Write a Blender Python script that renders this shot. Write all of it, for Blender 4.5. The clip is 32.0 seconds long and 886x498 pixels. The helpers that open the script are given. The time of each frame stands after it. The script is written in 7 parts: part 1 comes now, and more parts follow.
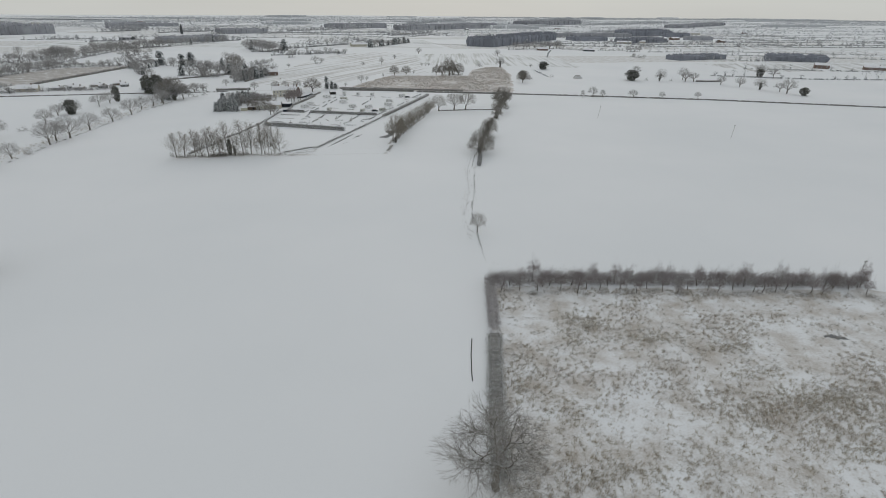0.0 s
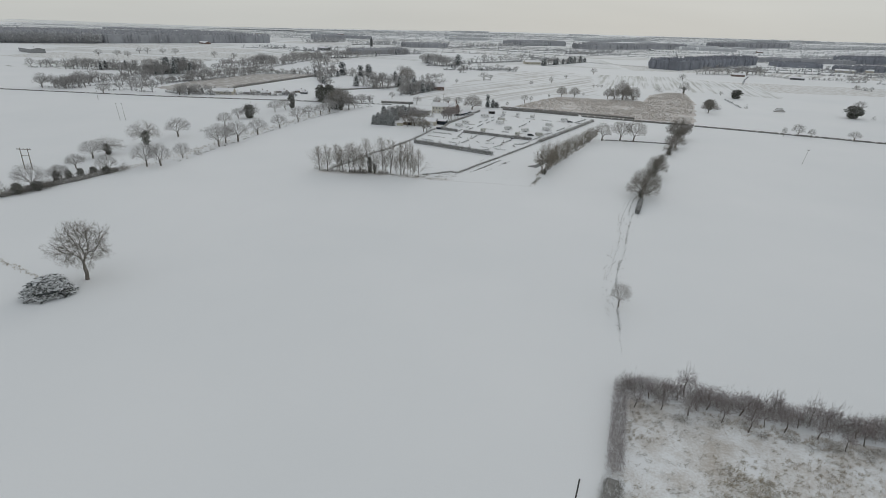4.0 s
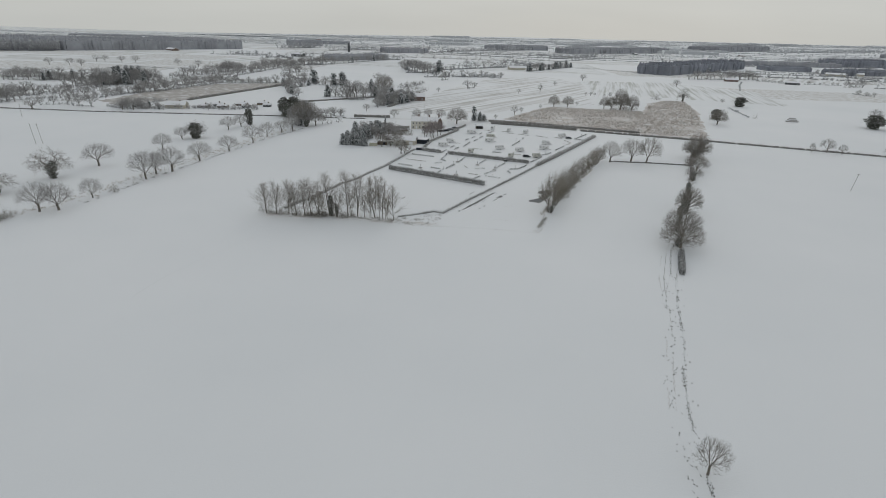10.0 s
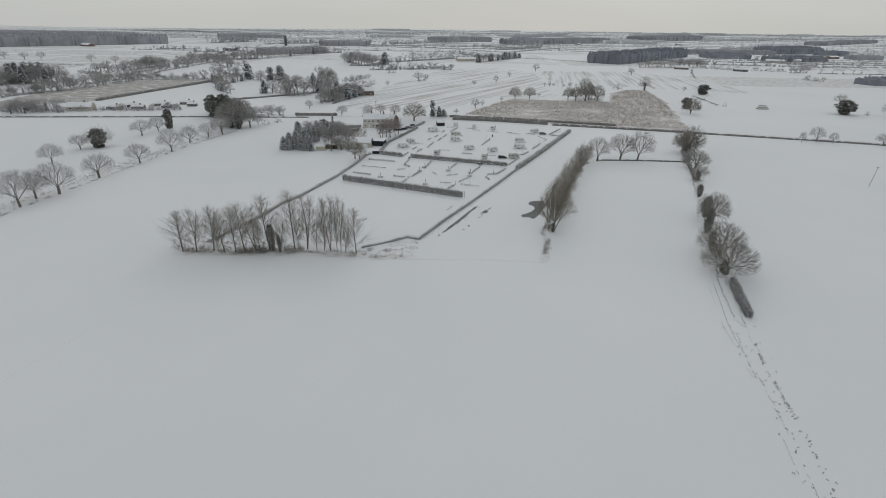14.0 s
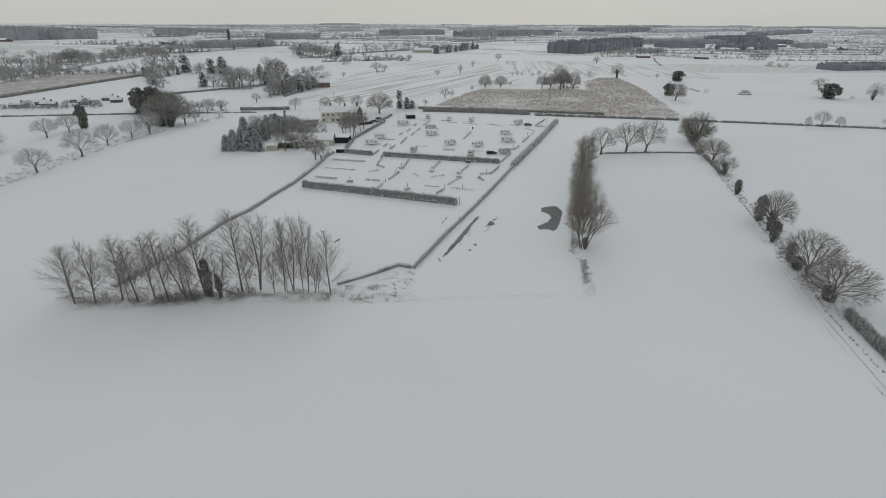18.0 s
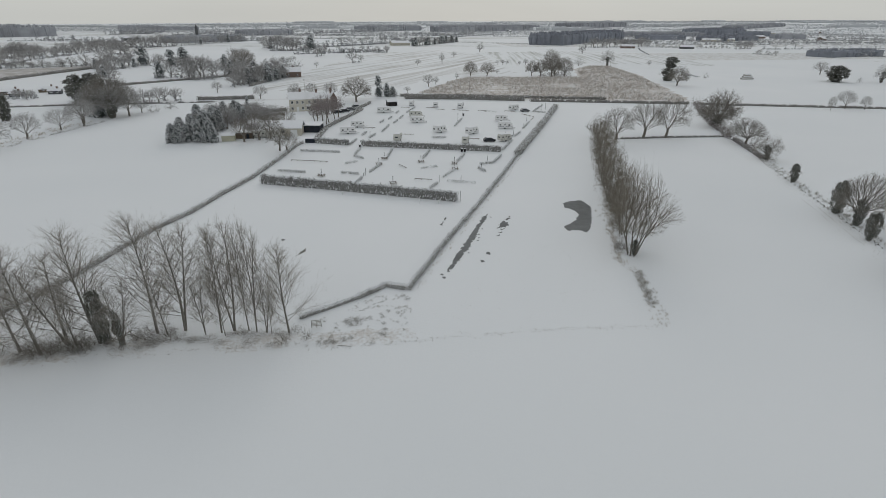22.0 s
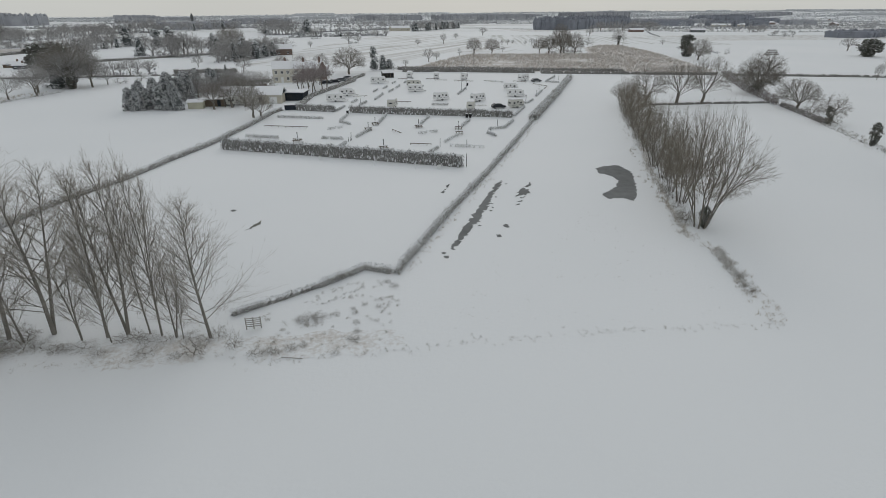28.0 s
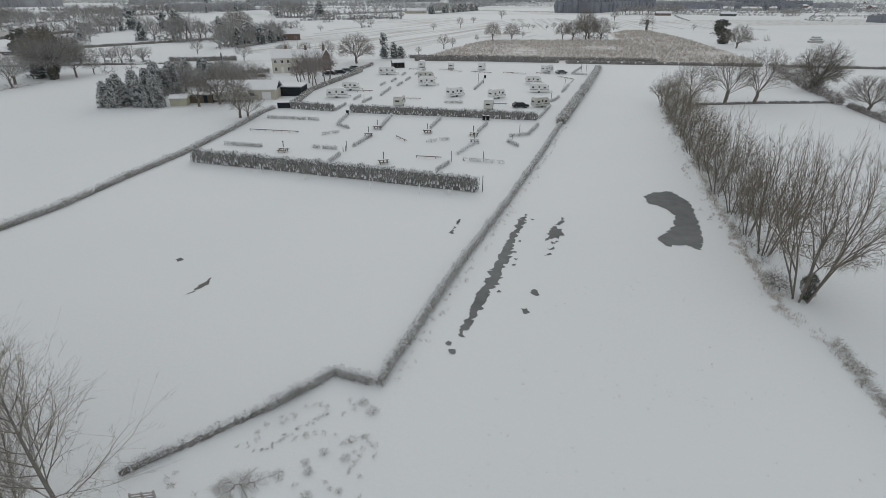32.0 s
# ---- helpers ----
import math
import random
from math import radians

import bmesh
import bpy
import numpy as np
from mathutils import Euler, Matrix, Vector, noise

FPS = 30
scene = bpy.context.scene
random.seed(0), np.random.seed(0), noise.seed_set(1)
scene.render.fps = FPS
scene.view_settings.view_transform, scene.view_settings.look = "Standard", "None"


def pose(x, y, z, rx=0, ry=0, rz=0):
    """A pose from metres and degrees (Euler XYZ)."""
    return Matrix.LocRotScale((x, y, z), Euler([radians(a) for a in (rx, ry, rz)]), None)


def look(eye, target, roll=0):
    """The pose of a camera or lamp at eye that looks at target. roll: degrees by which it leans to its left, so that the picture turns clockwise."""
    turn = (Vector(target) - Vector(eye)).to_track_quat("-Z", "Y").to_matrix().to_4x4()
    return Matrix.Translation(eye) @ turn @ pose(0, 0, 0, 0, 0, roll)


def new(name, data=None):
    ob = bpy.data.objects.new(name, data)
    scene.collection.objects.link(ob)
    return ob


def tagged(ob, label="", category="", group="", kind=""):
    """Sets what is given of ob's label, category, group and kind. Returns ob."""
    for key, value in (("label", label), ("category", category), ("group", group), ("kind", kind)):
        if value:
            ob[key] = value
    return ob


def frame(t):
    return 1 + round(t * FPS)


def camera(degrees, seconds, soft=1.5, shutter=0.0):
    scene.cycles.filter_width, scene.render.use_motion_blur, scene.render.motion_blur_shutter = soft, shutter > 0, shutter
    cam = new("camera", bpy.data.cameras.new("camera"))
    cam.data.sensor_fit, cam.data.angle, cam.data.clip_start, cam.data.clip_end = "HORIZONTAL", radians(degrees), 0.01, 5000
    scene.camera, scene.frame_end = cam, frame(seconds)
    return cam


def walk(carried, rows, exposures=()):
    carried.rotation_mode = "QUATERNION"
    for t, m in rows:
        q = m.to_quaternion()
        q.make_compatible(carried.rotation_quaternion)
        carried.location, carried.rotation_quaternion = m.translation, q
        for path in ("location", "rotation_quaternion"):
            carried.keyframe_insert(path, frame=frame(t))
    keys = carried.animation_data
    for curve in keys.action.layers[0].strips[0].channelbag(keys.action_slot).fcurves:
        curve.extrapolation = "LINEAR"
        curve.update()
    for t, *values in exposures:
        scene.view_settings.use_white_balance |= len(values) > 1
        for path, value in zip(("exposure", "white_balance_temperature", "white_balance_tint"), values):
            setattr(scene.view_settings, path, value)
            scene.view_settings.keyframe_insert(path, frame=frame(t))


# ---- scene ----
cam = camera(79.0, 32.0, 0.75)
PATH = [
    (0, (-0.00, 0.00, 64.89), (15.67, 90.11, 24.45), 0.94),
    (0.5, (1.86, 3.24, 64.86), (5.98, 94.62, 24.45), 1.61),
    (1, (3.61, 6.54, 64.85), (4.48, 98.08, 24.60), 2.04),
    (1.5, (5.15, 9.95, 64.86), (4.92, 101.65, 24.96), 2.04),
    (2, (6.45, 13.51, 64.91), (6.53, 105.44, 25.56), 1.95),
    (2.5, (7.48, 17.23, 64.99), (8.31, 109.30, 25.97), 1.50),
    (3, (8.26, 21.14, 65.09), (7.45, 113.31, 26.32), 1.53),
    (3.5, (8.84, 25.22, 65.23), (1.56, 117.15, 26.56), 1.75),
    (4, (9.28, 29.43, 65.38), (-2.82, 120.88, 26.78), 2.02),
    (4.5, (9.59, 33.71, 65.51), (-3.20, 125.12, 27.04), 2.02),
    (6.5, (8.49, 51.38, 65.42), (-3.20, 143.12, 27.39), 2.37),
    (7, (7.82, 56.09, 65.36), (-3.28, 148.02, 27.60), 2.25),
    (7.5, (7.07, 60.87, 65.29), (-3.47, 152.93, 27.70), 2.08),
    (8, (6.24, 65.72, 65.19), (-3.85, 157.87, 27.70), 1.99),
    (8.5, (5.29, 70.65, 65.07), (-4.41, 162.82, 27.51), 2.00),
    (9, (4.24, 75.68, 64.90), (-5.31, 167.86, 27.33), 1.91),
    (9.5, (3.07, 80.81, 64.67), (-6.26, 172.96, 26.97), 1.87),
    (10, (1.79, 86.09, 64.36), (-7.40, 178.22, 26.58), 1.77),
    (10.5, (0.40, 91.51, 63.96), (-8.61, 183.58, 26.00), 1.74),
    (11, (-1.09, 97.10, 63.48), (-10.08, 189.14, 25.42), 1.67),
    (11.5, (-2.67, 102.80, 62.87), (-11.59, 194.79, 24.68), 1.61),
    (12, (-4.30, 108.56, 62.15), (-12.76, 200.57, 23.90), 1.57),
    (12.5, (-5.97, 114.33, 61.33), (-12.48, 206.46, 23.00), 1.43),
    (13, (-7.63, 120.05, 60.45), (-13.06, 212.21, 22.03), 1.27),
    (13.5, (-9.29, 125.65, 59.54), (-12.47, 217.89, 21.05), 1.41),
    (14, (-10.94, 131.17, 58.61), (-10.79, 223.45, 20.07), 1.23),
    (14.5, (-12.57, 136.64, 57.65), (-10.90, 228.87, 19.05), 1.21),
    (16.5, (-18.34, 157.58, 53.37), (-14.55, 249.56, 14.32), 0.97),
    (17, (-19.26, 162.48, 52.17), (-15.48, 254.45, 13.09), 1.00),
    (17.5, (-20.10, 167.32, 50.97), (-16.39, 259.27, 11.85), 0.86),
    (18, (-20.84, 172.05, 49.75), (-12.86, 263.73, 10.62), 0.84),
    (18.5, (-21.50, 176.64, 48.48), (-2.15, 266.66, 9.47), 0.64),
    (19, (-22.06, 181.09, 47.16), (0.96, 270.18, 8.02), 0.47),
    (19.5, (-22.49, 185.37, 45.79), (0.26, 274.49, 6.53), 0.39),
    (20, (-22.75, 189.48, 44.38), (0.35, 278.45, 4.99), 0.32),
    (20.5, (-22.82, 193.40, 42.96), (2.04, 281.87, 3.54), 0.28),
    (21, (-22.71, 197.09, 41.57), (3.95, 285.02, 2.10), 0.31),
    (21.5, (-22.43, 200.50, 40.21), (1.22, 289.30, 0.78), -0.03),
    (22, (-21.98, 203.60, 38.80), (-10.47, 294.84, -0.48), 0.36),
    (22.5, (-21.48, 206.36, 37.31), (-13.08, 297.85, -2.19), 0.55),
    (23, (-21.01, 208.83, 35.70), (-13.47, 300.27, -4.06), 0.49),
    (23.5, (-20.62, 211.06, 34.07), (-13.90, 302.54, -5.75), 0.41),
    (24, (-20.30, 213.11, 32.46), (-14.41, 304.63, -7.41), 0.32),
    (24.5, (-20.06, 215.00, 30.89), (-14.68, 306.55, -8.99), 0.27),
    (25, (-19.87, 216.73, 29.40), (-16.20, 308.33, -10.55), 0.14),
    (25.5, (-19.71, 218.31, 28.02), (-14.06, 309.79, -11.97), 0.18),
    (26, (-19.63, 219.79, 26.80), (-10.80, 310.96, -13.31), 0.16),
    (26.5, (-19.58, 221.23, 25.82), (-9.35, 312.28, -14.25), 0.07),
    (28.5, (-18.94, 227.17, 26.33), (-7.88, 317.99, -14.03), 0.05),
    (29, (-18.57, 229.55, 26.48), (-7.58, 320.36, -13.93), 0.05),
    (29.5, (-18.15, 232.03, 26.61), (-7.42, 322.84, -13.86), 0.07),
    (30, (-17.71, 234.59, 26.71), (-7.19, 325.44, -13.74), 0.07),
    (30.5, (-17.29, 237.20, 26.78), (-7.38, 328.11, -13.69), 0.04),
    (31, (-16.86, 239.90, 26.83), (-8.35, 330.98, -13.58), 0.15),
    (31.5, (-16.44, 242.66, 26.85), (-8.10, 333.77, -13.53), 0.14),
    (32, (-16.04, 245.46, 26.83), (-7.81, 335.41, -16.07), 0.18),
]
walk(cam, [(t, look(eye, target, roll)) for t, eye, target, roll in PATH], [(0, 0.0), (4, -0.02), (9, -0.06), (12, -0.08), (20, -0.07), (22, -0.06), (24, -0.03), (29, -0.01), (32, 0.0)])

# ---- world, sun, exposure ----
world = bpy.data.worlds.new("winter_sky")
scene.world = world
world.use_nodes = True
wn, wl = world.node_tree.nodes, world.node_tree.links
wn.clear()
w_out = wn.new("ShaderNodeOutputWorld")
w_bg = wn.new("ShaderNodeBackground")
w_sky = wn.new("ShaderNodeTexSky")
w_sky.sky_type = "NISHITA"
w_sky.sun_disc = False
w_sky.sun_elevation = radians(24)
w_sky.sun_rotation = radians(10)
w_dim = wn.new("ShaderNodeVectorMath")
w_dim.operation = "SCALE"
w_dim.inputs["Scale"].default_value = 0.10
wl.new(w_sky.outputs["Color"], w_dim.inputs[0])
w_co = wn.new("ShaderNodeTexCoord")
w_sep = wn.new("ShaderNodeSeparateXYZ")
wl.new(w_co.outputs["Generated"], w_sep.inputs[0])
w_ramp = wn.new("ShaderNodeValToRGB")
w_ramp.color_ramp.elements[0].position = 0.0
w_ramp.color_ramp.elements[0].color = (0.545, 0.555, 0.535, 1)
w_ramp.color_ramp.elements[1].position = 0.9
w_ramp.color_ramp.elements[1].color = (0.512, 0.542, 0.570, 1)
mid = w_ramp.color_ramp.elements.new(0.06)
mid.color = (0.575, 0.585, 0.565, 1)
wl.new(w_sep.outputs["Z"], w_ramp.inputs[0])
w_noise = wn.new("ShaderNodeTexNoise")
w_noise.inputs["Scale"].default_value = 2.2
w_noise.inputs["Detail"].default_value = 4
w_map = wn.new("ShaderNodeMapping")
w_map.inputs["Scale"].default_value = (1, 1, 7)
wl.new(w_co.outputs["Generated"], w_map.inputs[0])
wl.new(w_map.outputs[0], w_noise.inputs["Vector"])
w_amt = wn.new("ShaderNodeMapRange")
w_amt.inputs["To Min"].default_value = 0.9
w_amt.inputs["To Max"].default_value = 1.1
wl.new(w_noise.outputs["Fac"], w_amt.inputs[0])
w_mul = wn.new("ShaderNodeVectorMath")
w_mul.operation = "SCALE"
wl.new(w_ramp.outputs[0], w_mul.inputs[0])
wl.new(w_amt.outputs[0], w_mul.inputs["Scale"])
w_mix = wn.new("ShaderNodeMix")
w_mix.data_type = "RGBA"
w_mix.inputs["Factor"].default_value = 0.985
wl.new(w_dim.outputs[0], w_mix.inputs["A"])
wl.new(w_mul.outputs[0], w_mix.inputs["B"])
wl.new(w_mix.outputs["Result"], w_bg.inputs["Color"])
wl.new(w_bg.outputs[0], w_out.inputs[0])
w_bg.inputs["Strength"].default_value = 1.0

sun_data = bpy.data.lights.new("sun", "SUN")
sun_data.energy = 0.4
sun_data.angle = radians(25)
sun_data.color = (1.0, 0.96, 0.9)
sun = new("sun", sun_data)
sun.matrix_world = look((0, 0, 200), (-60, -390, 0))

# ---- materials ----


def material(name, rough=0.85, metal=0.0):
    m = bpy.data.materials.new(name)
    m.use_nodes = True
    n, l = m.node_tree.nodes, m.node_tree.links
    b = n["Principled BSDF"]
    b.inputs["Roughness"].default_value = rough
    b.inputs["Metallic"].default_value = metal
    b.inputs["Specular IOR Level"].default_value = 0.25
    return m, n, l, b


def coords(n, l, scale=(1, 1, 1), turn=0.0):
    co = n.new("ShaderNodeTexCoord")
    mp = n.new("ShaderNodeMapping")
    mp.inputs["Scale"].default_value = scale
    mp.inputs["Rotation"].default_value = (0, 0, turn)
    l.new(co.outputs["Object"], mp.inputs[0])
    return mp.outputs[0]


def noise_node(n, l, vec, scale, detail=4, rough=0.55):
    t = n.new("ShaderNodeTexNoise")
    t.inputs["Scale"].default_value = scale
    t.inputs["Detail"].default_value = detail
    t.inputs["Roughness"].default_value = rough
    l.new(vec, t.inputs["Vector"])
    return t.outputs["Fac"]


def span(n, l, value, lo, hi, to_lo=0.0, to_hi=1.0):
    r = n.new("ShaderNodeMapRange")
    for k, v in (("From Min", lo), ("From Max", hi), ("To Min", to_lo), ("To Max", to_hi)):
        r.inputs[k].default_value = v
    l.new(value, r.inputs[0])
    return r.outputs[0]


def blend(n, l, fac, a, b, mode="MIX"):
    x = n.new("ShaderNodeMix")
    x.data_type = "RGBA"
    x.blend_type = mode
    for v, k in ((fac, "Factor"), (a, "A"), (b, "B")):
        if isinstance(v, (int, float)):
            x.inputs[k].default_value = v
        elif isinstance(v, tuple):
            x.inputs[k].default_value = (*v, 1)
        else:
            l.new(v, x.inputs[k])
    return x.outputs["Result"]


def calc(n, l, op, a, b=0.0):
    x = n.new("ShaderNodeMath")
    x.operation = op
    for i, v in enumerate((a, b)):
        if isinstance(v, (int, float)):
            x.inputs[i].default_value = v
        else:
            l.new(v, x.inputs[i])
    return x.outputs[0]


def bump(n, l, b, height, strength, distance):
    x = n.new("ShaderNodeBump")
    x.inputs["Strength"].default_value = strength
    x.inputs["Distance"].default_value = distance
    l.new(height, x.inputs["Height"])
    l.new(x.outputs[0], b.inputs["Normal"])


def up_facing(n, l):
    g = n.new("ShaderNodeNewGeometry")
    s = n.new("ShaderNodeSeparateXYZ")
    l.new(g.outputs["Normal"], s.inputs[0])
    return s.outputs["Z"], g.outputs["Random Per Island"]


SNOW = (0.80, 0.815, 0.83)


def snow_field(name, grass=0.0, tint=(0.30, 0.26, 0.20), rows=None, blots=False):
    """Snow lying on a field, with what shows through of stubble or grass."""
    m, n, l, b = material(name, 0.75)
    v = coords(n, l)
    broad = noise_node(n, l, v, 0.012, 3)
    middle = noise_node(n, l, v, 0.16, 5)
    fine = noise_node(n, l, v, 2.3, 4, 0.7)
    base = blend(n, l, span(n, l, broad, 0.3, 0.7), (0.745, 0.765, 0.78), (0.79, 0.803, 0.815))
    thin = calc(n, l, "ADD", calc(n, l, "MULTIPLY", middle, 0.6), calc(n, l, "MULTIPLY", fine, 0.4))
    if blots:
        thin = calc(n, l, "ADD", calc(n, l, "MULTIPLY", thin, 0.72), calc(n, l, "MULTIPLY", noise_node(n, l, v, 0.05, 4, 0.6), 0.28))
    if rows:
        # drill lines: noise drawn out along the rows, stronger in some places
        way, pitch = rows
        stretch = n.new("ShaderNodeMapping")
        stretch.inputs["Scale"].default_value = (0.006, 1.0 / pitch, 1)
        l.new(coords(n, l, (1, 1, 1), -way), stretch.inputs[0])
        drawn = noise_node(n, l, stretch.outputs[0], 1.0, 3, 0.6)
        where = noise_node(n, l, v, 0.011, 2)
        thin = calc(n, l, "ADD", calc(n, l, "MULTIPLY", drawn, 0.74), calc(n, l, "ADD", calc(n, l, "MULTIPLY", where, 0.18), calc(n, l, "MULTIPLY", fine, 0.08)))
    edge = 0.78 - 0.42 * grass
    show = span(n, l, thin, edge - 0.07, edge + 0.09, 0.0, 0.85)
    col = blend(n, l, show, base, tint)
    l.new(col, b.inputs["Base Color"])
    bump(n, l, b, fine, 0.35, 0.08)
    return m


def bark(name, dark, light, snow=0.45, scale=6.0):
    m, n, l, b = material(name, 0.9)
    v = coords(n, l, (1, 1, 0.25))
    grain = noise_node(n, l, v, scale, 5, 0.7)
    z, rnd = up_facing(n, l)
    col = blend(n, l, grain, dark, light)
    patchy = noise_node(n, l, coords(n, l), 1.7, 3)
    amount = calc(n, l, "MULTIPLY", span(n, l, z, 0.25, 0.8), span(n, l, patchy, 0.4, 0.6, 0.2, 1.0))
    l.new(blend(n, l, calc(n, l, "MULTIPLY", amount, snow), col, SNOW), b.inputs["Base Color"])
    bump(n, l, b, grain, 0.5, 0.03)
    return m


def twiggy(name, dark, light, snow=0.3, up=0.0):
    """Leaves and twigs as single small pieces, part of which carry snow."""
    m, n, l, b = material(name, 0.9)
    z, rnd = up_facing(n, l)
    v = coords(n, l)
    fine = noise_node(n, l, v, 3.0, 3)
    col = blend(n, l, fine, dark, light)
    pick = n.new("ShaderNodeTexWhiteNoise")
    pick.noise_dimensions = "1D"
    l.new(rnd, pick.inputs["W"])
    level = calc(n, l, "ADD", pick.outputs["Value"], calc(n, l, "MULTIPLY", calc(n, l, "ABSOLUTE", z), up))
    l.new(blend(n, l, span(n, l, level, 1.0 - snow, 1.06 - snow), col, SNOW), b.inputs["Base Color"])
    return m


def plain(name, colour, rough=0.6, metal=0.0, vary=0.12, scale=4.0):
    m, n, l, b = material(name, rough, metal)
    v = coords(n, l)
    a = noise_node(n, l, v, scale, 5)
    c = noise_node(n, l, v, scale * 0.15, 2)
    f = calc(n, l, "ADD", calc(n, l, "MULTIPLY", a, 0.5), calc(n, l, "MULTIPLY", c, 0.5))
    lo = tuple(x * (1 - vary) for x in colour)
    hi = tuple(min(1, x * (1 + vary)) for x in colour)
    l.new(blend(n, l, span(n, l, f, 0.3, 0.7), lo, hi), b.inputs["Base Color"])
    bump(n, l, b, a, 0.2, 0.01)
    return m


M_SNOW = snow_field("field_snow", 0.06)
FAR_FIELDS = [snow_field("far_stubble", 0.60, (0.42, 0.41, 0.39), (radians(62), 9.0)), snow_field("far_drill_rows", 0.62, (0.42, 0.42, 0.39), (radians(10), 8.0)), snow_field("far_pasture", 0.64, (0.44, 0.42, 0.38)), snow_field("far_winter_crop", 0.58, (0.40, 0.42, 0.39), (radians(-35), 10.0))]
M_SCRUB = snow_field("scrub_snow", 0.65, (0.42, 0.375, 0.325), None, True)
M_REED = snow_field("reed_snow", 0.80, (0.44, 0.39, 0.35))
M_TAN = snow_field("thin_snow_pasture", 0.86, (0.33, 0.30, 0.27))
M_STUBBLE = snow_field("stubble_snow", 0.56, (0.40, 0.385, 0.36), (radians(62), 7.0))
M_ROWS = snow_field("crop_row_snow", 0.56, (0.40, 0.41, 0.38), (radians(80), 5.0))
M_VERGE = snow_field("verge_snow", 0.47, (0.45, 0.40, 0.35))
M_PACKED = plain("packed_snow", (0.70, 0.71, 0.72), 0.6, 0, 0.06, 0.8)
M_RUT = plain("rut_slush", (0.60, 0.60, 0.595), 0.7, 0, 0.25, 1.2)
M_ROOFSNOW = plain("roof_snow", (0.80, 0.81, 0.83), 0.8, 0, 0.04, 1.0)
M_BARK = bark("tree_bark", (0.12, 0.11, 0.095), (0.24, 0.22, 0.19), 0.6)
M_TWIG = bark("twig_bark", (0.16, 0.147, 0.128), (0.28, 0.26, 0.23), 0.4)
M_GREYBARK = bark("grey_bark", (0.13, 0.122, 0.108), (0.28, 0.265, 0.235), 0.5)
M_GREYTWIG = bark("grey_twig", (0.24, 0.22, 0.192), (0.38, 0.352, 0.31), 0.45)
M_WILLOW = bark("willow_twig", (0.15, 0.133, 0.108), (0.27, 0.242, 0.196), 0.26)
M_BIRCH = bark("birch_twig", (0.19, 0.163, 0.16), (0.31, 0.272, 0.266), 0.35)
M_IVY = twiggy("ivy_leaf", (0.115, 0.118, 0.102), (0.20, 0.205, 0.18), 0.13)
M_FIR = twiggy("fir_needles", (0.075, 0.085, 0.085), (0.16, 0.175, 0.175), 0.5, 0.2)
M_HEDGE = twiggy("hedge_twigs", (0.20, 0.195, 0.175), (0.36, 0.345, 0.31), 0.5, 0.12)
M_TALLHEDGE = twiggy("tall_hedge_twigs", (0.13, 0.13, 0.128), (0.26, 0.26, 0.255), 0.34, 0.05)
M_DARKHEDGE = twiggy("road_hedge_twigs", (0.17, 0.158, 0.14), (0.29, 0.27, 0.245), 0.28, 0.05)
M_CORE = plain("hedge_heart", (0.24, 0.237, 0.228), 0.95, 0, 0.35, 2.0)
M_THICKET = twiggy("thicket_twigs", (0.19, 0.166, 0.164), (0.32, 0.285, 0.28), 0.24, 0.05)
# far bare woods, lighter than bark: haze is mixed into the base colour
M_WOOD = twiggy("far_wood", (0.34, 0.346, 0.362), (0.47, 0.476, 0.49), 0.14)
# far conifers: needle colour raised and blued to imitate haze
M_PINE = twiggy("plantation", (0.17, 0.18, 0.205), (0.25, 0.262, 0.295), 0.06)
# canopy of the far woods, with the same haze in its blue-grey
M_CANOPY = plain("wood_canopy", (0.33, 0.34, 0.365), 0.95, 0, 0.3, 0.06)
# plantation tops, haze painted in likewise
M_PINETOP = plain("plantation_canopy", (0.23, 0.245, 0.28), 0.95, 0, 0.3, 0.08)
M_GATE = plain("grey_gate_wood", (0.38, 0.37, 0.35), 0.9, 0, 0.25, 5.0)
# twig bark for far trees, paled and greyed in place of haze
M_FARTWIG = bark("hazed_twig", (0.27, 0.262, 0.256), (0.40, 0.392, 0.384), 0.45)
# farthest trees: distance haze painted as a paler, bluer twig colour
M_HAZEWOOD = twiggy("hazed_wood", (0.44, 0.455, 0.48), (0.57, 0.585, 0.61), 0.2)
M_OLIVE = twiggy("olive_grass", (0.33, 0.29, 0.22), (0.50, 0.45, 0.36), 0.28)
M_DITCH = plain("ditch_water", (0.05, 0.052, 0.05), 0.6, 0, 0.3, 2.0)
M_PITCH = twiggy("pitch_hedge_twigs", (0.22, 0.215, 0.20), (0.38, 0.37, 0.34), 0.62, 0.15)
M_DARKWEED = twiggy("dark_weeds", (0.10, 0.092, 0.08), (0.20, 0.185, 0.16), 0.2)
M_GRASS = twiggy("dead_grass", (0.34, 0.295, 0.24), (0.54, 0.485, 0.41), 0.3)
M_REEDS = twiggy("reed_stems", (0.40, 0.355, 0.315), (0.55, 0.50, 0.45), 0.28)
M_WEED = twiggy("dead_weeds", (0.24, 0.22, 0.19), (0.42, 0.39, 0.34), 0.35)
M_ICE = plain("pond_water", (0.18, 0.185, 0.185), 0.75, 0, 0.25, 0.7)
M_ICE.node_tree.nodes["Principled BSDF"].inputs["Specular IOR Level"].default_value = 0.06
M_WETGRASS = plain("wet_grass", (0.13, 0.13, 0.115), 0.7, 0, 0.4, 1.5)
M_CREAM = plain("cream_render", (0.62, 0.595, 0.525), 0.85, 0, 0.08, 0.8)
M_CREAM2 = plain("pale_render", (0.52, 0.49, 0.42), 0.85, 0, 0.08, 0.8)
M_BRICK = plain("red_brick", (0.20, 0.15, 0.13), 0.9, 0, 0.3, 8.0)
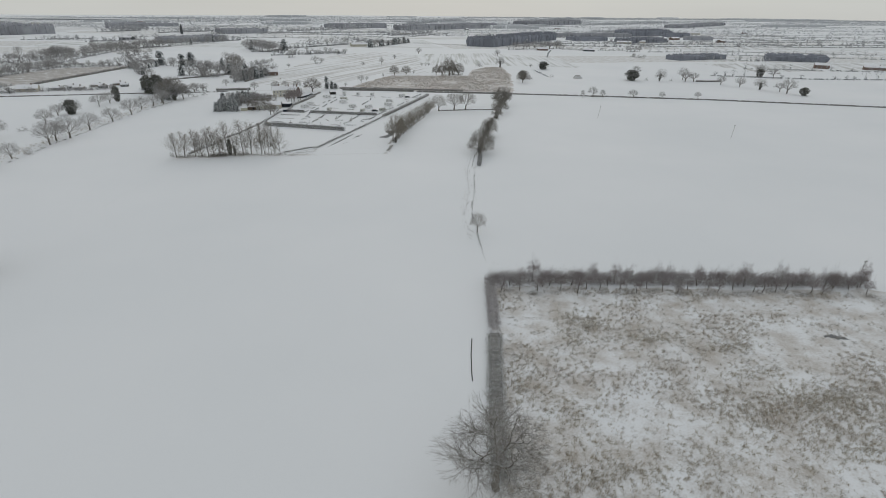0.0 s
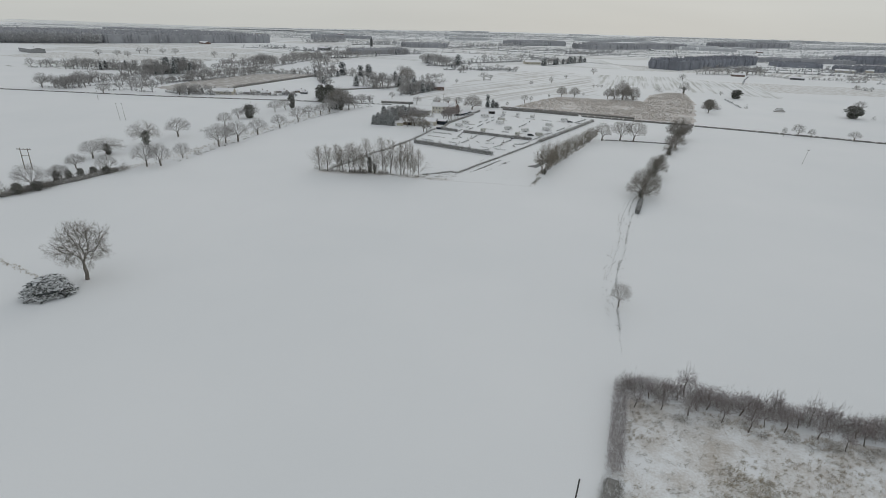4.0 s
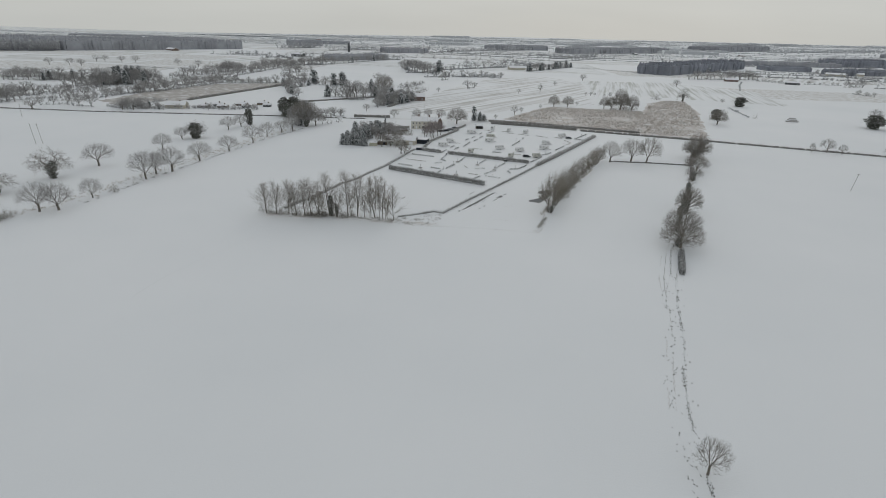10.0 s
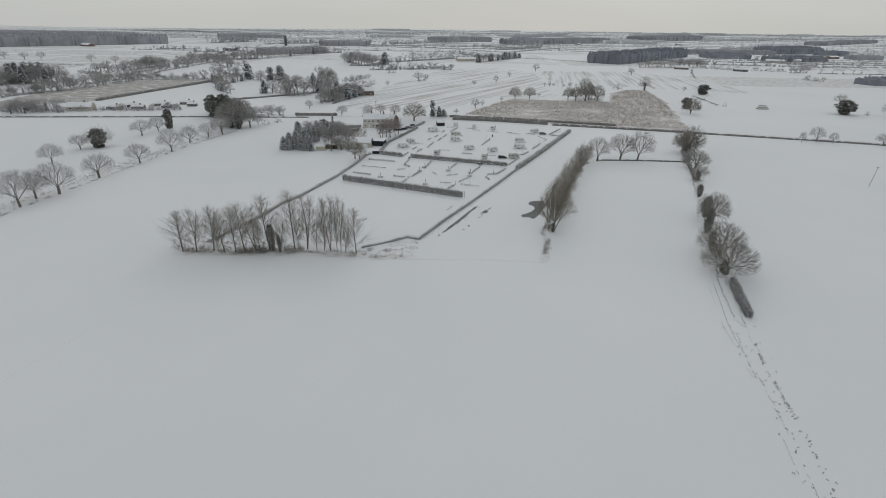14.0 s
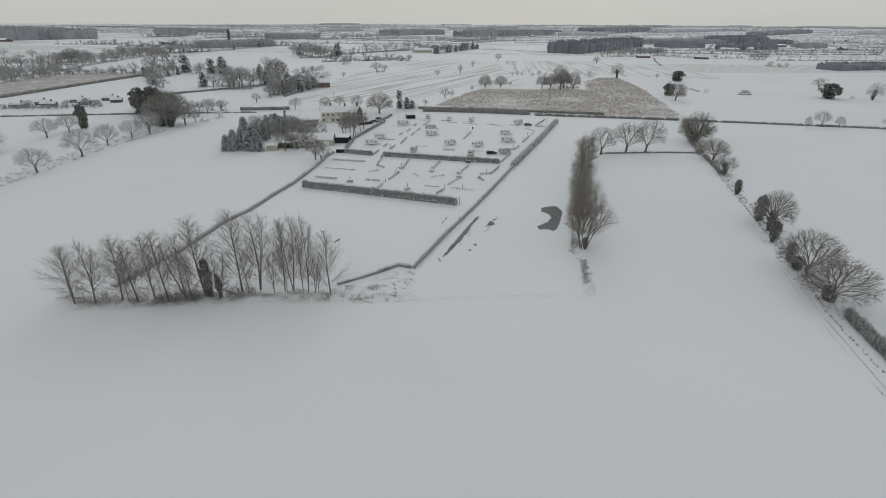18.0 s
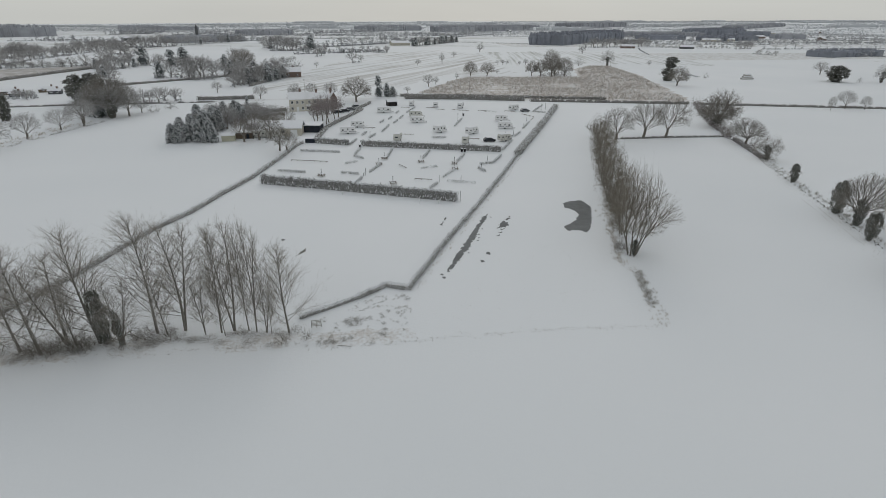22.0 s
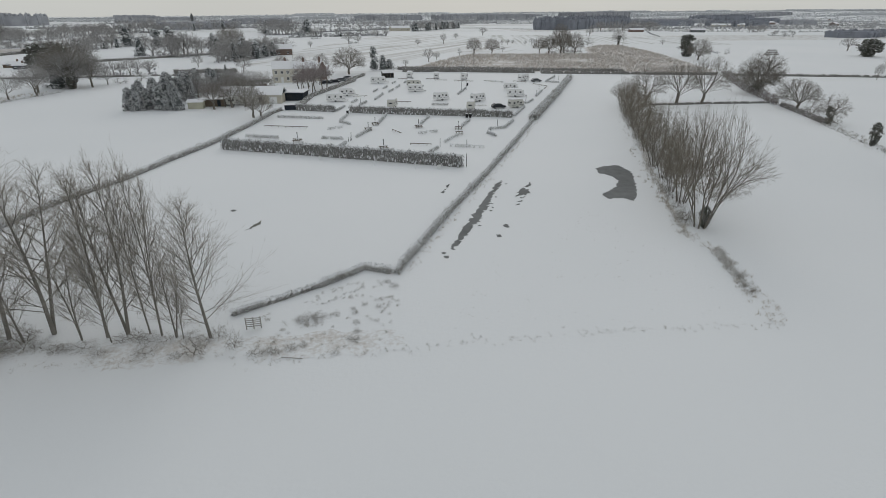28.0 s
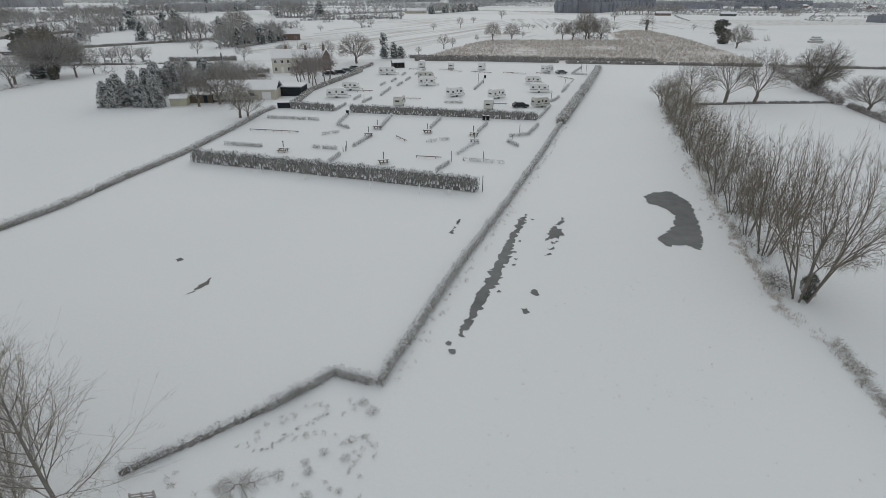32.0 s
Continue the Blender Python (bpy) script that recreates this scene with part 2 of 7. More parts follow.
M_SLATE = plain("slate", (0.10, 0.105, 0.11), 0.7, 0, 0.2, 3.0)
M_NAVY = plain("dark_boards", (0.025, 0.032, 0.042), 0.8, 0, 0.3, 5.0)
M_GREENB = plain("green_boards", (0.46, 0.45, 0.36), 0.8, 0, 0.15, 4.0)
M_GLASS = plain("window_glass", (0.05, 0.055, 0.06), 0.12, 0, 0.2, 1.0)
M_WHITE = plain("white_paint", (0.76, 0.77, 0.77), 0.4, 0, 0.04, 2.0)
M_VAN = plain("caravan_panel", (0.78, 0.785, 0.785), 0.35, 0, 0.05, 1.5)
M_VAN2 = plain("cream_caravan_panel", (0.60, 0.60, 0.56), 0.4, 0, 0.06, 1.5)
M_STRIPE = plain("caravan_stripe", (0.10, 0.11, 0.13), 0.5, 0, 0.1, 1.0)
M_TYRE = plain("tyre_rubber", (0.02, 0.02, 0.02), 0.85, 0, 0.2, 4.0)
M_STEEL = plain("galvanised_steel", (0.30, 0.31, 0.32), 0.5, 0.6, 0.15, 4.0)
M_CAR = plain("dark_car_paint", (0.03, 0.033, 0.04), 0.3, 0.2, 0.1, 1.0)
M_CAR2 = plain("grey_car_paint", (0.16, 0.17, 0.18), 0.3, 0.3, 0.1, 1.0)
M_POST = plain("weathered_wood", (0.16, 0.13, 0.10), 0.9, 0, 0.3, 6.0)
M_BLACK = plain("black_plastic", (0.02, 0.02, 0.022), 0.6, 0, 0.2, 3.0)

# ---- mesh helpers ----


def thing(name, label, category, group="", kind="", x=0.0, y=0.0, z=0.0, rz=0.0):
    ob = new(name)
    ob.empty_display_size = 0.5
    ob.matrix_basis = pose(x, y, z, 0, 0, rz)
    return tagged(ob, label, category, group, kind)


def mesh(name, verts, faces, mat, smooth=False):
    me = bpy.data.meshes.new(name)
    me.from_pydata([tuple(v) for v in verts], [], [tuple(f) for f in faces])
    me.materials.append(mat)
    if smooth:
        me.polygons.foreach_set("use_smooth", [True] * len(me.polygons))
    return me


def piece(name, me, parent, label="", kind=""):
    ob = new(name, me)
    ob.parent = parent
    return tagged(ob, label, "", "", kind)


def part(name, bm, mat, parent, label=""):
    me = bpy.data.meshes.new(name)
    bm.to_mesh(me)
    bm.free()
    me.materials.append(mat)
    return piece(name, me, parent, label)


def box(x0, y0, z0, x1, y1, z1, bevel=0.0):
    bm = bmesh.new()
    bmesh.ops.create_cube(bm, size=1.0, matrix=Matrix.Translation(((x0 + x1) / 2, (y0 + y1) / 2, (z0 + z1) / 2)) @ Matrix.Diagonal((x1 - x0, y1 - y0, z1 - z0, 1)))
    if bevel:
        bmesh.ops.bevel(bm, geom=bm.edges[:], offset=bevel, segments=2, affect="EDGES")
    return bm


def cyl(x, y, z0, z1, r0, r1=None, n=8):
    bm = bmesh.new()
    bmesh.ops.create_cone(bm, cap_ends=True, segments=n, radius1=r0, radius2=r0 if r1 is None else r1, depth=z1 - z0, matrix=Matrix.Translation((x, y, (z0 + z1) / 2)))
    return bm


def prism(profile, y0, y1):
    """A solid with an outline in x and z, drawn along y."""
    bm = bmesh.new()
    a = [bm.verts.new((x, y0, z)) for x, z in profile]
    b = [bm.verts.new((x, y1, z)) for x, z in profile]
    bm.faces.new(a)
    bm.faces.new(b[::-1])
    k = len(a)
    for i in range(k):
        bm.faces.new((a[i], b[i], b[(i + 1) % k], a[(i + 1) % k]))
    bmesh.ops.recalc_face_normals(bm, faces=bm.faces[:])
    return bm


def cloud(centres, radii, count, size, rng, upright=0.0, slim=0.45, wind=(0.0, 0.0, 0.0)):
    """Small leaf-shaped triangles, scattered in soft ellipsoids."""
    centres = np.asarray(centres, float)
    radii = np.broadcast_to(np.asarray(radii, float), centres.shape)
    n = len(centres) * count
    d = rng.normal(size=(n, 3))
    d /= np.linalg.norm(d, axis=1, keepdims=True)
    d *= rng.random((n, 1)) ** 0.45
    mid = np.repeat(centres, count, 0) + d * np.repeat(radii, count, 0)
    a = rng.normal(size=(n, 3))
    a /= np.linalg.norm(a, axis=1, keepdims=True)
    a = a * (1 - upright) + np.array([0, 0, 1.0]) * upright + np.array(wind)
    a /= np.linalg.norm(a, axis=1, keepdims=True)
    b = np.cross(a, rng.normal(size=(n, 3)))
    b /= np.linalg.norm(b, axis=1, keepdims=True) + 1e-9
    s = size * (0.6 + 0.8 * rng.random((n, 1)))
    v = np.stack([mid - a * s * 0.5 - b * s * slim * 0.5, mid - a * s * 0.5 + b * s * slim * 0.5, mid + a * s * 0.6], 1).reshape(-1, 3)
    return v, np.arange(3 * n).reshape(-1, 3)


def along(points, step):
    """Places every step metres on a line of corners, with the direction there."""
    out = []
    for (x0, y0), (x1, y1) in zip(points[:-1], points[1:]):
        far = math.hypot(x1 - x0, y1 - y0)
        k = max(1, round(far / step))
        for i in range(k):
            f = (i + 0.5) / k
            out.append((x0 + (x1 - x0) * f, y0 + (y1 - y0) * f, (x1 - x0) / far, (y1 - y0) / far))
    return out


def ribbon(points, width, z):
    """A flat strip along a line of corners."""
    v, f = [], []
    for i, (x, y) in enumerate(points):
        x0, y0 = points[max(0, i - 1)]
        x1, y1 = points[min(len(points) - 1, i + 1)]
        far = math.hypot(x1 - x0, y1 - y0)
        nx, ny = -(y1 - y0) / far * width / 2, (x1 - x0) / far * width / 2
        v += [(x + nx, y + ny, z), (x - nx, y - ny, z)]
        if i:
            f.append((2 * i - 2, 2 * i - 1, 2 * i + 1, 2 * i))
    return v, f


def blot(corners, z, rough, rng, fine=0.6):
    """A flat patch with a ragged edge through the given corners."""
    pts = []
    k = len(corners)
    for i in range(k):
        (x0, y0), (x1, y1) = corners[i], corners[(i + 1) % k]
        far = math.hypot(x1 - x0, y1 - y0)
        m = max(2, round(far / fine))
        for j in range(m):
            f = j / m
            pts.append((x0 + (x1 - x0) * f + rng.normal() * rough, y0 + (y1 - y0) * f + rng.normal() * rough, z))
    bm = bmesh.new()
    face = bm.faces.new([bm.verts.new(p) for p in pts])
    if face.normal.z < 0 or face.calc_area() and (face.normal_update() or face.normal.z < 0):
        face.normal_flip()
    bmesh.ops.triangulate(bm, faces=[face])
    return bm


# ---- ground ----
rng = np.random.default_rng(7)


def hill(x, y):
    """The ground's height: level farmland that lifts to the north-east and sinks to the north-west near the skyline."""
    side = math.degrees(math.atan2(x, max(y, 1.0)))
    lift = 18.0 + (side * 0.55 if side > 0 else side * 1.5)
    return max(-50.0, min(40.0, lift)) * min(1.0, max(0.0, (math.hypot(x, y) - 2600) / 2200)) ** 1.4


def ground_sheet():
    v, f = [], []
    xs = sorted(set([-7000, -5500, -4000, -3000, -2200, -1500, -1000, -600, -300, -150, 0, 150, 300, 600, 1000, 1500, 2200, 3000, 4000, 5500, 7000]))
    ys = [-1500, -800, -300, -100, 0, 100, 200, 300, 400, 500, 700, 900, 1200, 1600, 2000, 2500, 3000, 3500, 4000, 4500, 5200, 6000, 7000]
    for y in ys:
        for x in xs:
            v.append((x, y, hill(x, y)))
    w = len(xs)
    for j in range(len(ys) - 1):
        for i in range(w - 1):
            a = j * w + i
            f.append((a, a + 1, a + w + 1, a + w))
    return mesh("ground", v, f, M_SNOW, True)


tagged(new("ground", ground_sheet()), "flat snow-covered farmland reaching to the horizon", "ground", "", "structure")


def patch(name, label, corners, mat, z, rough=0.5, fine=4.0, category="field"):
    bm = blot(corners, z, rough, rng, fine)
    me = bpy.data.meshes.new(name)
    bm.to_mesh(me)
    bm.free()
    me.materials.append(mat)
    return tagged(new(name, me), label, category, "", "structure")


patch("rough_pasture", "rough brown grass field half covered with snow", [(34, 120), (134, 103), (160, 20), (90, 10), (17, 50), (22, 72), (28, 96)], M_SCRUB, 0.02, 0.7)
patch("reed_field", "tan field of dead reeds under thin snow", [(2.5, 520.8), (26.6, 576.3), (46, 612), (103, 610), (131, 609), (150, 674), (174, 707), (196, 708), (184, 628), (169, 567), (148, 490), (141, 474), (60, 490)], M_REED, 0.05, 1.0)
patch("thin_pasture", "tan pasture with thin snow beside a ditch", [(-338, 520), (-318, 510), (-275, 550), (-247, 716), (-262, 724), (-320, 692), (-344, 600)], M_TAN, 0.06, 1.5)
patch("stubble_field", "snowy stubble field with long dark drill lines", [(-90, 540), (-15, 530), (30, 625), (90, 640), (110, 900), (60, 1000), (-20, 900), (-70, 700)], M_STUBBLE, 0.05, 2.0)
patch("crop_field", "snowy field with thin rows of winter crop", [(100, 640), (165, 742), (200, 735), (300, 700), (330, 860), (240, 960), (120, 930)], M_ROWS, 0.06, 2.0)
patch("verge", "thin-snow verge with dead grass below the poplars", [(-84, 263.2), (-60, 263.6), (-33, 263.8), (-17.5, 263.4), (-18.5, 267), (-33, 267.5), (-60, 268.6), (-84, 267.4)], M_VERGE, 0.015, 0.35, 0.8)
# patchwork of far fields, some with stubble or thin grass showing
fr = np.random.default_rng(19)
row_y = 640.0
while row_y < 3600:
    deep = 90 + row_y * 0.07
    row_x = -1.05 * row_y + fr.uniform(0, 100)
    while row_x < 1.05 * row_y:
        across = (150 + row_y * 0.10) * fr.uniform(0.7, 1.8)
        near_here = -420 < row_x + across / 2 < 360 and row_y < 1000
        if fr.random() < 0.75 and not near_here:
            patch("field", "distant field under thin snow with grass showing", [(row_x, row_y), (row_x + across * 0.95, row_y + across * 0.05), (row_x + across * 0.92, row_y + deep * 0.95), (row_x - 10, row_y + deep * 0.9)], FAR_FIELDS[fr.integers(0, 4)], 0.02, 1.5, 25.0)
        row_x += across
    row_y += deep

ROAD = [(-1400, 455), (-800, 458), (-450, 463), (-305, 471), (-170, 490), (-60, 501), (0, 499), (60, 486), (141, 470), (222, 449), (302, 425), (424, 377), (700, 262), (1100, 90)]
rv, rf = ribbon(ROAD, 6.0, 0.03)
tagged(new("road", mesh("road", rv, rf, M_PACKED)), "country road covered with packed snow", "road", "", "structure")

# pond and thawed patches
def water(name, label, corners, mat, rough, z=0.03, category="puddle", group=""):
    bm = blot(corners, z, rough, rng, 0.35)
    me = bpy.data.meshes.new(name)
    bm.to_mesh(me)
    bm.free()
    me.materials.append(mat)
    return tagged(new(name, me), label, category, group)


water("pond", "dark crescent-shaped frozen pond in the paddock", [(20.2, 317.2), (22.5, 318.8), (25.2, 319.0), (25.6, 314.5), (24.0, 309.5), (22.4, 305.5), (20.6, 301.5), (18.9, 298.7), (17.8, 300.4), (15.6, 300.3), (15.3, 302.6), (17.0, 303.6), (19.2, 306.2), (21.1, 309.5), (21.0, 312.2), (19.6, 314.4)], M_ICE, 0.13, 0.02, "pond")
water("puddle", "long ragged dark thawed strip beside the hedge", [(1.5, 311.9), (0.4, 309.0), (-1.3, 305.2), (-1.9, 303.4), (-3.5, 299.4), (-3.9, 297.8), (-5.0, 296.0), (-5.4, 294.2), (-7.0, 291.8), (-7.8, 289.4), (-9.4, 286.4), (-10.9, 283.6), (-11.2, 284.2), (-9.9, 287.4), (-8.4, 291.2), (-6.4, 295.4), (-4.6, 299.6), (-2.8, 303.8), (-1.0, 307.8), (0.4, 310.6)], M_ICE, 0.17, 0.02, "puddle", "thawed patches")
for px0, py0 in ((-1.5, 303.2), (-2.7, 300.2), (-3.0, 298.4), (-6.2, 291.4), (1.6, 309.8), (-3.6, 297.0)):
    ring = [(px0 + 0.22 * (0.5 + rng.random()) * math.cos(a), py0 + 0.3 * (0.5 + rng.random()) * math.sin(a)) for a in np.linspace(0, 6.28, 8)[:-1]]
    water("puddle", "small ragged dark thawed spot beside a strip", ring, M_ICE, 0.07, 0.024, "puddle", "thawed patches")
for cx, cy, ln in ((2.4, 302.4, 0.8), (1.7, 300.8, 0.7), (0.9, 299.3, 0.5), (1.9, 303.4, 0.4)):
    water("puddle", "small ragged dark thawed patch in snow", [(cx - 0.35, cy - ln * 0.6), (cx + 0.15, cy - ln * 0.3), (cx + 0.55, cy + ln * 0.3), (cx + 0.5, cy + ln * 0.6), (cx + 0.05, cy + ln * 0.2), (cx - 0.2, cy)], M_ICE, 0.12, 0.024, "puddle", "thawed patches")
for corners in ([(3.9, 307.2), (4.7, 306.2), (4.2, 304.8), (3.4, 303.6), (2.2, 303.7), (2.7, 305.0), (3.0, 306.6)], [(6.0, 310.0), (5.7, 308.4), (4.8, 307.6), (4.2, 307.8), (5.0, 308.8)], [(-9.7, 306.0), (-9.3, 306.0), (-8.7, 308.0), (-9.0, 308.1)], [(-8.6, 308.8), (-8.2, 308.8), (-7.7, 310.6), (-8.0, 310.7)]):
    water("puddle", "ragged dark thawed strip in snow", corners, M_ICE, 0.16, 0.022, "puddle", "thawed patches")
for px0, py0, pr in ((-2.7, 291.0, 0.45), (-4.4, 287.6, 0.4), (-11.9, 281.9, 0.32), (-12.1, 283.0, 0.24), (-40.4, 301.4, 0.3)):
    ring = [(px0 + pr * (0.7 + 0.6 * rng.random()) * math.cos(a), py0 + 1.4 * pr * (0.7 + 0.6 * rng.random()) * math.sin(a)) for a in np.linspace(0, 6.28, 9)[:-1]]
    water("puddle", "small dark thawed spot in the snow", ring, M_ICE, 0.05, 0.02, "puddle", "thawed patches")
for corners in ([(-36.7, 294.1), (-36.2, 294.5), (-35.5, 295.6), (-35.5, 297.0), (-36.1, 295.6), (-36.4, 295.0)], [(-37.0, 293.5), (-36.6, 293.8), (-36.5, 294.0), (-36.9, 293.8)]):
    water("puddle", "dark wet grass patch thawed in the snow", corners, M_WETGRASS, 0.12, 0.02, "puddle", "thawed patches")
water("puddle", "dark bare patch in rough snowy grass", [(101.5, 85.6), (103.2, 86.6), (105.3, 85.4), (105.6, 84.0), (103.4, 84.4)], M_ICE, 0.25, 0.05, "puddle", "thawed patches")

ditch_mesh = ribbon([(23.43, 96.31), (22.74, 93.42), (22.0, 90.53), (21.46, 87.65), (20.85, 84.76), (20.43, 81.87)], 0.24, 0.02)
tagged(new("ditch", mesh("ditch", *ditch_mesh, M_DITCH)), "narrow open ditch with dark water in snow", "ditch", "", "structure")

# ---- trees ----


def fork(g, a, d, pts, tip, stiff, out, twig, tips):
    """Grows a limb towards a set of ends, parting in two again and again until each end has its twig."""
    n = len(pts)
    rise = np.array((0, 0, 0.7 if stiff > 0.45 else 0.0))
    if n <= 2:
        for p in pts:
            out.append((a, p, tip * 1.15, tip * 0.7, 1))
            way = (p - a) / (np.linalg.norm(p - a) + 1e-6)
            for _ in range(tips):
                e = way + g.normal(size=3) * 0.42 + d * 0.3 + rise
                q = a + (p - a) * g.uniform(0.45, 1.0)
                out.append((q, q + e / np.linalg.norm(e) * twig * g.uniform(0.6, 1.3), tip * 0.8, 0.0, 0))
        return
    v = pts.mean(0) - a
    far_off = np.linalg.norm(v) + 1e-6
    way = v / far_off * (1 - stiff) + d * stiff + g.normal(size=3) * (0.045 if stiff > 0.35 else 0.10 if stiff > 0.22 else 0.17)
    way /= np.linalg.norm(way)
    b = a + way * far_off * g.uniform(0.26, 0.42)
    thick = tip * n ** 0.36
    out.append((a, b, thick, thick * 0.88, n))
    q = pts - b
    q /= np.linalg.norm(q, axis=1, keepdims=True) + 1e-6
    _, axes = np.linalg.eigh(np.cov(q.T) + np.eye(3) * 1e-6)
    k = q @ (axes[:, 2] + g.normal(size=3) * 0.25)
    cut = np.quantile(k, g.uniform(0.3, 0.7))
    lo = k <= cut
    if lo.all() or not lo.any():
        lo = np.arange(n) < n // 2
    fork(g, b, way, pts[lo], tip, stiff, out, twig, tips)
    fork(g, b, way, pts[~lo], tip, stiff, out, twig, tips)


def ends(g, n, foot, reach, rise, wide, inner=0.45, shift=0.0, lumps=0.16):
    """Ends of the twigs in a domed crown round a foot: reach sideways, rise upwards, down to an angle from the top."""
    out = np.empty((0, 3))
    ph = g.random(4) * 6
    while len(out) < n:
        c = g.uniform(math.cos(wide), 1, n)
        a = g.uniform(0, 6.2832, n)
        s = np.sqrt(1 - c * c)
        d = np.stack([s * np.cos(a), s * np.sin(a), c], 1)
        size = 1 / np.sqrt((s / reach) ** 2 + (c / rise) ** 2)
        size *= 1 - lumps + lumps * np.sin(3 * a + ph[0] + 2 * c) * np.cos(5 * c + ph[1]) + lumps * 0.6 * np.sin(7 * a + ph[2]) * np.cos(9 * c + ph[3])
        u = (inner ** 3 + (1 - inner ** 3) * g.random(n)) ** (1 / 3)
        p = d * (size * u)[:, None] + foot
        p[:, 0] += shift * u * (0.4 + 0.6 * c.clip(0, 1))
        out = np.concatenate([out, p])
    return out[:n]


def tubes(segs, sides):
    """Tapered pieces as one mesh; a piece that goes on from the last one shares its ring."""
    v, f = [], []
    last = None
    for p, q, ra, rb in segs:
        p, q = Vector(p), Vector(q)
        w = (q - p)
        if w.length < 1e-5:
            continue
        w.normalize()
        x = (Vector((0.96, 0.28, 0)) - w * w.dot(Vector((0.96, 0.28, 0)))).normalized()
        y = w.cross(x)
        ring = [x * math.cos(6.2832 * i / sides) + y * math.sin(6.2832 * i / sides) for i in range(sides)]
        if last is None or (p - last).length > 1e-4:
            v += [p + c * ra for c in ring]
        b = len(v) - sides
        v += [q + c * rb for c in ring]
        f += [(b + i, b + (i + 1) % sides, b + sides + (i + 1) % sides, b + sides + i) for i in range(sides)]
        last = q
    return v, f


def spikes(segs):
    """Pointed slivers for the finest twigs, each turned its own way."""
    v, f = [], []
    for k, (p, q, ra, rb) in enumerate(segs):
        p, q = Vector(p), Vector(q)
        w = (q - p).normalized()
        x = w.orthogonal().normalized()
        x = x * math.cos(2.4 * k) + w.cross(x) * math.sin(2.4 * k)
        b = len(v)
        v += [p + x * ra, p - x * ra, q]
        f.append((b, b + 1, b + 2))
    return v, f


# ends of twigs, thickness of a twig, its length and its side shoots, near and far
FINE = {"": (1500, 0.0105, 0.42, 4), "far": (1400, 0.0115, 0.42, 5), "mid": (210, 0.036, 0.7, 6)}


def stem(g, foot, top, thick, out):
    """A trunk in a few bent pieces."""
    foot, top = np.array(foot, float), np.array(top, float)
    p = foot
    for i in range(4):
        q = foot + (top - foot) * (i + 1) / 4 + (g.normal(size=3) * 0.07 * min(1.0, thick * 5) if i < 3 else 0)
        out.append((p, q, thick * (1.2 - 0.09 * i if i else 1.5), thick * (1.16 - 0.05 * i), 99999))
        p = q
    return p


def spire(g, lean, high, out, n, tip, twig, tips, start, angle, reach, limbs):
    """A tree with one straight stem and branches rising from it."""
    base = np.array((0.0, 0.0, -0.2))
    p = base
    bend = g.normal(size=2) * 0.25
    spine = []
    for i in range(10):
        f = (i + 1) / 10
        q = np.array((lean[0] * f + bend[0] * math.sin(3.1 * f), lean[1] * f + bend[1] * math.sin(3.1 * f), high * f))
        out.append((p, q, 0.088 * (1 - 0.93 * i / 10) * high / 10, 0.088 * (1 - 0.93 * f) * high / 10, 99999))
        spine.append(q)
        p = q
    for j in range(limbs):
        f = start + (0.96 - start) * ((j + g.random()) / limbs) ** 0.9
        i = min(9, int(f * 10))
        root = (spine[i - 1] if i else base) + (spine[i] - (spine[i - 1] if i else base)) * (f * 10 - i)
        az = 2.4 * j + g.random()
        a = radians(angle) * g.uniform(0.6, 1.3) * (1.15 - 0.5 * f)
        d = np.array((math.cos(az) * math.sin(a), math.sin(az) * math.sin(a), math.cos(a)))
        ln = reach * min(1.0, 0.5 + 2.0 * f) * (1.08 - f) ** 0.8 * g.uniform(0.7, 1.05) * high / 10
        m = max(6, int(n / limbs * (1.5 - f)))
        u = g.uniform(0.22, 1.0, m)[:, None]
        pts = root + d * ln * u + g.normal(size=(m, 3)) * 0.2 * ln * np.minimum(u, 0.8)
        pts[:, 2] += 0.16 * ln * (u[:, 0] ** 2)
        fork(g, root, d, pts, tip, 0.36, out, twig, tips)


def vase(g, out, n, low, high, r0, r1):
    """Ivy round a stem, narrow at the foot and broad above."""
    for z in np.linspace(low, high, n):
        f = (z - low) / (high - low)
        r = (r0 + (r1 - r0) * min(1.0, f / 0.6) ** 0.8) * (1 if f < 0.6 else math.sqrt(max(0.05, 1 - ((f - 0.6) / 0.42) ** 2)))
        a = g.random() * 6.283
        u = math.sqrt(g.random())
        out.append((r * u * math.cos(a), r * u * math.sin(a), z))


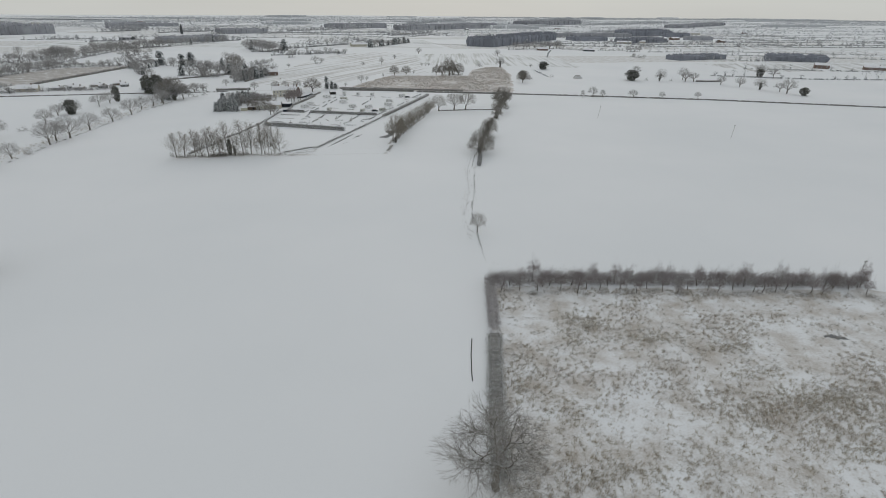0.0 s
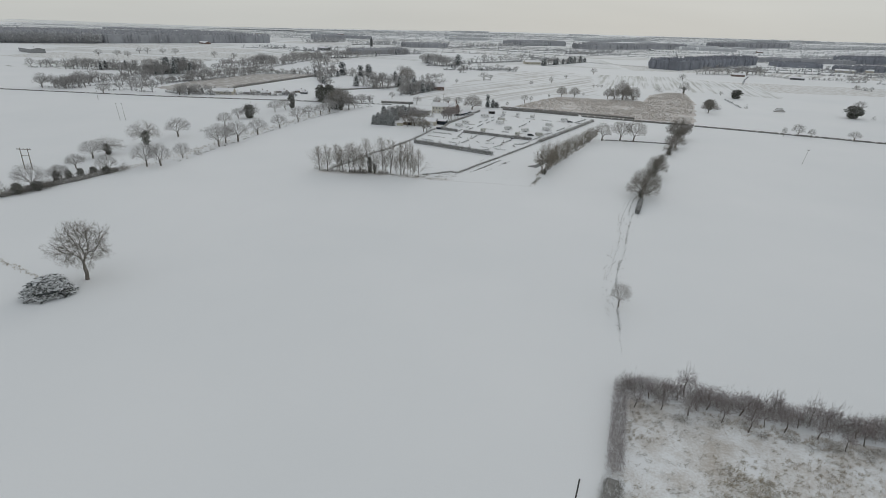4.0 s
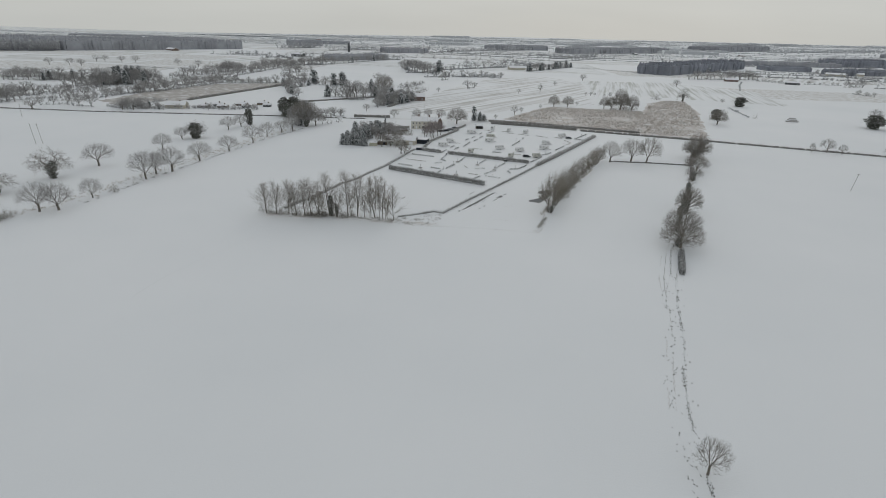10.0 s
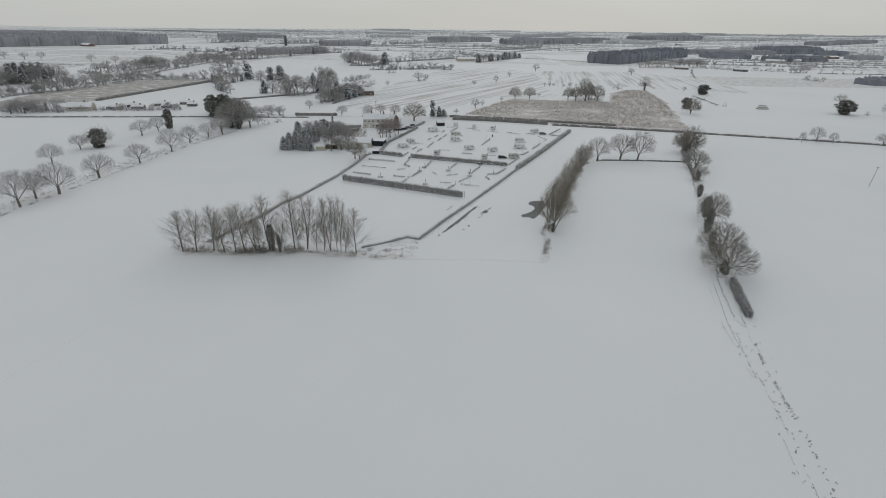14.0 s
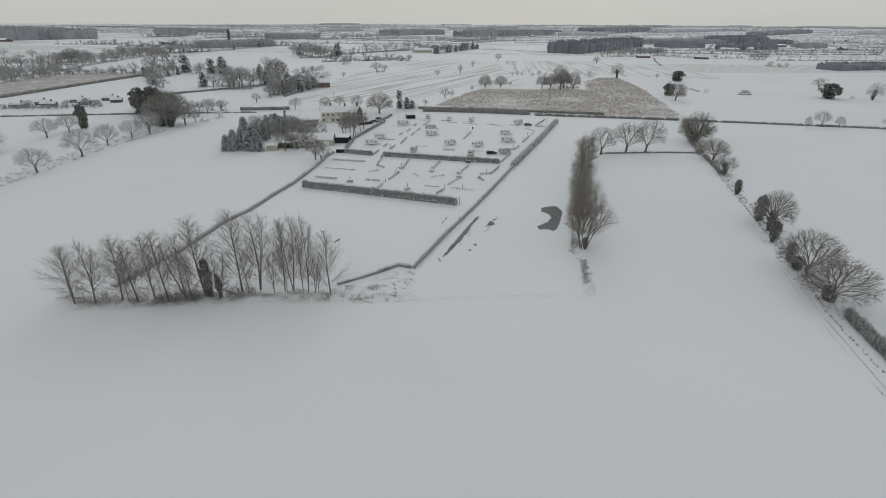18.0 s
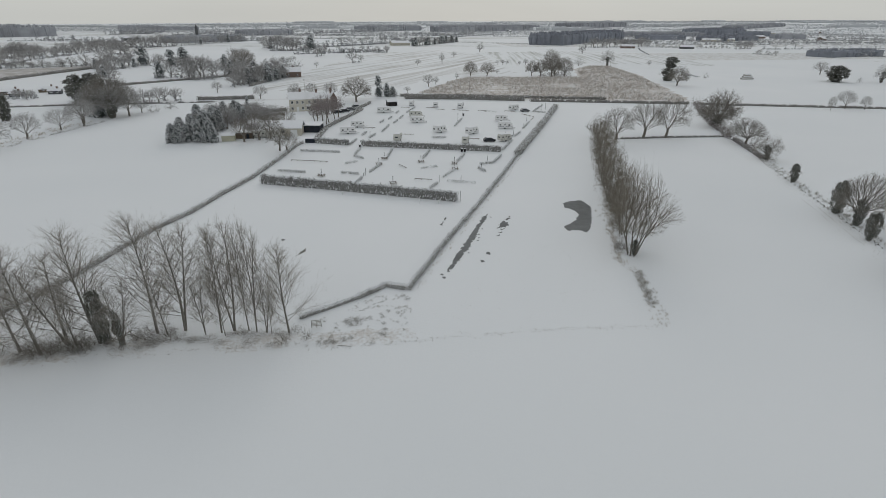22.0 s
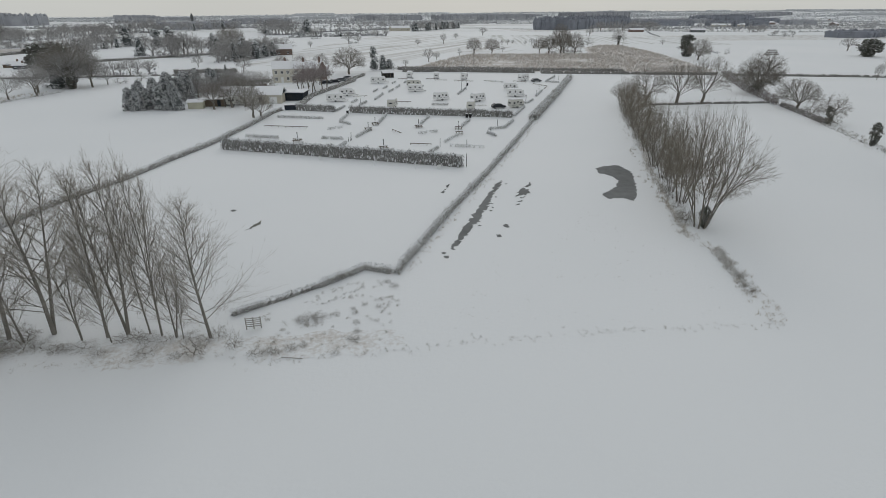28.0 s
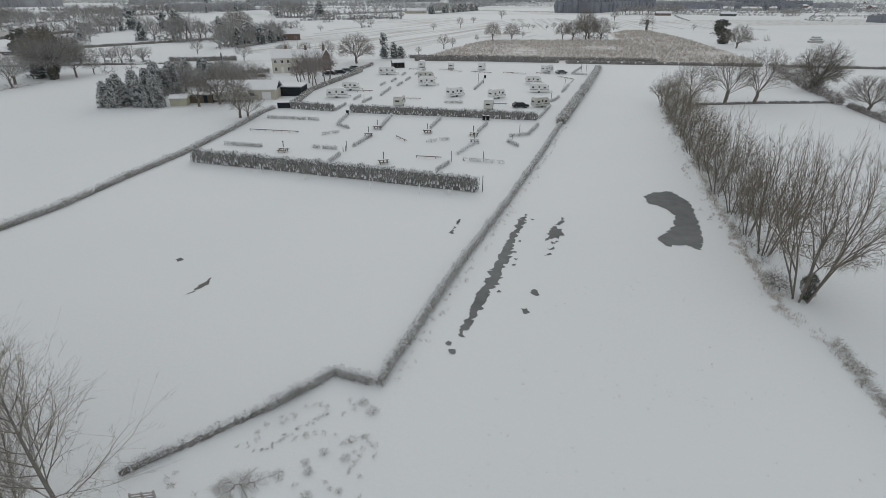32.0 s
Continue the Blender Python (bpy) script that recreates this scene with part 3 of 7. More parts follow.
def tree_meshes(style, seed):
    """The meshes of one tree about ten metres high: a list of part name, mesh, label, and its width and height."""
    g = np.random.default_rng(seed)
    segs, extra = [], []
    far = "far" if style.endswith("far") else "mid" if style.endswith("mid") else ""
    n, tip, twig, tips = FINE[far]
    kind = style.removesuffix("far").removesuffix("mid")
    # far styles use the twig colour with haze painted in
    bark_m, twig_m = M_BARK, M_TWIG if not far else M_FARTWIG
    if kind == "oakbig":
        n, tip, twig, tips = 2600, 0.0105, 0.5, 4
    if kind == "oakfull":
        n, tip, twig, tips, twig_m = 2900, 0.0125, 0.34, 4, M_TWIG
    if kind in ("oak", "oakfull"):
        # a short bole with limbs that part low down and end on one round dome
        full = kind == "oakfull"
        high = g.uniform(1.5, 2.0) if full else g.uniform(1.9, 2.7)
        stem(g, (0, 0, -0.2), (g.normal() * 0.15, g.normal() * 0.15, high), 0.27, segs)
        pts = ends(g, n, np.array((0.0, 0.0, 3.9 if full else 4.9)), 5.0, 5.6 if full else 4.9, 1.95, 0.42 if full else 0.5, g.normal() * 0.5, g.uniform(0.03, 0.07) if full else g.uniform(0.06, 0.13))
        ways = ends(g, 11, np.zeros(3), 1.0, 0.9, 1.35, 0.9)
        ways /= np.linalg.norm(ways, axis=1, keepdims=True)
        aim = pts - np.array((0, 0, high))
        aim /= np.linalg.norm(aim, axis=1, keepdims=True)
        near = (aim @ ways.T).argmax(1)
        for k in range(11):
            mine = pts[near == k]
            if len(mine) > 5:
                fork(g, np.array((0, 0, high * g.uniform(0.72, 1.0))), ways[k] * 0.7 + np.array((0, 0, 0.5)), mine, tip, 0.27, segs, twig, tips)
    elif kind in ("oakbig", "ivytree"):
        lean = g.normal() * 0.25
        big = kind == "oakbig"
        high = g.uniform(1.7, 2.4) if big else g.uniform(1.0, 1.6)
        top = stem(g, (0, 0, -0.2), (lean * 0.4, g.normal() * 0.2, high), 0.24 if not far else 0.26, segs)
        if big:
            pts = ends(g, n, np.array((0.0, 0.0, 5.6)), 4.7, 4.4, 2.7, 0.4, 0.0, 0.2)
        else:
            pts = ends(g, n, np.array((0.0, 0.0, 4.2)), 4.9, 5.8, 2.05, 0.2, 0.0, g.uniform(0.06, 0.14))
        pts = pts[pts[:, 2] > high + 0.3 + 0.16 * np.hypot(pts[:, 0], pts[:, 1]) * g.random(len(pts))]
        pts[:, 0] += g.normal() * 0.06 * (pts[:, 2] - 1)
        fork(g, top, np.array((0, 0, 1.0)), pts, tip, 0.25 if big else 0.38, segs, twig, tips)
    elif kind == "poplar":
        bark_m, twig_m = M_GREYBARK, M_GREYTWIG
        tip, twig, tips = 0.0058, 0.4, 3
        if seed % 2:
            # two or three leaders, each with steep branches
            for k in range(2 + seed % 3 // 2):
                turn = 2.6 * k + g.random()
                spire(g, (math.cos(turn) * (0.35 + 0.9 * k), math.sin(turn) * (0.35 + 0.9 * k)), 10 - 0.9 * k, segs, 900, tip, twig, tips, 0.14, 40, 5.2, 24)
        else:
            spire(g, (g.normal() * 0.3, g.normal() * 0.3), 10, segs, 1500, tip, twig, tips, 0.1, 42, 5.4, 36)
    elif kind == "willow":
        twig_m = M_WILLOW
        pts = ends(g, 2000, np.array((-0.1, 0, 1.4)), 4.8, 8.6, 1.12, 0.2, 0.4, 0.2)
        for k in range(6):
            a = np.arctan2(pts[:, 1], pts[:, 0] - 0.2)
            part_k = pts[((a + 3.1416) / 6.2832 * 6).astype(int).clip(0, 5) == k]
            if len(part_k) > 8:
                foot = np.array((0.4 * math.cos(1.05 * k - 2.7), 0.4 * math.sin(1.05 * k - 2.7), -0.2))
                d = part_k.mean(0) - foot
                d = d / np.linalg.norm(d) + np.array((0, 0, 0.5))
                fork(g, foot, d / np.linalg.norm(d), part_k, 0.0078, 0.30, segs, 0.46, 4)
    elif kind == "birch":
        twig_m = M_BIRCH
        top = stem(g, (0, 0, -0.2), (g.normal() * 0.3, g.normal() * 0.3, 2.4), 0.16, segs)
        pts = ends(g, 330, np.array((0.0, 0.0, 3.6)), 3.4, 6.2, 1.75, 0.3, g.normal() * 0.9, 0.25)
        fork(g, top, np.array((0, 0, 1.0)), pts, 0.018, 0.28, segs, 0.8, 5)
    elif kind == "bush":
        m = 140 if not far else 60
        pts = ends(g, m, np.array((0, 0, 0.1)), 5.0, 9.0, 1.5, 0.35, 0.0, 0.15)
        fork(g, np.array((0, 0, -0.2)), np.array((0, 0, 1.0)), pts, 0.03 if not far else 0.06, 0.1, segs, 1.5, 3)
    elif kind in ("fir", "firslim"):
        slim = kind == "firslim"
        segs.append((np.array((0, 0, -0.2)), np.array((0, 0, 9.2)), 0.22, 0.03, 99999))
        c, rad = [], []
        k0 = 80 if far else 190
        ph = g.random() * 6
        for k in range(k0):
            z = 0.4 + 9.4 * (k + g.random()) / k0
            f = z / 10.2
            w = (2.2 if slim else 2.9) * min(1.0, (1 - f) ** (0.6 if slim else 0.8) * (0.8 + 0.9 * f))
            a = g.random() * 6.283
            w *= 0.85 + 0.2 * math.sin(3 * a + ph + 4 * f)
            c.append((w * 0.78 * math.cos(a), w * 0.78 * math.sin(a), z - 0.3 * w))
            rad.append((0.55, 0.55, 0.45))
        extra.append(("foliage", mesh("fir_foliage", *cloud(c, rad, 14 if far else 30, 0.6 if far else 0.42, g, 0.25), M_FIR), "grey-green needles dusted with snow"))
        cv, cf = [], []
        for i in range(9):
            z = 0.2 + 9.2 * i / 8
            f = z / 10.2
            for j in range(10):
                w = (2.2 if slim else 2.9) * 0.55 * max(0.02, min(1.0, (1 - f) ** 0.8 * (0.8 + 0.9 * f))) * g.uniform(0.8, 1.1)
                cv.append((w * math.cos(0.6283 * j), w * math.sin(0.6283 * j), z))
        for i in range(8):
            for j in range(10):
                cf.append((10 * i + j, 10 * i + (j + 1) % 10, 10 * i + 10 + (j + 1) % 10, 10 * i + 10 + j))
        extra.append(("inner_foliage", mesh("fir_heart", cv, cf, M_FIR), ""))
    if kind == "ivytree":
        c = []
        vase(g, c, 46, 0.2, 5.0, 0.35, 1.1)
        extra.append(("ivy", mesh("ivy", *cloud(c, (0.5, 0.5, 0.5), 16 if far else 44, 0.5 if far else 0.3, g, 0.3), M_IVY), "dark evergreen ivy round the trunk"))
    elif kind == "ivypost":
        top = stem(g, (0, 0, -0.2), (g.normal() * 0.3, 0, 5.0), 0.22, segs)
        pts = ends(g, 90, np.array((0, 0, 4.5)), 3.4, 5.6, 1.5, 0.5)
        fork(g, top, np.array((0, 0, 1.0)), pts, 0.045, 0.2, segs, 1.5, 3)
        c = []
        vase(g, c, 120, 0.3, 9.2, 1.1, 2.6)
        extra.append(("ivy", mesh("ivy", *cloud(c, (0.5, 0.5, 0.7), 22 if far else 74, 0.7 if far else 0.34, g, 0.35), M_IVY), "dark evergreen ivy round the stem"))
    out = []
    cut = 10 if kind in ("willow", "poplar") else max(12, n * 0.03)
    v, f = tubes([x[:4] for x in segs if x[4] > cut], 6 if not far else 4)
    out.append(("trunk", mesh("trunk", v, f, bark_m, True), ""))
    v, f = tubes([x[:4] for x in segs if 2 <= x[4] <= cut], 3)
    v2, f2 = spikes([x[:4] for x in segs if x[4] < 2])
    if v or v2:
        b = len(v)
        out.append(("crown", mesh("crown", v + v2, list(f) + [tuple(b + i for i in t) for t in f2], twig_m), "bare leafless twigs"))
    out += extra
    co = []
    for _, me, _ in out:
        a = np.empty(len(me.vertices) * 3)
        me.vertices.foreach_get("co", a)
        co.append(a.reshape(-1, 3))
    co = np.concatenate(co)
    high = np.percentile(co[:, 2], 99.5)
    wide = (np.percentile(co[:, 0], 99.5) - np.percentile(co[:, 0], 0.5) + np.percentile(co[:, 1], 99.5) - np.percentile(co[:, 1], 0.5)) / 2
    return out, high, wide



PROTO, FAR_BELT = {}, []
SEEDS = {"oakfull": 3, "oakbig": 2, "oak": 5, "oakfar": 5, "oakmid": 6, "poplar": 4, "willow": 3, "birch": 3, "bush": 2, "bushfar": 2, "fir": 2, "firfar": 2, "firslim": 1, "firslimfar": 2, "ivytree": 2, "ivytreefar": 2, "ivypost": 2, "ivypostfar": 2}
TREE_TEXT = {
    "oak": ("bare_tree", "leafless spreading tree with snow on its limbs", "tree"),
    "oakbig": ("bare_tree", "large bare tree with dense fine twigs", "tree"),
    "oakfull": ("bare_tree", "full-crowned bare tree with dense grey twigs", "tree"),
    "poplar": ("poplar", "tall leafless poplar in a snowy row", "tree"),
    "willow": ("willow", "many-stemmed bare willow with yellow-brown twigs", "tree"),
    "birch": ("birch", "slender bare birch with hanging brown twigs", "tree"),
    "bush": ("bush", "bare twiggy bush standing in snow", "bush"),
    "fir": ("conifer", "dark green conifer dusted with snow", "tree"),
    "firslim": ("conifer", "slim dark green columnar conifer", "tree"),
    "ivytree": ("ivy_clad_tree", "bare tree with ivy-covered trunk in snow", "tree"),
    "ivypost": ("ivy_clad_stump", "short stump wrapped in dark ivy", "tree"),
}
tr = random.Random(11)


def plant(style, x, y, h, w, group="hedgerow trees", label="", tilt=0.0, form=None):
    """One tree of a style at a place, scaled to its height and width, leaning eastwards by some degrees."""
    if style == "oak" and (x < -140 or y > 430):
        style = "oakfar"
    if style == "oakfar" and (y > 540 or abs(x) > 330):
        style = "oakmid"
    k = tr.randrange(SEEDS[style]) if form is None else form
    kind = style.removesuffix("far").removesuffix("mid")
    name, text, category = TREE_TEXT[kind]
    if (style, k) not in PROTO:
        PROTO[style, k] = tree_meshes(style, 100 + 17 * k + len(style))
    meshes, high, wide = PROTO[style, k]
    if group == "farmland tree belts" and kind in ("oak", "bush"):
        FAR_BELT.append((meshes, pose(x, y, 0, 0, 0, tr.uniform(0, 360)) @ Matrix.Diagonal((w / wide, w / wide, h / high, 1))))
        return None
    if kind == "oak" and w > h:
        w = h + 0.45 * (w - h)
    root = thing(name, label or text, category, group)
    root.matrix_basis = pose(x, y, 0, 0, tilt, 0) @ pose(0, 0, 0, 0, 0, tr.uniform(-25, 25) if kind == "willow" else tr.uniform(0, 360)) @ Matrix.Diagonal((w / wide, w / wide, h / high, 1))
    for nm, me, lab in meshes:
        piece(nm, me, root, lab)
    return root


# poplar row
for x, y, h, w, lean in ((-81.6, 265.8, 11.8, 8.0, -12), (-78.0, 266.0, 12.4, 7.6, -10), (-73.6, 267.0, 12.8, 8.0, -10), (-70.2, 265.9, 12.4, 8.4, -17), (-67.5, 266.8, 13.4, 8.4, -18), (-64.6, 265.8, 14.4, 9.4, -13), (-62.2, 267.6, 12.8, 7.6, -14), (-58.4, 267.7, 16.4, 10.0, -12), (-52.0, 269.3, 16.4, 9.0, -18), (-48.6, 269.8, 16.0, 8.6, -14), (-43.6, 268.6, 15.2, 6.0, -8), (-42.0, 268.9, 15.8, 6.0, -2), (-40.1, 268.8, 14.6, 4.2, -9), (-39.0, 268.4, 15.9, 4.8, -1), (-37.6, 267.9, 9.0, 3.2, 4), (-34.6, 267.5, 13.2, 7.0, -2)):
    plant("poplar", x, y, h, w * 1.22, "poplar row", "", lean * 0.18, 0 if x > -35 else tr.choice((0, 1, 3, 2)) if h > 14 else tr.choice((1, 3, 0)))
for x, y, h, w in ((-72.0, 266.2, 9.0, 5), (-60.6, 266.6, 9.0, 5.4), (-55.6, 267.4, 9.6, 6.2), (-50.4, 268.6, 9.5, 5.2), (-45.6, 268.4, 8.6, 4.6), (-42.9, 267.7, 10.4, 3.4), (-36.9, 267.6, 6.6, 2.4)):
    plant("poplar", x, y, h, w, "poplar row", "young leafless poplar between taller ones", tr.uniform(-5, 4))
plant("ivypost", -57.6, 267.5, 7.8, 2.1, "poplar row", "ivy-covered poplar trunk in a snowy row", -2)
plant("ivypost", -55.4, 266.9, 5.0, 1.1, "poplar row", "slim ivy-clad trunk among bare twigs", -3)
plant("bush", -55.2, 267.0, 6.4, 4.6, "undergrowth bushes", "tall twiggy bush below poplars")
for x, y, h, w in ((-63.4, 265.6, 3.4, 3.0), (-61.8, 266.4, 3.6, 3.2), (-60.4, 266.6, 3.2, 2.8), (-59.4, 266.9, 2.6, 2.4), (-65.2, 265.4, 3.0, 3.0), (-50.6, 268.4, 2.4, 2.8), (-53.0, 267.8, 2.8, 3.0)):
    plant("bush", x, y, h, w, "undergrowth bushes", "dense dark bare bush below poplars")
    plant("bush", x + 0.3, y + 0.5, h * 0.8, w * 0.9, "undergrowth bushes", "dense dark bare bush below poplars")
for i in range(12):
    plant("bush", -84 + 2.1 * i + tr.uniform(-0.8, 0.8), 266.4 + tr.uniform(-1, 1.4), tr.uniform(2.4, 3.8), tr.uniform(2.6, 4.0), "undergrowth bushes", "tall bare thicket bush below poplars")
for i in range(40):
    plant("bush", -81 + 1.2 * i + tr.uniform(-0.6, 0.6), 265.6 + tr.uniform(-0.8, 1.6) + (0.8 if i > 12 else 0), tr.uniform(0.6, 1.5), tr.uniform(1.4, 2.8), "undergrowth bushes", "low bare undergrowth bush below poplars")
plant("bush", -35.3, 264.9, 2.3, 2.6, "undergrowth bushes")
plant("bush", -32.2, 265.6, 2.4, 1.6, "undergrowth bushes")

# willow belt beside the paddock
for x, y, h, w in ((22.8, 287.4, 15.2, 11.6), (25.6, 297.3, 13.8, 9.8), (26.8, 302.4, 9.2, 5.4), (29.2, 309.6, 10.6, 7.6), (32.0, 318.3, 11.8, 9.6), (35.4, 328.6, 9.8, 7.6), (39.0, 339.2, 10.6, 9.0), (43.2, 350.4, 9.4, 8.0), (48.4, 363.4, 9.8, 8.8), (53.0, 375.0, 9.6, 9.6), (55.8, 386.0, 8.6, 8.4)):
    plant("willow", x, y, h, w, "willow belt")
for i in range(44):
    f = i / 44
    plant("bush", 22.6 + 33 * f + tr.uniform(-1.4, 0.5), 288 + 98 * f + tr.uniform(-1.2, 1.2), tr.uniform(1.1, 2.9) + (1.4 if f > 0.75 else 0), tr.uniform(2.0, 3.6), "undergrowth bushes", "dense bare undergrowth below willows")
plant("ivypost", 23.2, 287.2, 2.9, 1.5, "willow belt", "ivy bush at a willow's foot")
plant("oak", 73.8, 387.0, 12.6, 13.8, "paddock trees", "", 4)
plant("oak", 81.8, 386.4, 14.2, 13.0, "paddock trees", "", 6)
plant("oak", 62.0, 384.0, 11.4, 11.0, "paddock trees", "", 3)

# eastern hedgerow
for st, x, y, h, w in (("oakfull", 63.2, 258.4, 9.2, 13.6), ("oakfull", 66.9, 270.2, 10.0, 12.8), ("ivypost", 62.6, 259.2, 3.2, 2.0), ("ivypost", 67.7, 277.3, 4.8, 2.0), ("ivypost", 66.7, 273.4, 3.0, 2.8), ("bush", 65.6, 267.0, 4.4, 4.0), ("bush", 64.6, 264.0, 3.6, 3.6), ("oakfull", 76.6, 297.6, 10.8, 10.2), ("ivypost", 75.9, 296.6, 5.6, 2.4), ("ivypost", 78.0, 304.3, 7.2, 3.4), ("ivypost", 71.7, 288.9, 5.6, 2.6), ("ivypost", 86.3, 328.1, 4.8, 2.2), ("ivytree", 96.0, 352, 7.4, 8.0), ("bush", 95.0, 350, 5.4, 5.4), ("oakfull", 104.6, 374, 8.6, 12.5), ("bush", 101, 364, 6.0, 5.5), ("oakfull", 113, 405, 14.0, 15.5), ("oakfull", 112.2, 403.6, 11.5, 10.5), ("bush", 113.6, 405.5, 6.5, 7.5), ("ivypost", 112.4, 404, 5.0, 3.4), ("bush", 116, 408, 7, 8), ("bush", 65.8, 263, 5, 4)):
    plant(st, x, y, h, w, "eastern hedgerow trees")
plant("oak", 38.2, 156.2, 6.7, 5.3, "eastern hedgerow trees", "small bare hawthorn alone on the field line")
plant("bush", 21.6, 61.5, 6.0, 8.0, "rough pasture trees", "dense brown bush below a large oak")
plant("oakbig", 18.4, 56.5, 12.9, 16.0, "rough pasture trees", "large bare oak at the corner of rough pasture")

# lone tree and bush on the western side
plant("oakbig", -100.2, 143.0, 15.6, 13.8, "western field trees", "tall lone bare tree beside a snowy track")
plant("fir", -103.3, 134.0, 4.4, 10.8, "western field trees", "broad dark evergreen bush with snow on top")

# double hedgerow towards the road on the western side
PLACES_2_1_0 = [("oak", -160, 252, 10.9, 11), ("oak", -155, 255, 10.2, 11), ("oak", -154, 271, 7.7, 7.9), ("bush", -151, 279, 4.3, 5), ("oak", -151, 300, 12.3, 13), ("oak", -148, 315, 11.7, 13.5), ("oak", -152, 309, 10, 10), ("oakfar", -147, 337, 9.7, 12.3), ("oakfar", -144, 362, 8.6, 11.9), ("oakfar", -141, 385, 10.5, 13), ("ivytree", -189, 293, 12.8, 14), ("oak", -186, 317, 11, 14.9), ("oak", -193, 259, 8.7, 12.8), ("ivytree", -192, 268, 8.9, 13), ("bush", -194, 248, 4.6, 6.2), ("bush", -194, 254, 3.7, 3.3), ("bushfar", -181, 336, 3.2, 6), ("oakfar", -179, 357, 8.9, 10), ("oakfar", -185, 386, 7.1, 9.6), ("ivytreefar", -179, 391, 9.9, 11.6)]
PLACES_2_1_1 = [("ivypostfar", -179, 391, 9, 8), ("oakfar", -174, 421, 8.7, 12), ("oakfar", -172, 435, 8.3, 10.5), ("ivypostfar", -170, 444, 10.8, 5.5), ("oakfar", -141, 405, 9, 8.4), ("oakfar", -138, 421, 7.8, 9.9), ("oakfar", -134, 429, 9.7, 10), ("firfar", -164, 498, 11, 9), ("firfar", -158, 502, 10, 9), ("oakfar", -150, 494, 11, 13), ("oakfar", -143, 458, 12.6, 11), ("oakfar", -137, 436, 9.6, 12), ("oakfar", -144, 492, 10.4, 12), ("ivytreefar", -131, 447, 12.5, 11), ("oakfar", -131, 449, 13, 13), ("firfar", -138, 452, 9, 9), ("oakfar", -126, 452, 12, 11), ("oakfar", -141, 456, 11, 11), ("oakfar", -127, 490, 7.9, 7.1), ("oakfar", -186, 240, 7, 8)]
PLACES_2_1_2 = [("oakfar", -180, 225, 6, 8), ("bush", -176, 214, 4, 7), ("bush", -172, 226, 4, 7), ("bush", -168, 238, 3.6, 6), ("bush", -182, 206, 4.5, 7), ("oakfar", -186, 198, 7, 8), ("bush", -166, 246, 2.6, 6), ("bushfar", -152, 344, 2.5, 4), ("bushfar", -120, 462, 4, 6), ("bushfar", -115, 470, 4, 6), ("oakfar", -124, 460, 6, 6)]
for st, x, y, h, w in PLACES_2_1_0 + PLACES_2_1_1 + PLACES_2_1_2:
    plant(st, x, y, h, w * (1.15 if st.startswith(("oak", "ivytree")) else 1.0), "western hedgerow trees")
for st, x, y, h, w in (("oakfull", -132.6, 451.5, 17.0, 19.5), ("ivypostfar", -161.5, 486, 14.0, 9.5), ("ivypostfar", -154.5, 487, 14.5, 10.5), ("ivypostfar", -131.5, 449, 9.0, 5.0), ("ivypostfar", -157.5, 482, 10.5, 9.0)):
    plant(st, x, y, h, w, "western hedgerow trees", "large dark tree thick with ivy by the road")

# trees round the farm and along the road
PLACES_2_2_0 = [("oakfar", -349, 463, 9.1, 13), ("oakfar", -290, 482, 8.8, 12.8), ("oakfar", -283, 485, 10, 14), ("bushfar", -275, 492, 5, 9), ("bushfar", -266, 494, 5, 9), ("bushfar", -246, 500, 5, 8), ("firslimfar", -187, 728, 15.4, 11), ("firslimfar", -198, 730, 13.3, 10), ("firslimfar", -223, 733, 16.5, 11), ("oakfar", -210, 736, 10, 12), ("oakfull", -125, 671, 17, 21), ("oakfar", -143, 618, 14.2, 15), ("oakfar", -133, 613, 12, 13), ("firfar", -108, 628, 11, 8), ("oakfar", -114, 632, 11, 14), ("oakfar", -104, 622, 9, 11), ("firfar", -99, 630, 9, 7), ("oakfar", -120, 660, 10, 12), ("oakfar", -64, 508, 7.1, 7.8), ("oakfar", -56, 514, 6.8, 7)]
PLACES_2_2_1 = [("oakfar", -45, 506, 8, 7.7), ("oakfar", -81, 503, 6.9, 8.7), ("oakfar", -110, 532, 6.1, 6.4), ("firslimfar", -19.5, 507, 11, 4.4), ("firfar", -15, 507, 7, 5), ("firfar", -12, 508, 5, 5), ("bushfar", -11, 506, 4, 6), ("oakfar", 12, 551, 7.6, 7.2), ("oakfull", 50, 616, 10.4, 10.9), ("oakfull", 63, 619, 9.8, 11), ("oakfar", 19, 720, 5.4, 6.3), ("oakfar", 44, 743, 9.7, 6), ("oakfar", 68, 831, 6.5, 5.8), ("oakfar", 116, 931, 10.6, 11), ("bushfar", -108, 728, 9, 12), ("bushfar", -98, 716, 8, 12), ("bushfar", -86, 700, 7, 12), ("oakfar", 36, 592, 5, 3), ("oakfar", -92, 600, 6, 6), ("ivytreefar", 193, 705, 14, 12.6)]
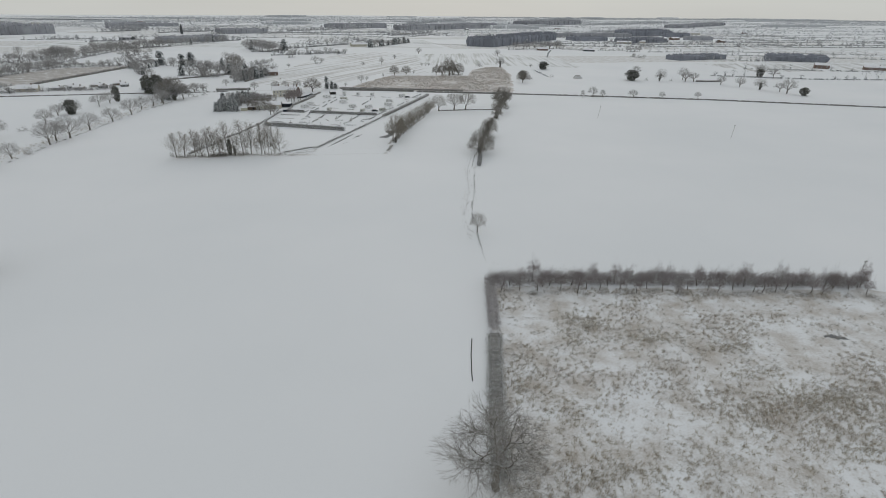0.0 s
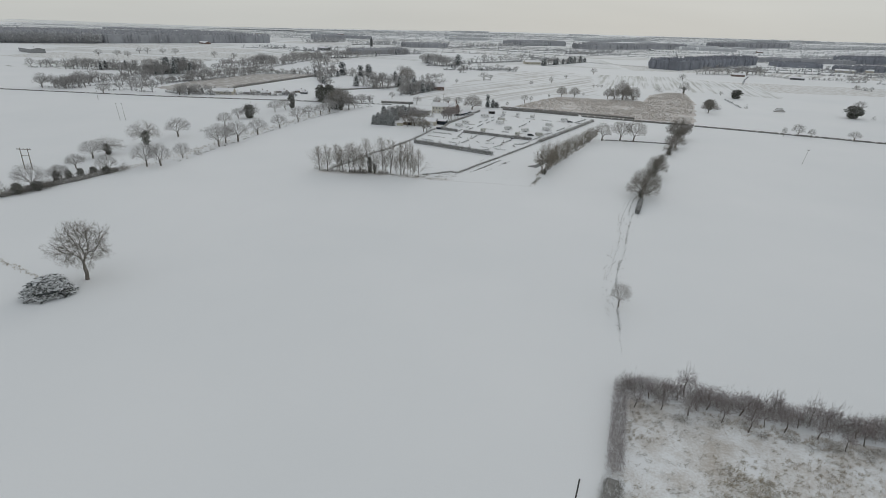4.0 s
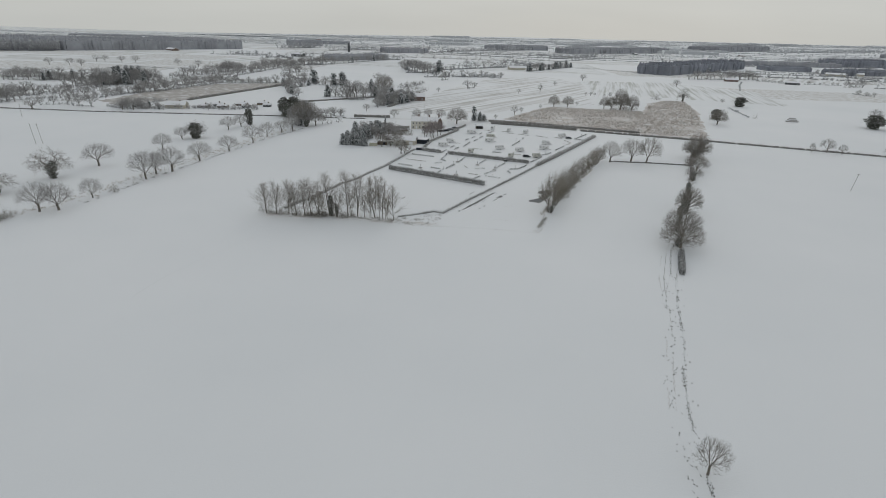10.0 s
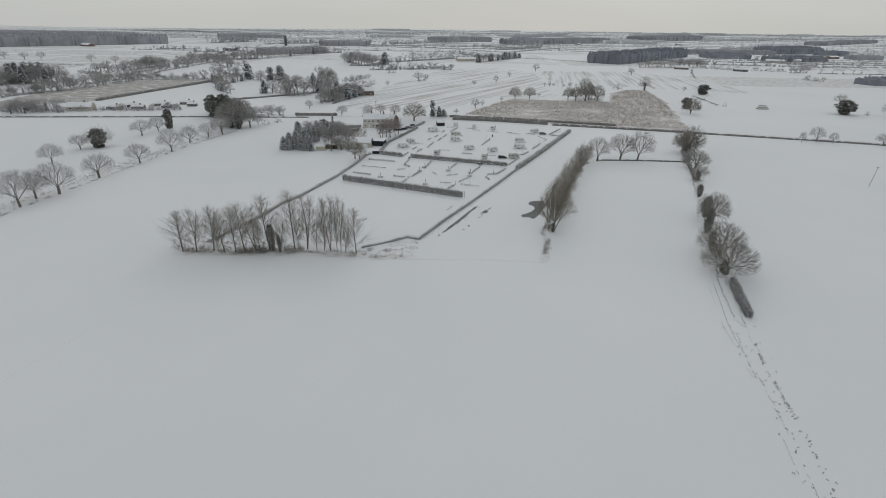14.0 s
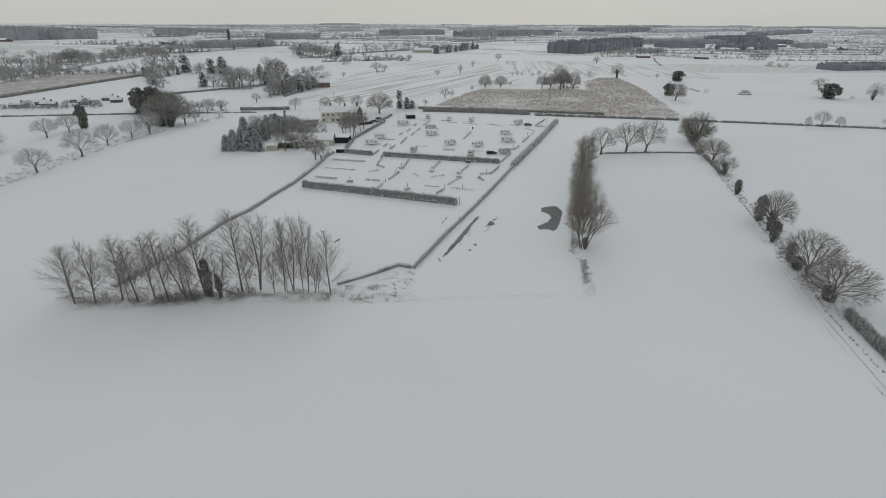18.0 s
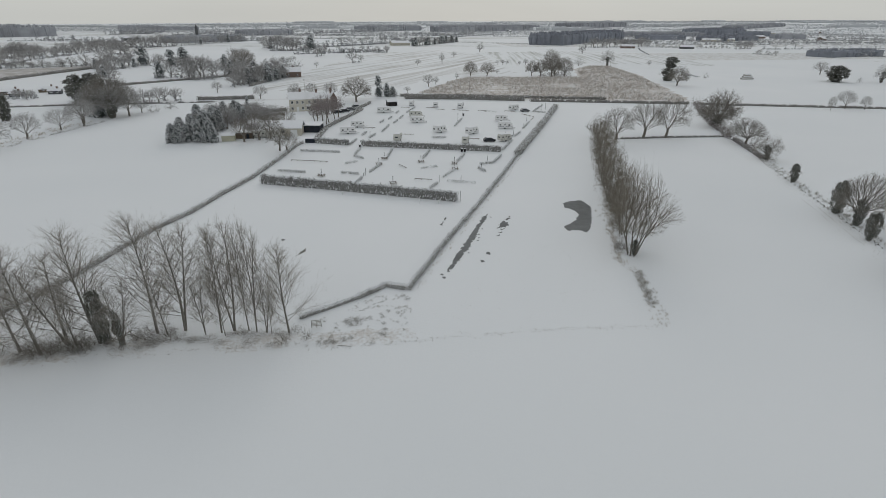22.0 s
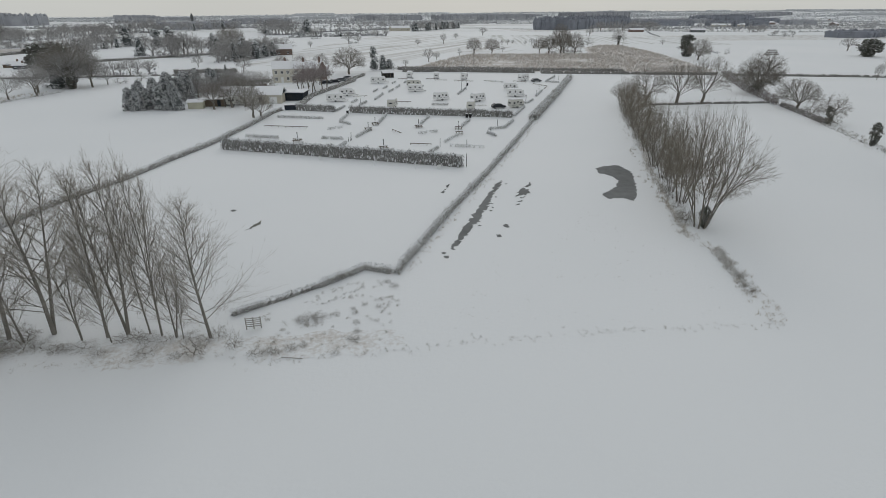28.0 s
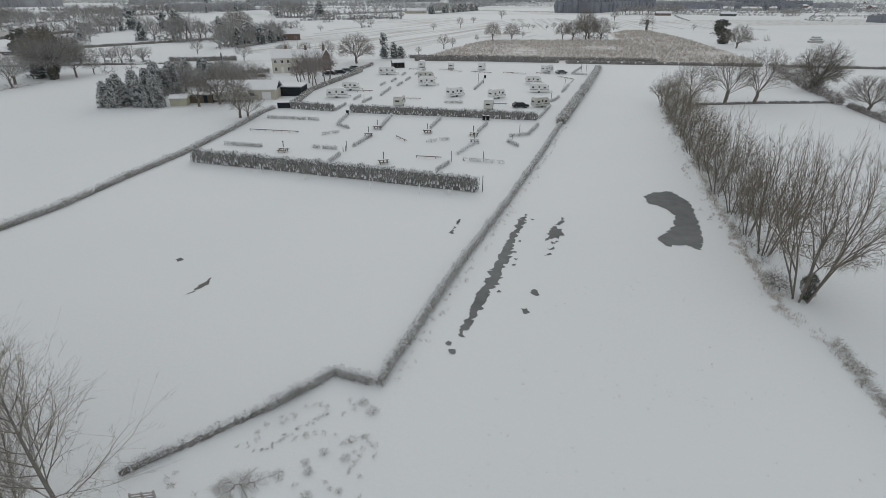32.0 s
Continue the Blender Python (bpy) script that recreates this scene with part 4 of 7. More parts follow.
PLACES_2_2_2 = [("bushfar", 167, 709, 7.4, 11.5), ("oakfull", 110, 610, 19, 14.5), ("oakfull", 102, 612, 12, 11.5), ("oakfull", 121, 613, 13.5, 12), ("oakfull", 96, 615, 11, 10), ("oakfull", 115, 618, 14, 12), ("oakfar", 240, 895, 10.2, 11.6), ("ivypostfar", 242, 680, 9.3, 12), ("oakfull", 174, 546, 11.9, 13.6), ("ivypostfar", 183, 575, 8.5, 9), ("bushfar", 190, 572, 6, 8), ("bushfar", 221, 590, 4.9, 4.2), ("oakfar", 333, 614, 10.2, 15.8), ("ivypostfar", 300, 560, 10.7, 14), ("oakfar", 305, 564, 9, 12), ("ivytreefar", 328, 552, 12.6, 12), ("oakfar", 363, 565, 12.8, 12.7), ("oakfar", 355, 547, 10.2, 13.9), ("oakfar", 364, 546, 10.2, 14), ("bushfar", 315, 556, 4, 4)]
PLACES_2_2_3 = [("bushfar", 340, 550, 4, 4), ("oakfar", 194, 441, 6.4, 3.6), ("oakfar", 205, 445, 8.6, 9.2), ("oakfar", 212, 441, 6.3, 5.2), ("oakfar", 238, 437, 6.8, 10.3), ("oakfar", 261, 431, 5.8, 5.6), ("oakfar", 293, 429, 5.7, 5.9), ("oakfar", 484, 597, 13.8, 21), ("oakfar", 482, 574, 11.4, 15), ("ivypostfar", 474, 586, 9, 9), ("oakfar", 398, 452, 13.7, 15.9), ("ivypostfar", 405, 440, 7, 8), ("oakfar", 402, 466, 9, 12), ("ivytreefar", 392, 480, 11, 12), ("oakfar", 385, 500, 10, 12), ("oakfar", 378, 520, 9, 11)]
for st, x, y, h, w in PLACES_2_2_0 + PLACES_2_2_1 + PLACES_2_2_2 + PLACES_2_2_3:
    plant(st, x, y, h, w, "trees by the road")

for x, y, h, w in ((104, 611, 6.0, 7.5), (111, 611, 8.5, 8.0), (118, 612, 8.0, 8.5), (123, 614, 6.5, 8.0), (114, 614, 7.0, 7.5)):
    plant("bush", x, y, h, w, "trees by the road", "dense bare thicket bush below trees in reeds")
for x, y, h in ((94, 725, 4.2), (99, 724, 5.0), (103, 724, 4.0), (113, 717, 3.8), (119, 717, 6.0), (127, 723, 4.0), (73, 630, 4.0), (18, 563, 5.0), (234, 705, 5.0), (-70, 701, 5.0), (-3, 521, 4.0)):
    plant("oakmid", x, y, h, h * 0.9, "young field trees", "small bare tree standing in snowy stubble")

# tree belts of the farmland to the north-west
PLACES_2_3_0 = [([(-430, 484), (-405, 485), (-398, 497)], 5, 12.5, 0.0), ([(-432, 526), (-410, 540)], 5, 11, 0.0), ([(-590, 640), (-571, 659), (-556, 676), (-536, 688)], 7, 10.8, 0.0), ([(-505, 655), (-481, 668)], 6, 10, 0.1), ([(-440, 608), (-421, 618), (-410, 636)], 4.5, 14, 0.15), ([(-410, 664), (-394, 696)], 6, 12, 0.0), ([(-413, 528), (-400, 562), (-380, 595)], 9, 6, 0.0), ([(-358, 568), (-343, 590)], 6, 8, 0.1), ([(-364, 612), (-348, 667), (-339, 732)], 6.5, 9.5, 0.0)]
PLACES_2_3_1 = [([(-324, 702), (-290, 716), (-251, 730)], 5, 4.5, 0.0), ([(-404, 729), (-389, 739)], 6, 7, 0.0), ([(-413, 784), (-395, 808)], 8, 9, 0.0), ([(-408, 822), (-377, 879)], 6.5, 14, 0.0), ([(-384, 915), (-354, 1035)], 10, 13, 0.0), ([(-345, 1030), (-310, 1099)], 10, 17, 0.0), ([(-174, 1045), (-126, 962), (-101, 1005)], 9, 18, 0.1), ([(-84, 847), (-77, 859)], 7, 11, 0.0), ([(-42, 750), (-31, 763)], 7, 9.5, 0.0)]
PLACES_2_3_2 = [([(-18, 916), (-4, 925)], 7, 11.5, 0.0), ([(-118, 956), (-62, 919), (-3, 925)], 7, 5, 0.3), ([(-172, 612), (-150, 622), (-133, 630)], 6, 13.5, 0.1), ([(-131, 628), (-122, 648)], 5, 12, 0.6), ([(-109, 560), (-99, 574), (-89, 592), (-83, 640)], 6, 9.5, 0.3), ([(-118, 721), (-101, 773)], 6, 5.5, 0.0), ([(39, 1091), (82, 1165), (137, 1275)], 9, 13, 0.6), ([(300, 1046), (374, 1073), (436, 1105)], 10, 13, 0.0), ([(412, 1074), (440, 1036), (468, 1049)], 7, 5, 0.0)]
PLACES_2_3_3 = [([(516, 1001), (555, 1019)], 7, 10.5, 0.0), ([(466, 888), (472, 850)], 9, 6.4, 0.0), ([(474, 1032), (530, 1031)], 9, 5, 0.0), ([(-228, 660), (-213, 629), (-196, 606)], 7, 9, 0.1), ([(-240, 690), (-228, 674)], 6, 10, 0.0), ([(-175, 505), (-160, 517), (-148, 497)], 5.5, 10.5, 0.25), ([(-137, 486), (-130, 500), (-118, 496)], 5, 6.5, 0.0), ([(-372, 840), (-354, 884)], 7, 10.5, 0.0), ([(-310, 870), (-296, 890)], 8, 14, 0.0)]
PLACES_2_3_4 = [([(-365, 480), (-350, 495), (-327, 488), (-317, 487)], 11, 8.9, 0.0), ([(-310, 492), (-290, 486), (-270, 492), (-250, 498)], 5, 5, 0.0), ([(-245, 505), (-215, 508), (-195, 512)], 6, 4.5, 0.0)]
BELTS = PLACES_2_3_0 + PLACES_2_3_1 + PLACES_2_3_2 + PLACES_2_3_3 + PLACES_2_3_4
for pts, gap_m, h, green in BELTS:
    for x, y, _, _ in along(pts, gap_m):
        hh = h * tr.uniform(0.72, 1.15)
        kind = "firfar" if tr.random() < green else "oakmid" if tr.random() < 0.85 else "bushfar"
        plant(kind, x + tr.gauss(0, 1.6), y + tr.gauss(0, 2.5), hh, hh * (0.7 if kind == "firfar" else tr.uniform(0.85, 1.3)), "farmland tree belts", "dark conifer in a far farmland belt" if kind == "firfar" else "leafless tree in a far hedgerow belt")
for x, y in ((-436, 686), (-430, 690), (-424, 692), (-419, 696)):
    plant("firfar", x, y, 16.5, 10, "farmland tree belts", "dark conifer in a far farmland belt")
for x, y in ((-665, 852), (-636, 856), (-611, 848), (-660, 944), (-651, 952), (-618, 947), (-603, 960), (-511, 929), (-468, 913)):
    plant("oakmid", x, y, 11, 13, "farmland tree belts", "leafless tree alone in a far field")

PLACES_2_4_0 = [([(-335, 913), (-307, 895), (-288, 917)], 9, 10, 0.1), ([(-245, 696), (-227, 677), (-227, 709)], 6, 8, 0.1), ([(-294, 808), (-258, 783), (-237, 788)], 14, 9, 0.0), ([(-132, 998), (-52, 986), (-1, 945)], 13, 9, 0.0), ([(-80, 1174), (-3, 1264), (120, 1257)], 17, 10, 0.0), ([(-383, 1046), (-316, 1089), (-253, 1285)], 13, 12, 0.12), ([(-346, 648), (-338, 701), (-351, 821), (-359, 1061)], 11, 10, 0.0), ([(-543, 643), (-499, 653), (-452, 769)], 8, 11, 0.1)]
PLACES_2_4_1 = [([(-404, 499), (-367, 543), (-332, 611)], 9, 8, 0.0), ([(-298, 489), (-289, 541)], 7, 5, 0.0), ([(-243, 692), (-222, 726), (-147, 699)], 8, 8, 0.0), ([(-147, 699), (-128, 640), (-99, 573)], 10, 9, 0.1), ([(-110, 650), (-96, 640), (-82, 633)], 7, 9, 0.1)]
PLACES_2_4_2 = [([(-445, 626), (-413, 642), (-383, 656)], 3.5, 13, 0.1), ([(-436, 640), (-378, 668)], 3.5, 15, 0.1), ([(-560, 667), (-528, 685)], 3.5, 11, 0.0), ([(-505, 655), (-489, 682)], 3.5, 11.5, 0.15), ([(-416, 489), (-421, 533), (-409, 581), (-410, 629)], 4.0, 7.5, 0.0), ([(-333, 633), (-323, 700), (-233, 736)], 4.5, 8.5, 0.0)]
PLACES_2_4_3 = [([(-356, 514), (-349, 568), (-333, 633)], 4.5, 8, 0.0), ([(-302, 489), (-279, 493)], 2.5, 7.5, 0.0), ([(-290, 496), (-257, 504)], 2.2, 4.8, 0.3), ([(-405, 480), (-393, 493)], 3.0, 10.5, 0.0), ([(-283, 780), (-251, 797)], 4.0, 8, 0.0), ([(-409, 750), (-389, 791), (-388, 898)], 6.0, 12, 0.0), ([(-414, 986), (-349, 1049)], 6.0, 11, 0.0), ([(-250, 503), (-225, 509), (-195, 516)], 2.6, 3.4, 0.0), ([(-155, 762), (-137, 775)], 4.0, 11, 0.0), ([(-110, 566), (-100, 590), (-92, 618)], 2.6, 10, 0.12), ([(-154, 603), (-129, 606)], 3.5, 12, 0.1)]
BELTS2 = PLACES_2_4_0 + PLACES_2_4_1 + PLACES_2_4_2 + PLACES_2_4_3
for pts, gap_m, h, green in BELTS2:
    for x, y, _, _ in along(pts, gap_m):
        hh = h * tr.uniform(0.6, 1.25)
        kind = "firfar" if tr.random() < green else "oakmid" if tr.random() < 0.7 else "bushfar"
        plant(kind, x + tr.gauss(0, 2.5), y + tr.gauss(0, 3.5), hh * (0.6 if kind == "bushfar" else 1), hh * (0.6 if kind == "firfar" else tr.uniform(0.9, 1.25)), "farmland tree belts", "dark conifer in a far farmland belt" if kind == "firfar" else "leafless tree in a far hedgerow belt")

# the far belts' bare trees, past counting
bv, bf, bi = [], [], 0
for meshes, m in FAR_BELT:
    for _, me, _ in meshes:
        a = np.empty(len(me.vertices) * 3)
        me.vertices.foreach_get("co", a)
        a = a.reshape(-1, 3) @ np.array(m.to_3x3()).T + np.array(m.translation)
        bv += a.tolist()
        bf += [tuple(bi + k for k in p.vertices) for p in me.polygons]
        bi += len(a)
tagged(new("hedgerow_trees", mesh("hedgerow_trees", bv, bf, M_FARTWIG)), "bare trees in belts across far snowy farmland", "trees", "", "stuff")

# garden of the house
for x, y, h, w in ((-90, 394.4, 6.4, 3.8), (-87.6, 393.8, 7.2, 3.6), (-85.4, 395.4, 6.0, 3.2), (-88.2, 398, 7.8, 4.2), (-84.4, 398.6, 7.0, 3.6), (-81.6, 394.6, 7.6, 3.8), (-79.2, 393.6, 5.4, 3.4), (-76.6, 393.4, 6.6, 3.2), (-78.4, 396.8, 7.8, 3.6), (-82, 401.5, 8.6, 4.2), (-86, 403, 8.0, 4.4), (-83, 409, 8.4, 4.2), (-80, 416, 8.6, 4.4), (-84, 424, 8.0, 4.6), (-82, 432, 8.2, 4.4), (-77, 436, 7.4, 4.2), (-80, 442, 7.4, 4.2), (-74, 431, 6.4, 3.8)):
    plant("fir", x, y, h, w, "garden conifers", "snow-laden garden conifer in an uneven row")
for st, x, y, h, w in (("oak", -62.2, 396.5, 9.2, 11.0), ("oak", -56.0, 415.0, 8.6, 9.0), ("oak", -52.4, 378.5, 8.0, 9.0), ("oak", -49.8, 375.4, 6.8, 8.0), ("oak", -58.5, 397.5, 8.6, 8.5), ("oak", -66.5, 393.5, 7.8, 8.5), ("birch", -64.5, 398, 8, 5), ("birch", -41.3, 424, 10, 5.5), ("birch", -38.7, 436, 10.6, 6.0), ("birch", -44.8, 421.5, 9.4, 5.0), ("birch", -46, 440, 9.6, 5.5), ("oakfar", -62, 425, 8, 9), ("oakfar", -70, 430, 8, 10), ("oakfar", -78, 418, 9, 11), ("oakfar", -72, 440, 7, 9), ("oakfar", -59.6, 478, 8.4, 8), ("oakfull", -31, 488, 11.8, 15.5), ("firslimfar", -80, 466, 6.5, 1.6), ("bushfar", -64, 434, 4, 7), ("bushfar", -70, 446, 4, 8), ("bushfar", -79, 430, 5, 9), ("birch", -43, 447, 9, 5)):
    plant(st, x, y, h, w, "garden trees")

for i in range(46):
    x, y = tr.uniform(-90, -56), tr.uniform(402, 446)
    if -69 < x < -46 and y < 412:
        continue
    kind = tr.choice(["fir", "bushfar", "birch", "oakfar"] if x < -76 else ["bushfar", "oakfar", "birch", "oakfar", "oakfar"])
    hh = tr.uniform(3.0, 7.5)
    plant(kind, x - 0.12 * (y - 402), y, hh, hh * (0.75 if kind == "fir" else 1.1), "garden trees", "snow-laden garden conifer behind the bungalow" if kind == "fir" else "bare garden shrub under snow")
for x, y, h, w in ((-46.4, 430, 9.4, 6.0), (-43.4, 433, 10.2, 6.4), (-40.6, 429, 9.6, 6.0), (-37.6, 441, 10.0, 6.4), (-44.4, 444, 9.2, 6.0), (-41, 450, 9.6, 6.2)):
    plant("birch", x, y, h, w, "garden trees", "slender bare birch in front of the house")
# thicket along the rough pasture
for i in range(64):
    x = 34 + 1.56 * i + tr.uniform(-0.8, 0.8)
    plant("birch" if i % 4 else "bush", x, 121.5 - 0.155 * (x - 34) + tr.uniform(-1.8, 1.8), tr.uniform(3.0, 5.6) + (1.6 if i % 7 == 0 else 0), tr.uniform(2.8, 4.6), "thicket trees", "thin bare tree in a dense thicket")

for i in range(26):
    x = 36 + 3.7 * i + tr.uniform(-1.4, 1.4)
    plant("birch", x, 118.6 - 0.155 * (x - 34) + tr.uniform(-3.0, 0.6), tr.uniform(3.4, 5.6), tr.uniform(2.6, 4.0), "thicket trees", "thin bare tree standing out of a thicket")

for i in range(30):
    x = 38 + 3.15 * i + tr.uniform(-1.2, 1.2)
    plant("bush", x, 116.6 - 0.155 * (x - 34) + tr.uniform(-2.2, 0.8), tr.uniform(0.8, 1.7), tr.uniform(2.2, 3.8), "bramble mounds", "low bramble mound with snow on its stems")

# ---- hedges ----


def hedge(points, width, height, mat, label, step=0.45, leaves=40, size=0.32, upright=0.2, seed=1, gap=0.0, name="hedge", group="field hedges", kind="", heart=True, cap=0, slim=0.45, drift=0):
    """A hedge on a line of corners: a knobbly heart and the twigs round it."""
    g = np.random.default_rng(seed)
    if mat == M_DARKHEDGE:
        slim, leaves = 0.18, int(leaves * 2.2)
    root = thing(name, label, "hedge", group, kind)
    v, f, c, rad = [], [], [], []
    line = along(points, step)
    slim_heart = 0.72 if size < 0.2 else 1.0
    k = 0
    for i, (x, y, dx, dy) in enumerate(line):
        bare = g.random() < gap
        hh = height * 0.25 if bare else height * g.uniform(0.82, 1.12) * (0.72 + 0.55 * abs(noise.noise((x * 0.22, y * 0.22, seed))) if name == "thicket" else 1.0)
        if size < 0.2:
            hh *= 0.62 + 0.95 * abs(noise.noise((x * 0.9, y * 0.9, seed + 0.5)))
        ww = width * g.uniform(0.8, 1.15)
        b = len(v)
        for s, z in ((-0.36, 0.0), (-0.38, 0.55), (-0.22, 0.84), (0.22, 0.84), (0.38, 0.55), (0.36, 0.0)):
            v.append((x - dy * ww * s * slim_heart + g.normal() * 0.04, y + dx * ww * s * slim_heart + g.normal() * 0.04, z * hh * slim_heart - (0.05 if z == 0 else 0)))
        if k:
            f += [(b + j - 6, b + j - 5, b + j + 1, b + j) for j in range(5)]
        k += 1
        if bare:
            continue
        for s in (-0.25, 0.25):
            for z in (0.3, 0.72):
                c.append((x - dy * ww * s, y + dx * ww * s, z * hh))
                rad.append((max(step, ww * 0.36), max(step, ww * 0.36), hh * 0.34))
    if heart:
        piece("heart", mesh("hedge_heart", v, f, M_CORE), root)
    piece("foliage", mesh("hedge_foliage", *cloud(c, rad, max(2, leaves // 4), size, g, upright, slim), mat), root, "snow-flecked bare twigs", "stuff")
    if drift:
        low = [(x + dy * s * width * 0.52 + g.normal() * 0.06, y - dx * s * width * 0.52 + g.normal() * 0.06, height * (0.12 + 0.38 * g.random() ** 1.5)) for x, y, dx, dy in line for s in (-1, 1) if noise.noise((x * 1.3, y * 1.3, seed)) > -0.1]
        piece("snow", mesh("hedge_snow", *cloud(low, (0.16, 0.16, 0.2), drift, 0.42, g, 0.85, 0.42), M_ROOFSNOW), root, "snow caught in the foot of the hedge", "stuff")
    if cap:
        top = [(x + g.normal() * width * 0.2, y + g.normal() * width * 0.2, height * g.uniform(0.86, 1.0)) for x, y, _, _ in line for _ in range(3)]
        piece("snow", mesh("hedge_snow", *cloud(top, (0.22, 0.22, 0.07), cap, 0.2 if size >= 0.2 else 0.11, g, 0.0, 0.9), M_ROOFSNOW), root, "snow lying on the hedge top", "stuff")
    return root


EAST = [(-18.0, 278.0), (-14.6, 285.7), (-9.2, 297.8), (0.2, 317.4), (11.0, 341.0), (21.4, 364.5)]
hedge(EAST, 0.9, 0.95, M_HEDGE, "long clipped snowy hedge beside the paddock", 0.35, 150, 0.13, 0.3, 2, cap=6)
hedge([(21.8, 365.5), (43, 411.5), (65, 461)], 2.4, 1.7, M_HEDGE, "broad snowy hedge at the caravan site", 0.6, 72, 0.34, 0.2, 3, cap=5)
hedge([(-25.5, 276.35), (-28.4, 274.4), (-30.6, 273.0), (-33.8, 271.0)], 0.7, 0.62, M_HEDGE, "thin gappy end of a low snowy hedge", 0.3, 170, 0.105, 0.35, 44, 0.22, cap=8)
hedge([(-18.4, 278.4), (-21.4, 279.8), (-23.6, 277.8), (-25.7, 276.2)], 0.85, 0.85, M_HEDGE, "low snowy hedge bending at a field corner", 0.3, 190, 0.105, 0.3, 4, 0.05, cap=9)
hedge([(-77.5, 272), (-74.6, 281), (-71.2, 290), (-66.6, 309.5), (-62.4, 319), (-58.8, 333), (-55.0, 345.5), (-51.2, 365), (-48.2, 385), (-46.4, 390)], 1.35, 1.05, M_HEDGE, "long bushy snowy hedge between fields", 0.45, 110, 0.18, 0.15, 5, 0.03, cap=8)
hedge([(-51.4, 341.4), (-36, 335.2), (-20, 328.4), (-4.0, 321.4)], 1.6, 2.3, M_TALLHEDGE, "tall dense beech hedge with snow on its face", 0.4, 340, 0.32, 0.75, 6, slim=0.17, drift=6, cap=5)
hedge([(-26.8, 383.4), (-12, 379), (3, 374.7), (17.6, 370.4)], 1.4, 1.9, M_TALLHEDGE, "tall dense hedge inside the caravan site", 0.45, 220, 0.32, 0.75, 7, slim=0.17, drift=6, cap=5)
hedge([(-42.4, 389.6), (-37, 387.4), (-31.0, 384.9)], 1.4, 1.9, M_TALLHEDGE, "tall dense hedge inside the caravan site", 0.45, 220, 0.32, 0.75, 8, slim=0.17, drift=6, cap=5)
hedge([(-42.6, 391.6), (-40.6, 417), (-34.0, 439), (-27.6, 461)], 1.5, 1.3, M_HEDGE, "clipped hedge along the garden edge", 0.6, 50, 0.3, 0.3, 9)
hedge([(-30.4, 462), (-26.2, 474), (-24, 482)], 1.4, 1.2, M_HEDGE, "clipped hedge along the garden edge", 0.6, 44, 0.3, 0.3, 10)
hedge([(57.2, 235.6), (59.4, 244), (62.0, 253)], 1.7, 1.9, M_TALLHEDGE, "short square-cut hedge on the field line", 0.4, 240, 0.5, 0.7, 11, slim=0.12)
hedge([(-6, 497), (25, 492.6), (56, 484.4)], 2.6, 2.6, M_DARKHEDGE, "dark roadside hedge behind the caravan site", 0.8, 60, 0.6, 0.5, 12, 0, "hedge", "roadside hedges")
hedge([(-8, 507), (25, 503), (64, 493), (100, 484.5)], 1.8, 1.6, M_DARKHEDGE, "dark roadside hedge beyond the road", 0.9, 44, 0.6, 0.4, 13, 0, "hedge", "roadside hedges")
hedge([(58, 482), (100, 473), (136, 465)], 1.4, 1.5, M_DARKHEDGE, "dark roadside hedge behind the caravan site", 0.8, 40, 0.5, 0.5, 14, 0.12, "hedge", "roadside hedges")
hedge([(140, 464), (221, 443), (301, 419), (423, 371), (700, 256)], 1.3, 1.1, M_DARKHEDGE, "low dark hedge along the road", 1.2, 32, 0.55, 0.4, 16, 0.1, "hedge", "roadside hedges")
hedge([(-450, 458), (-305, 466), (-170, 485), (-100, 492)], 0.9, 0.8, M_DARKHEDGE, "low dark hedge along the road", 1.4, 24, 0.5, 0.4, 17, 0.15, "hedge", "roadside hedges")
hedge([(-112, 500), (-84, 503)], 1.8, 2.0, M_DARKHEDGE, "dark roadside hedge near the house", 0.8, 44, 0.5, 0.4, 18, 0, "hedge", "roadside hedges")
hedge([(62, 385.5), (85, 386.5), (107, 385.5)], 0.8, 0.7, M_DARKHEDGE, "thin low hedge across the end of the paddock", 0.5, 24, 0.3, 0.3, 19, 0.15)
hedge([(103, 382), (108, 392), (113, 408), (124, 432), (138, 462)], 2.6, 2.6, M_THICKET, "dense bare hawthorn hedge by the road", 0.8, 56, 0.5, 0.4, 20, 0.1, "thicket", "field hedges", "", False)
for x, y, h, w in ((106, 388, 4.5, 5), (110, 398, 5, 5), (117, 416, 5.5, 6), (121, 425, 5, 5.5), (126, 436, 5.5, 6), (130, 446, 5, 5.5), (135, 457, 5.5, 6)):
    plant("bush", x, y, h, w, "eastern hedgerow trees", "tall bare hawthorn in a hedge")
SCRUB = [(-184, 194), (-177.1, 203.4), (-175.3, 209.4), (-174.6, 217.6), (-172.4, 224), (-170.4, 231), (-166.4, 239), (-163.5, 243)]
for x, y, dx, dy in along(SCRUB, 1.7):
    plant("bush", x + tr.uniform(-2.4, 0.8), y + tr.uniform(-1, 1), tr.uniform(2.2, 5.0), tr.uniform(3.4, 5.6), "western hedgerow trees", "bare bush in a thick western hedge")
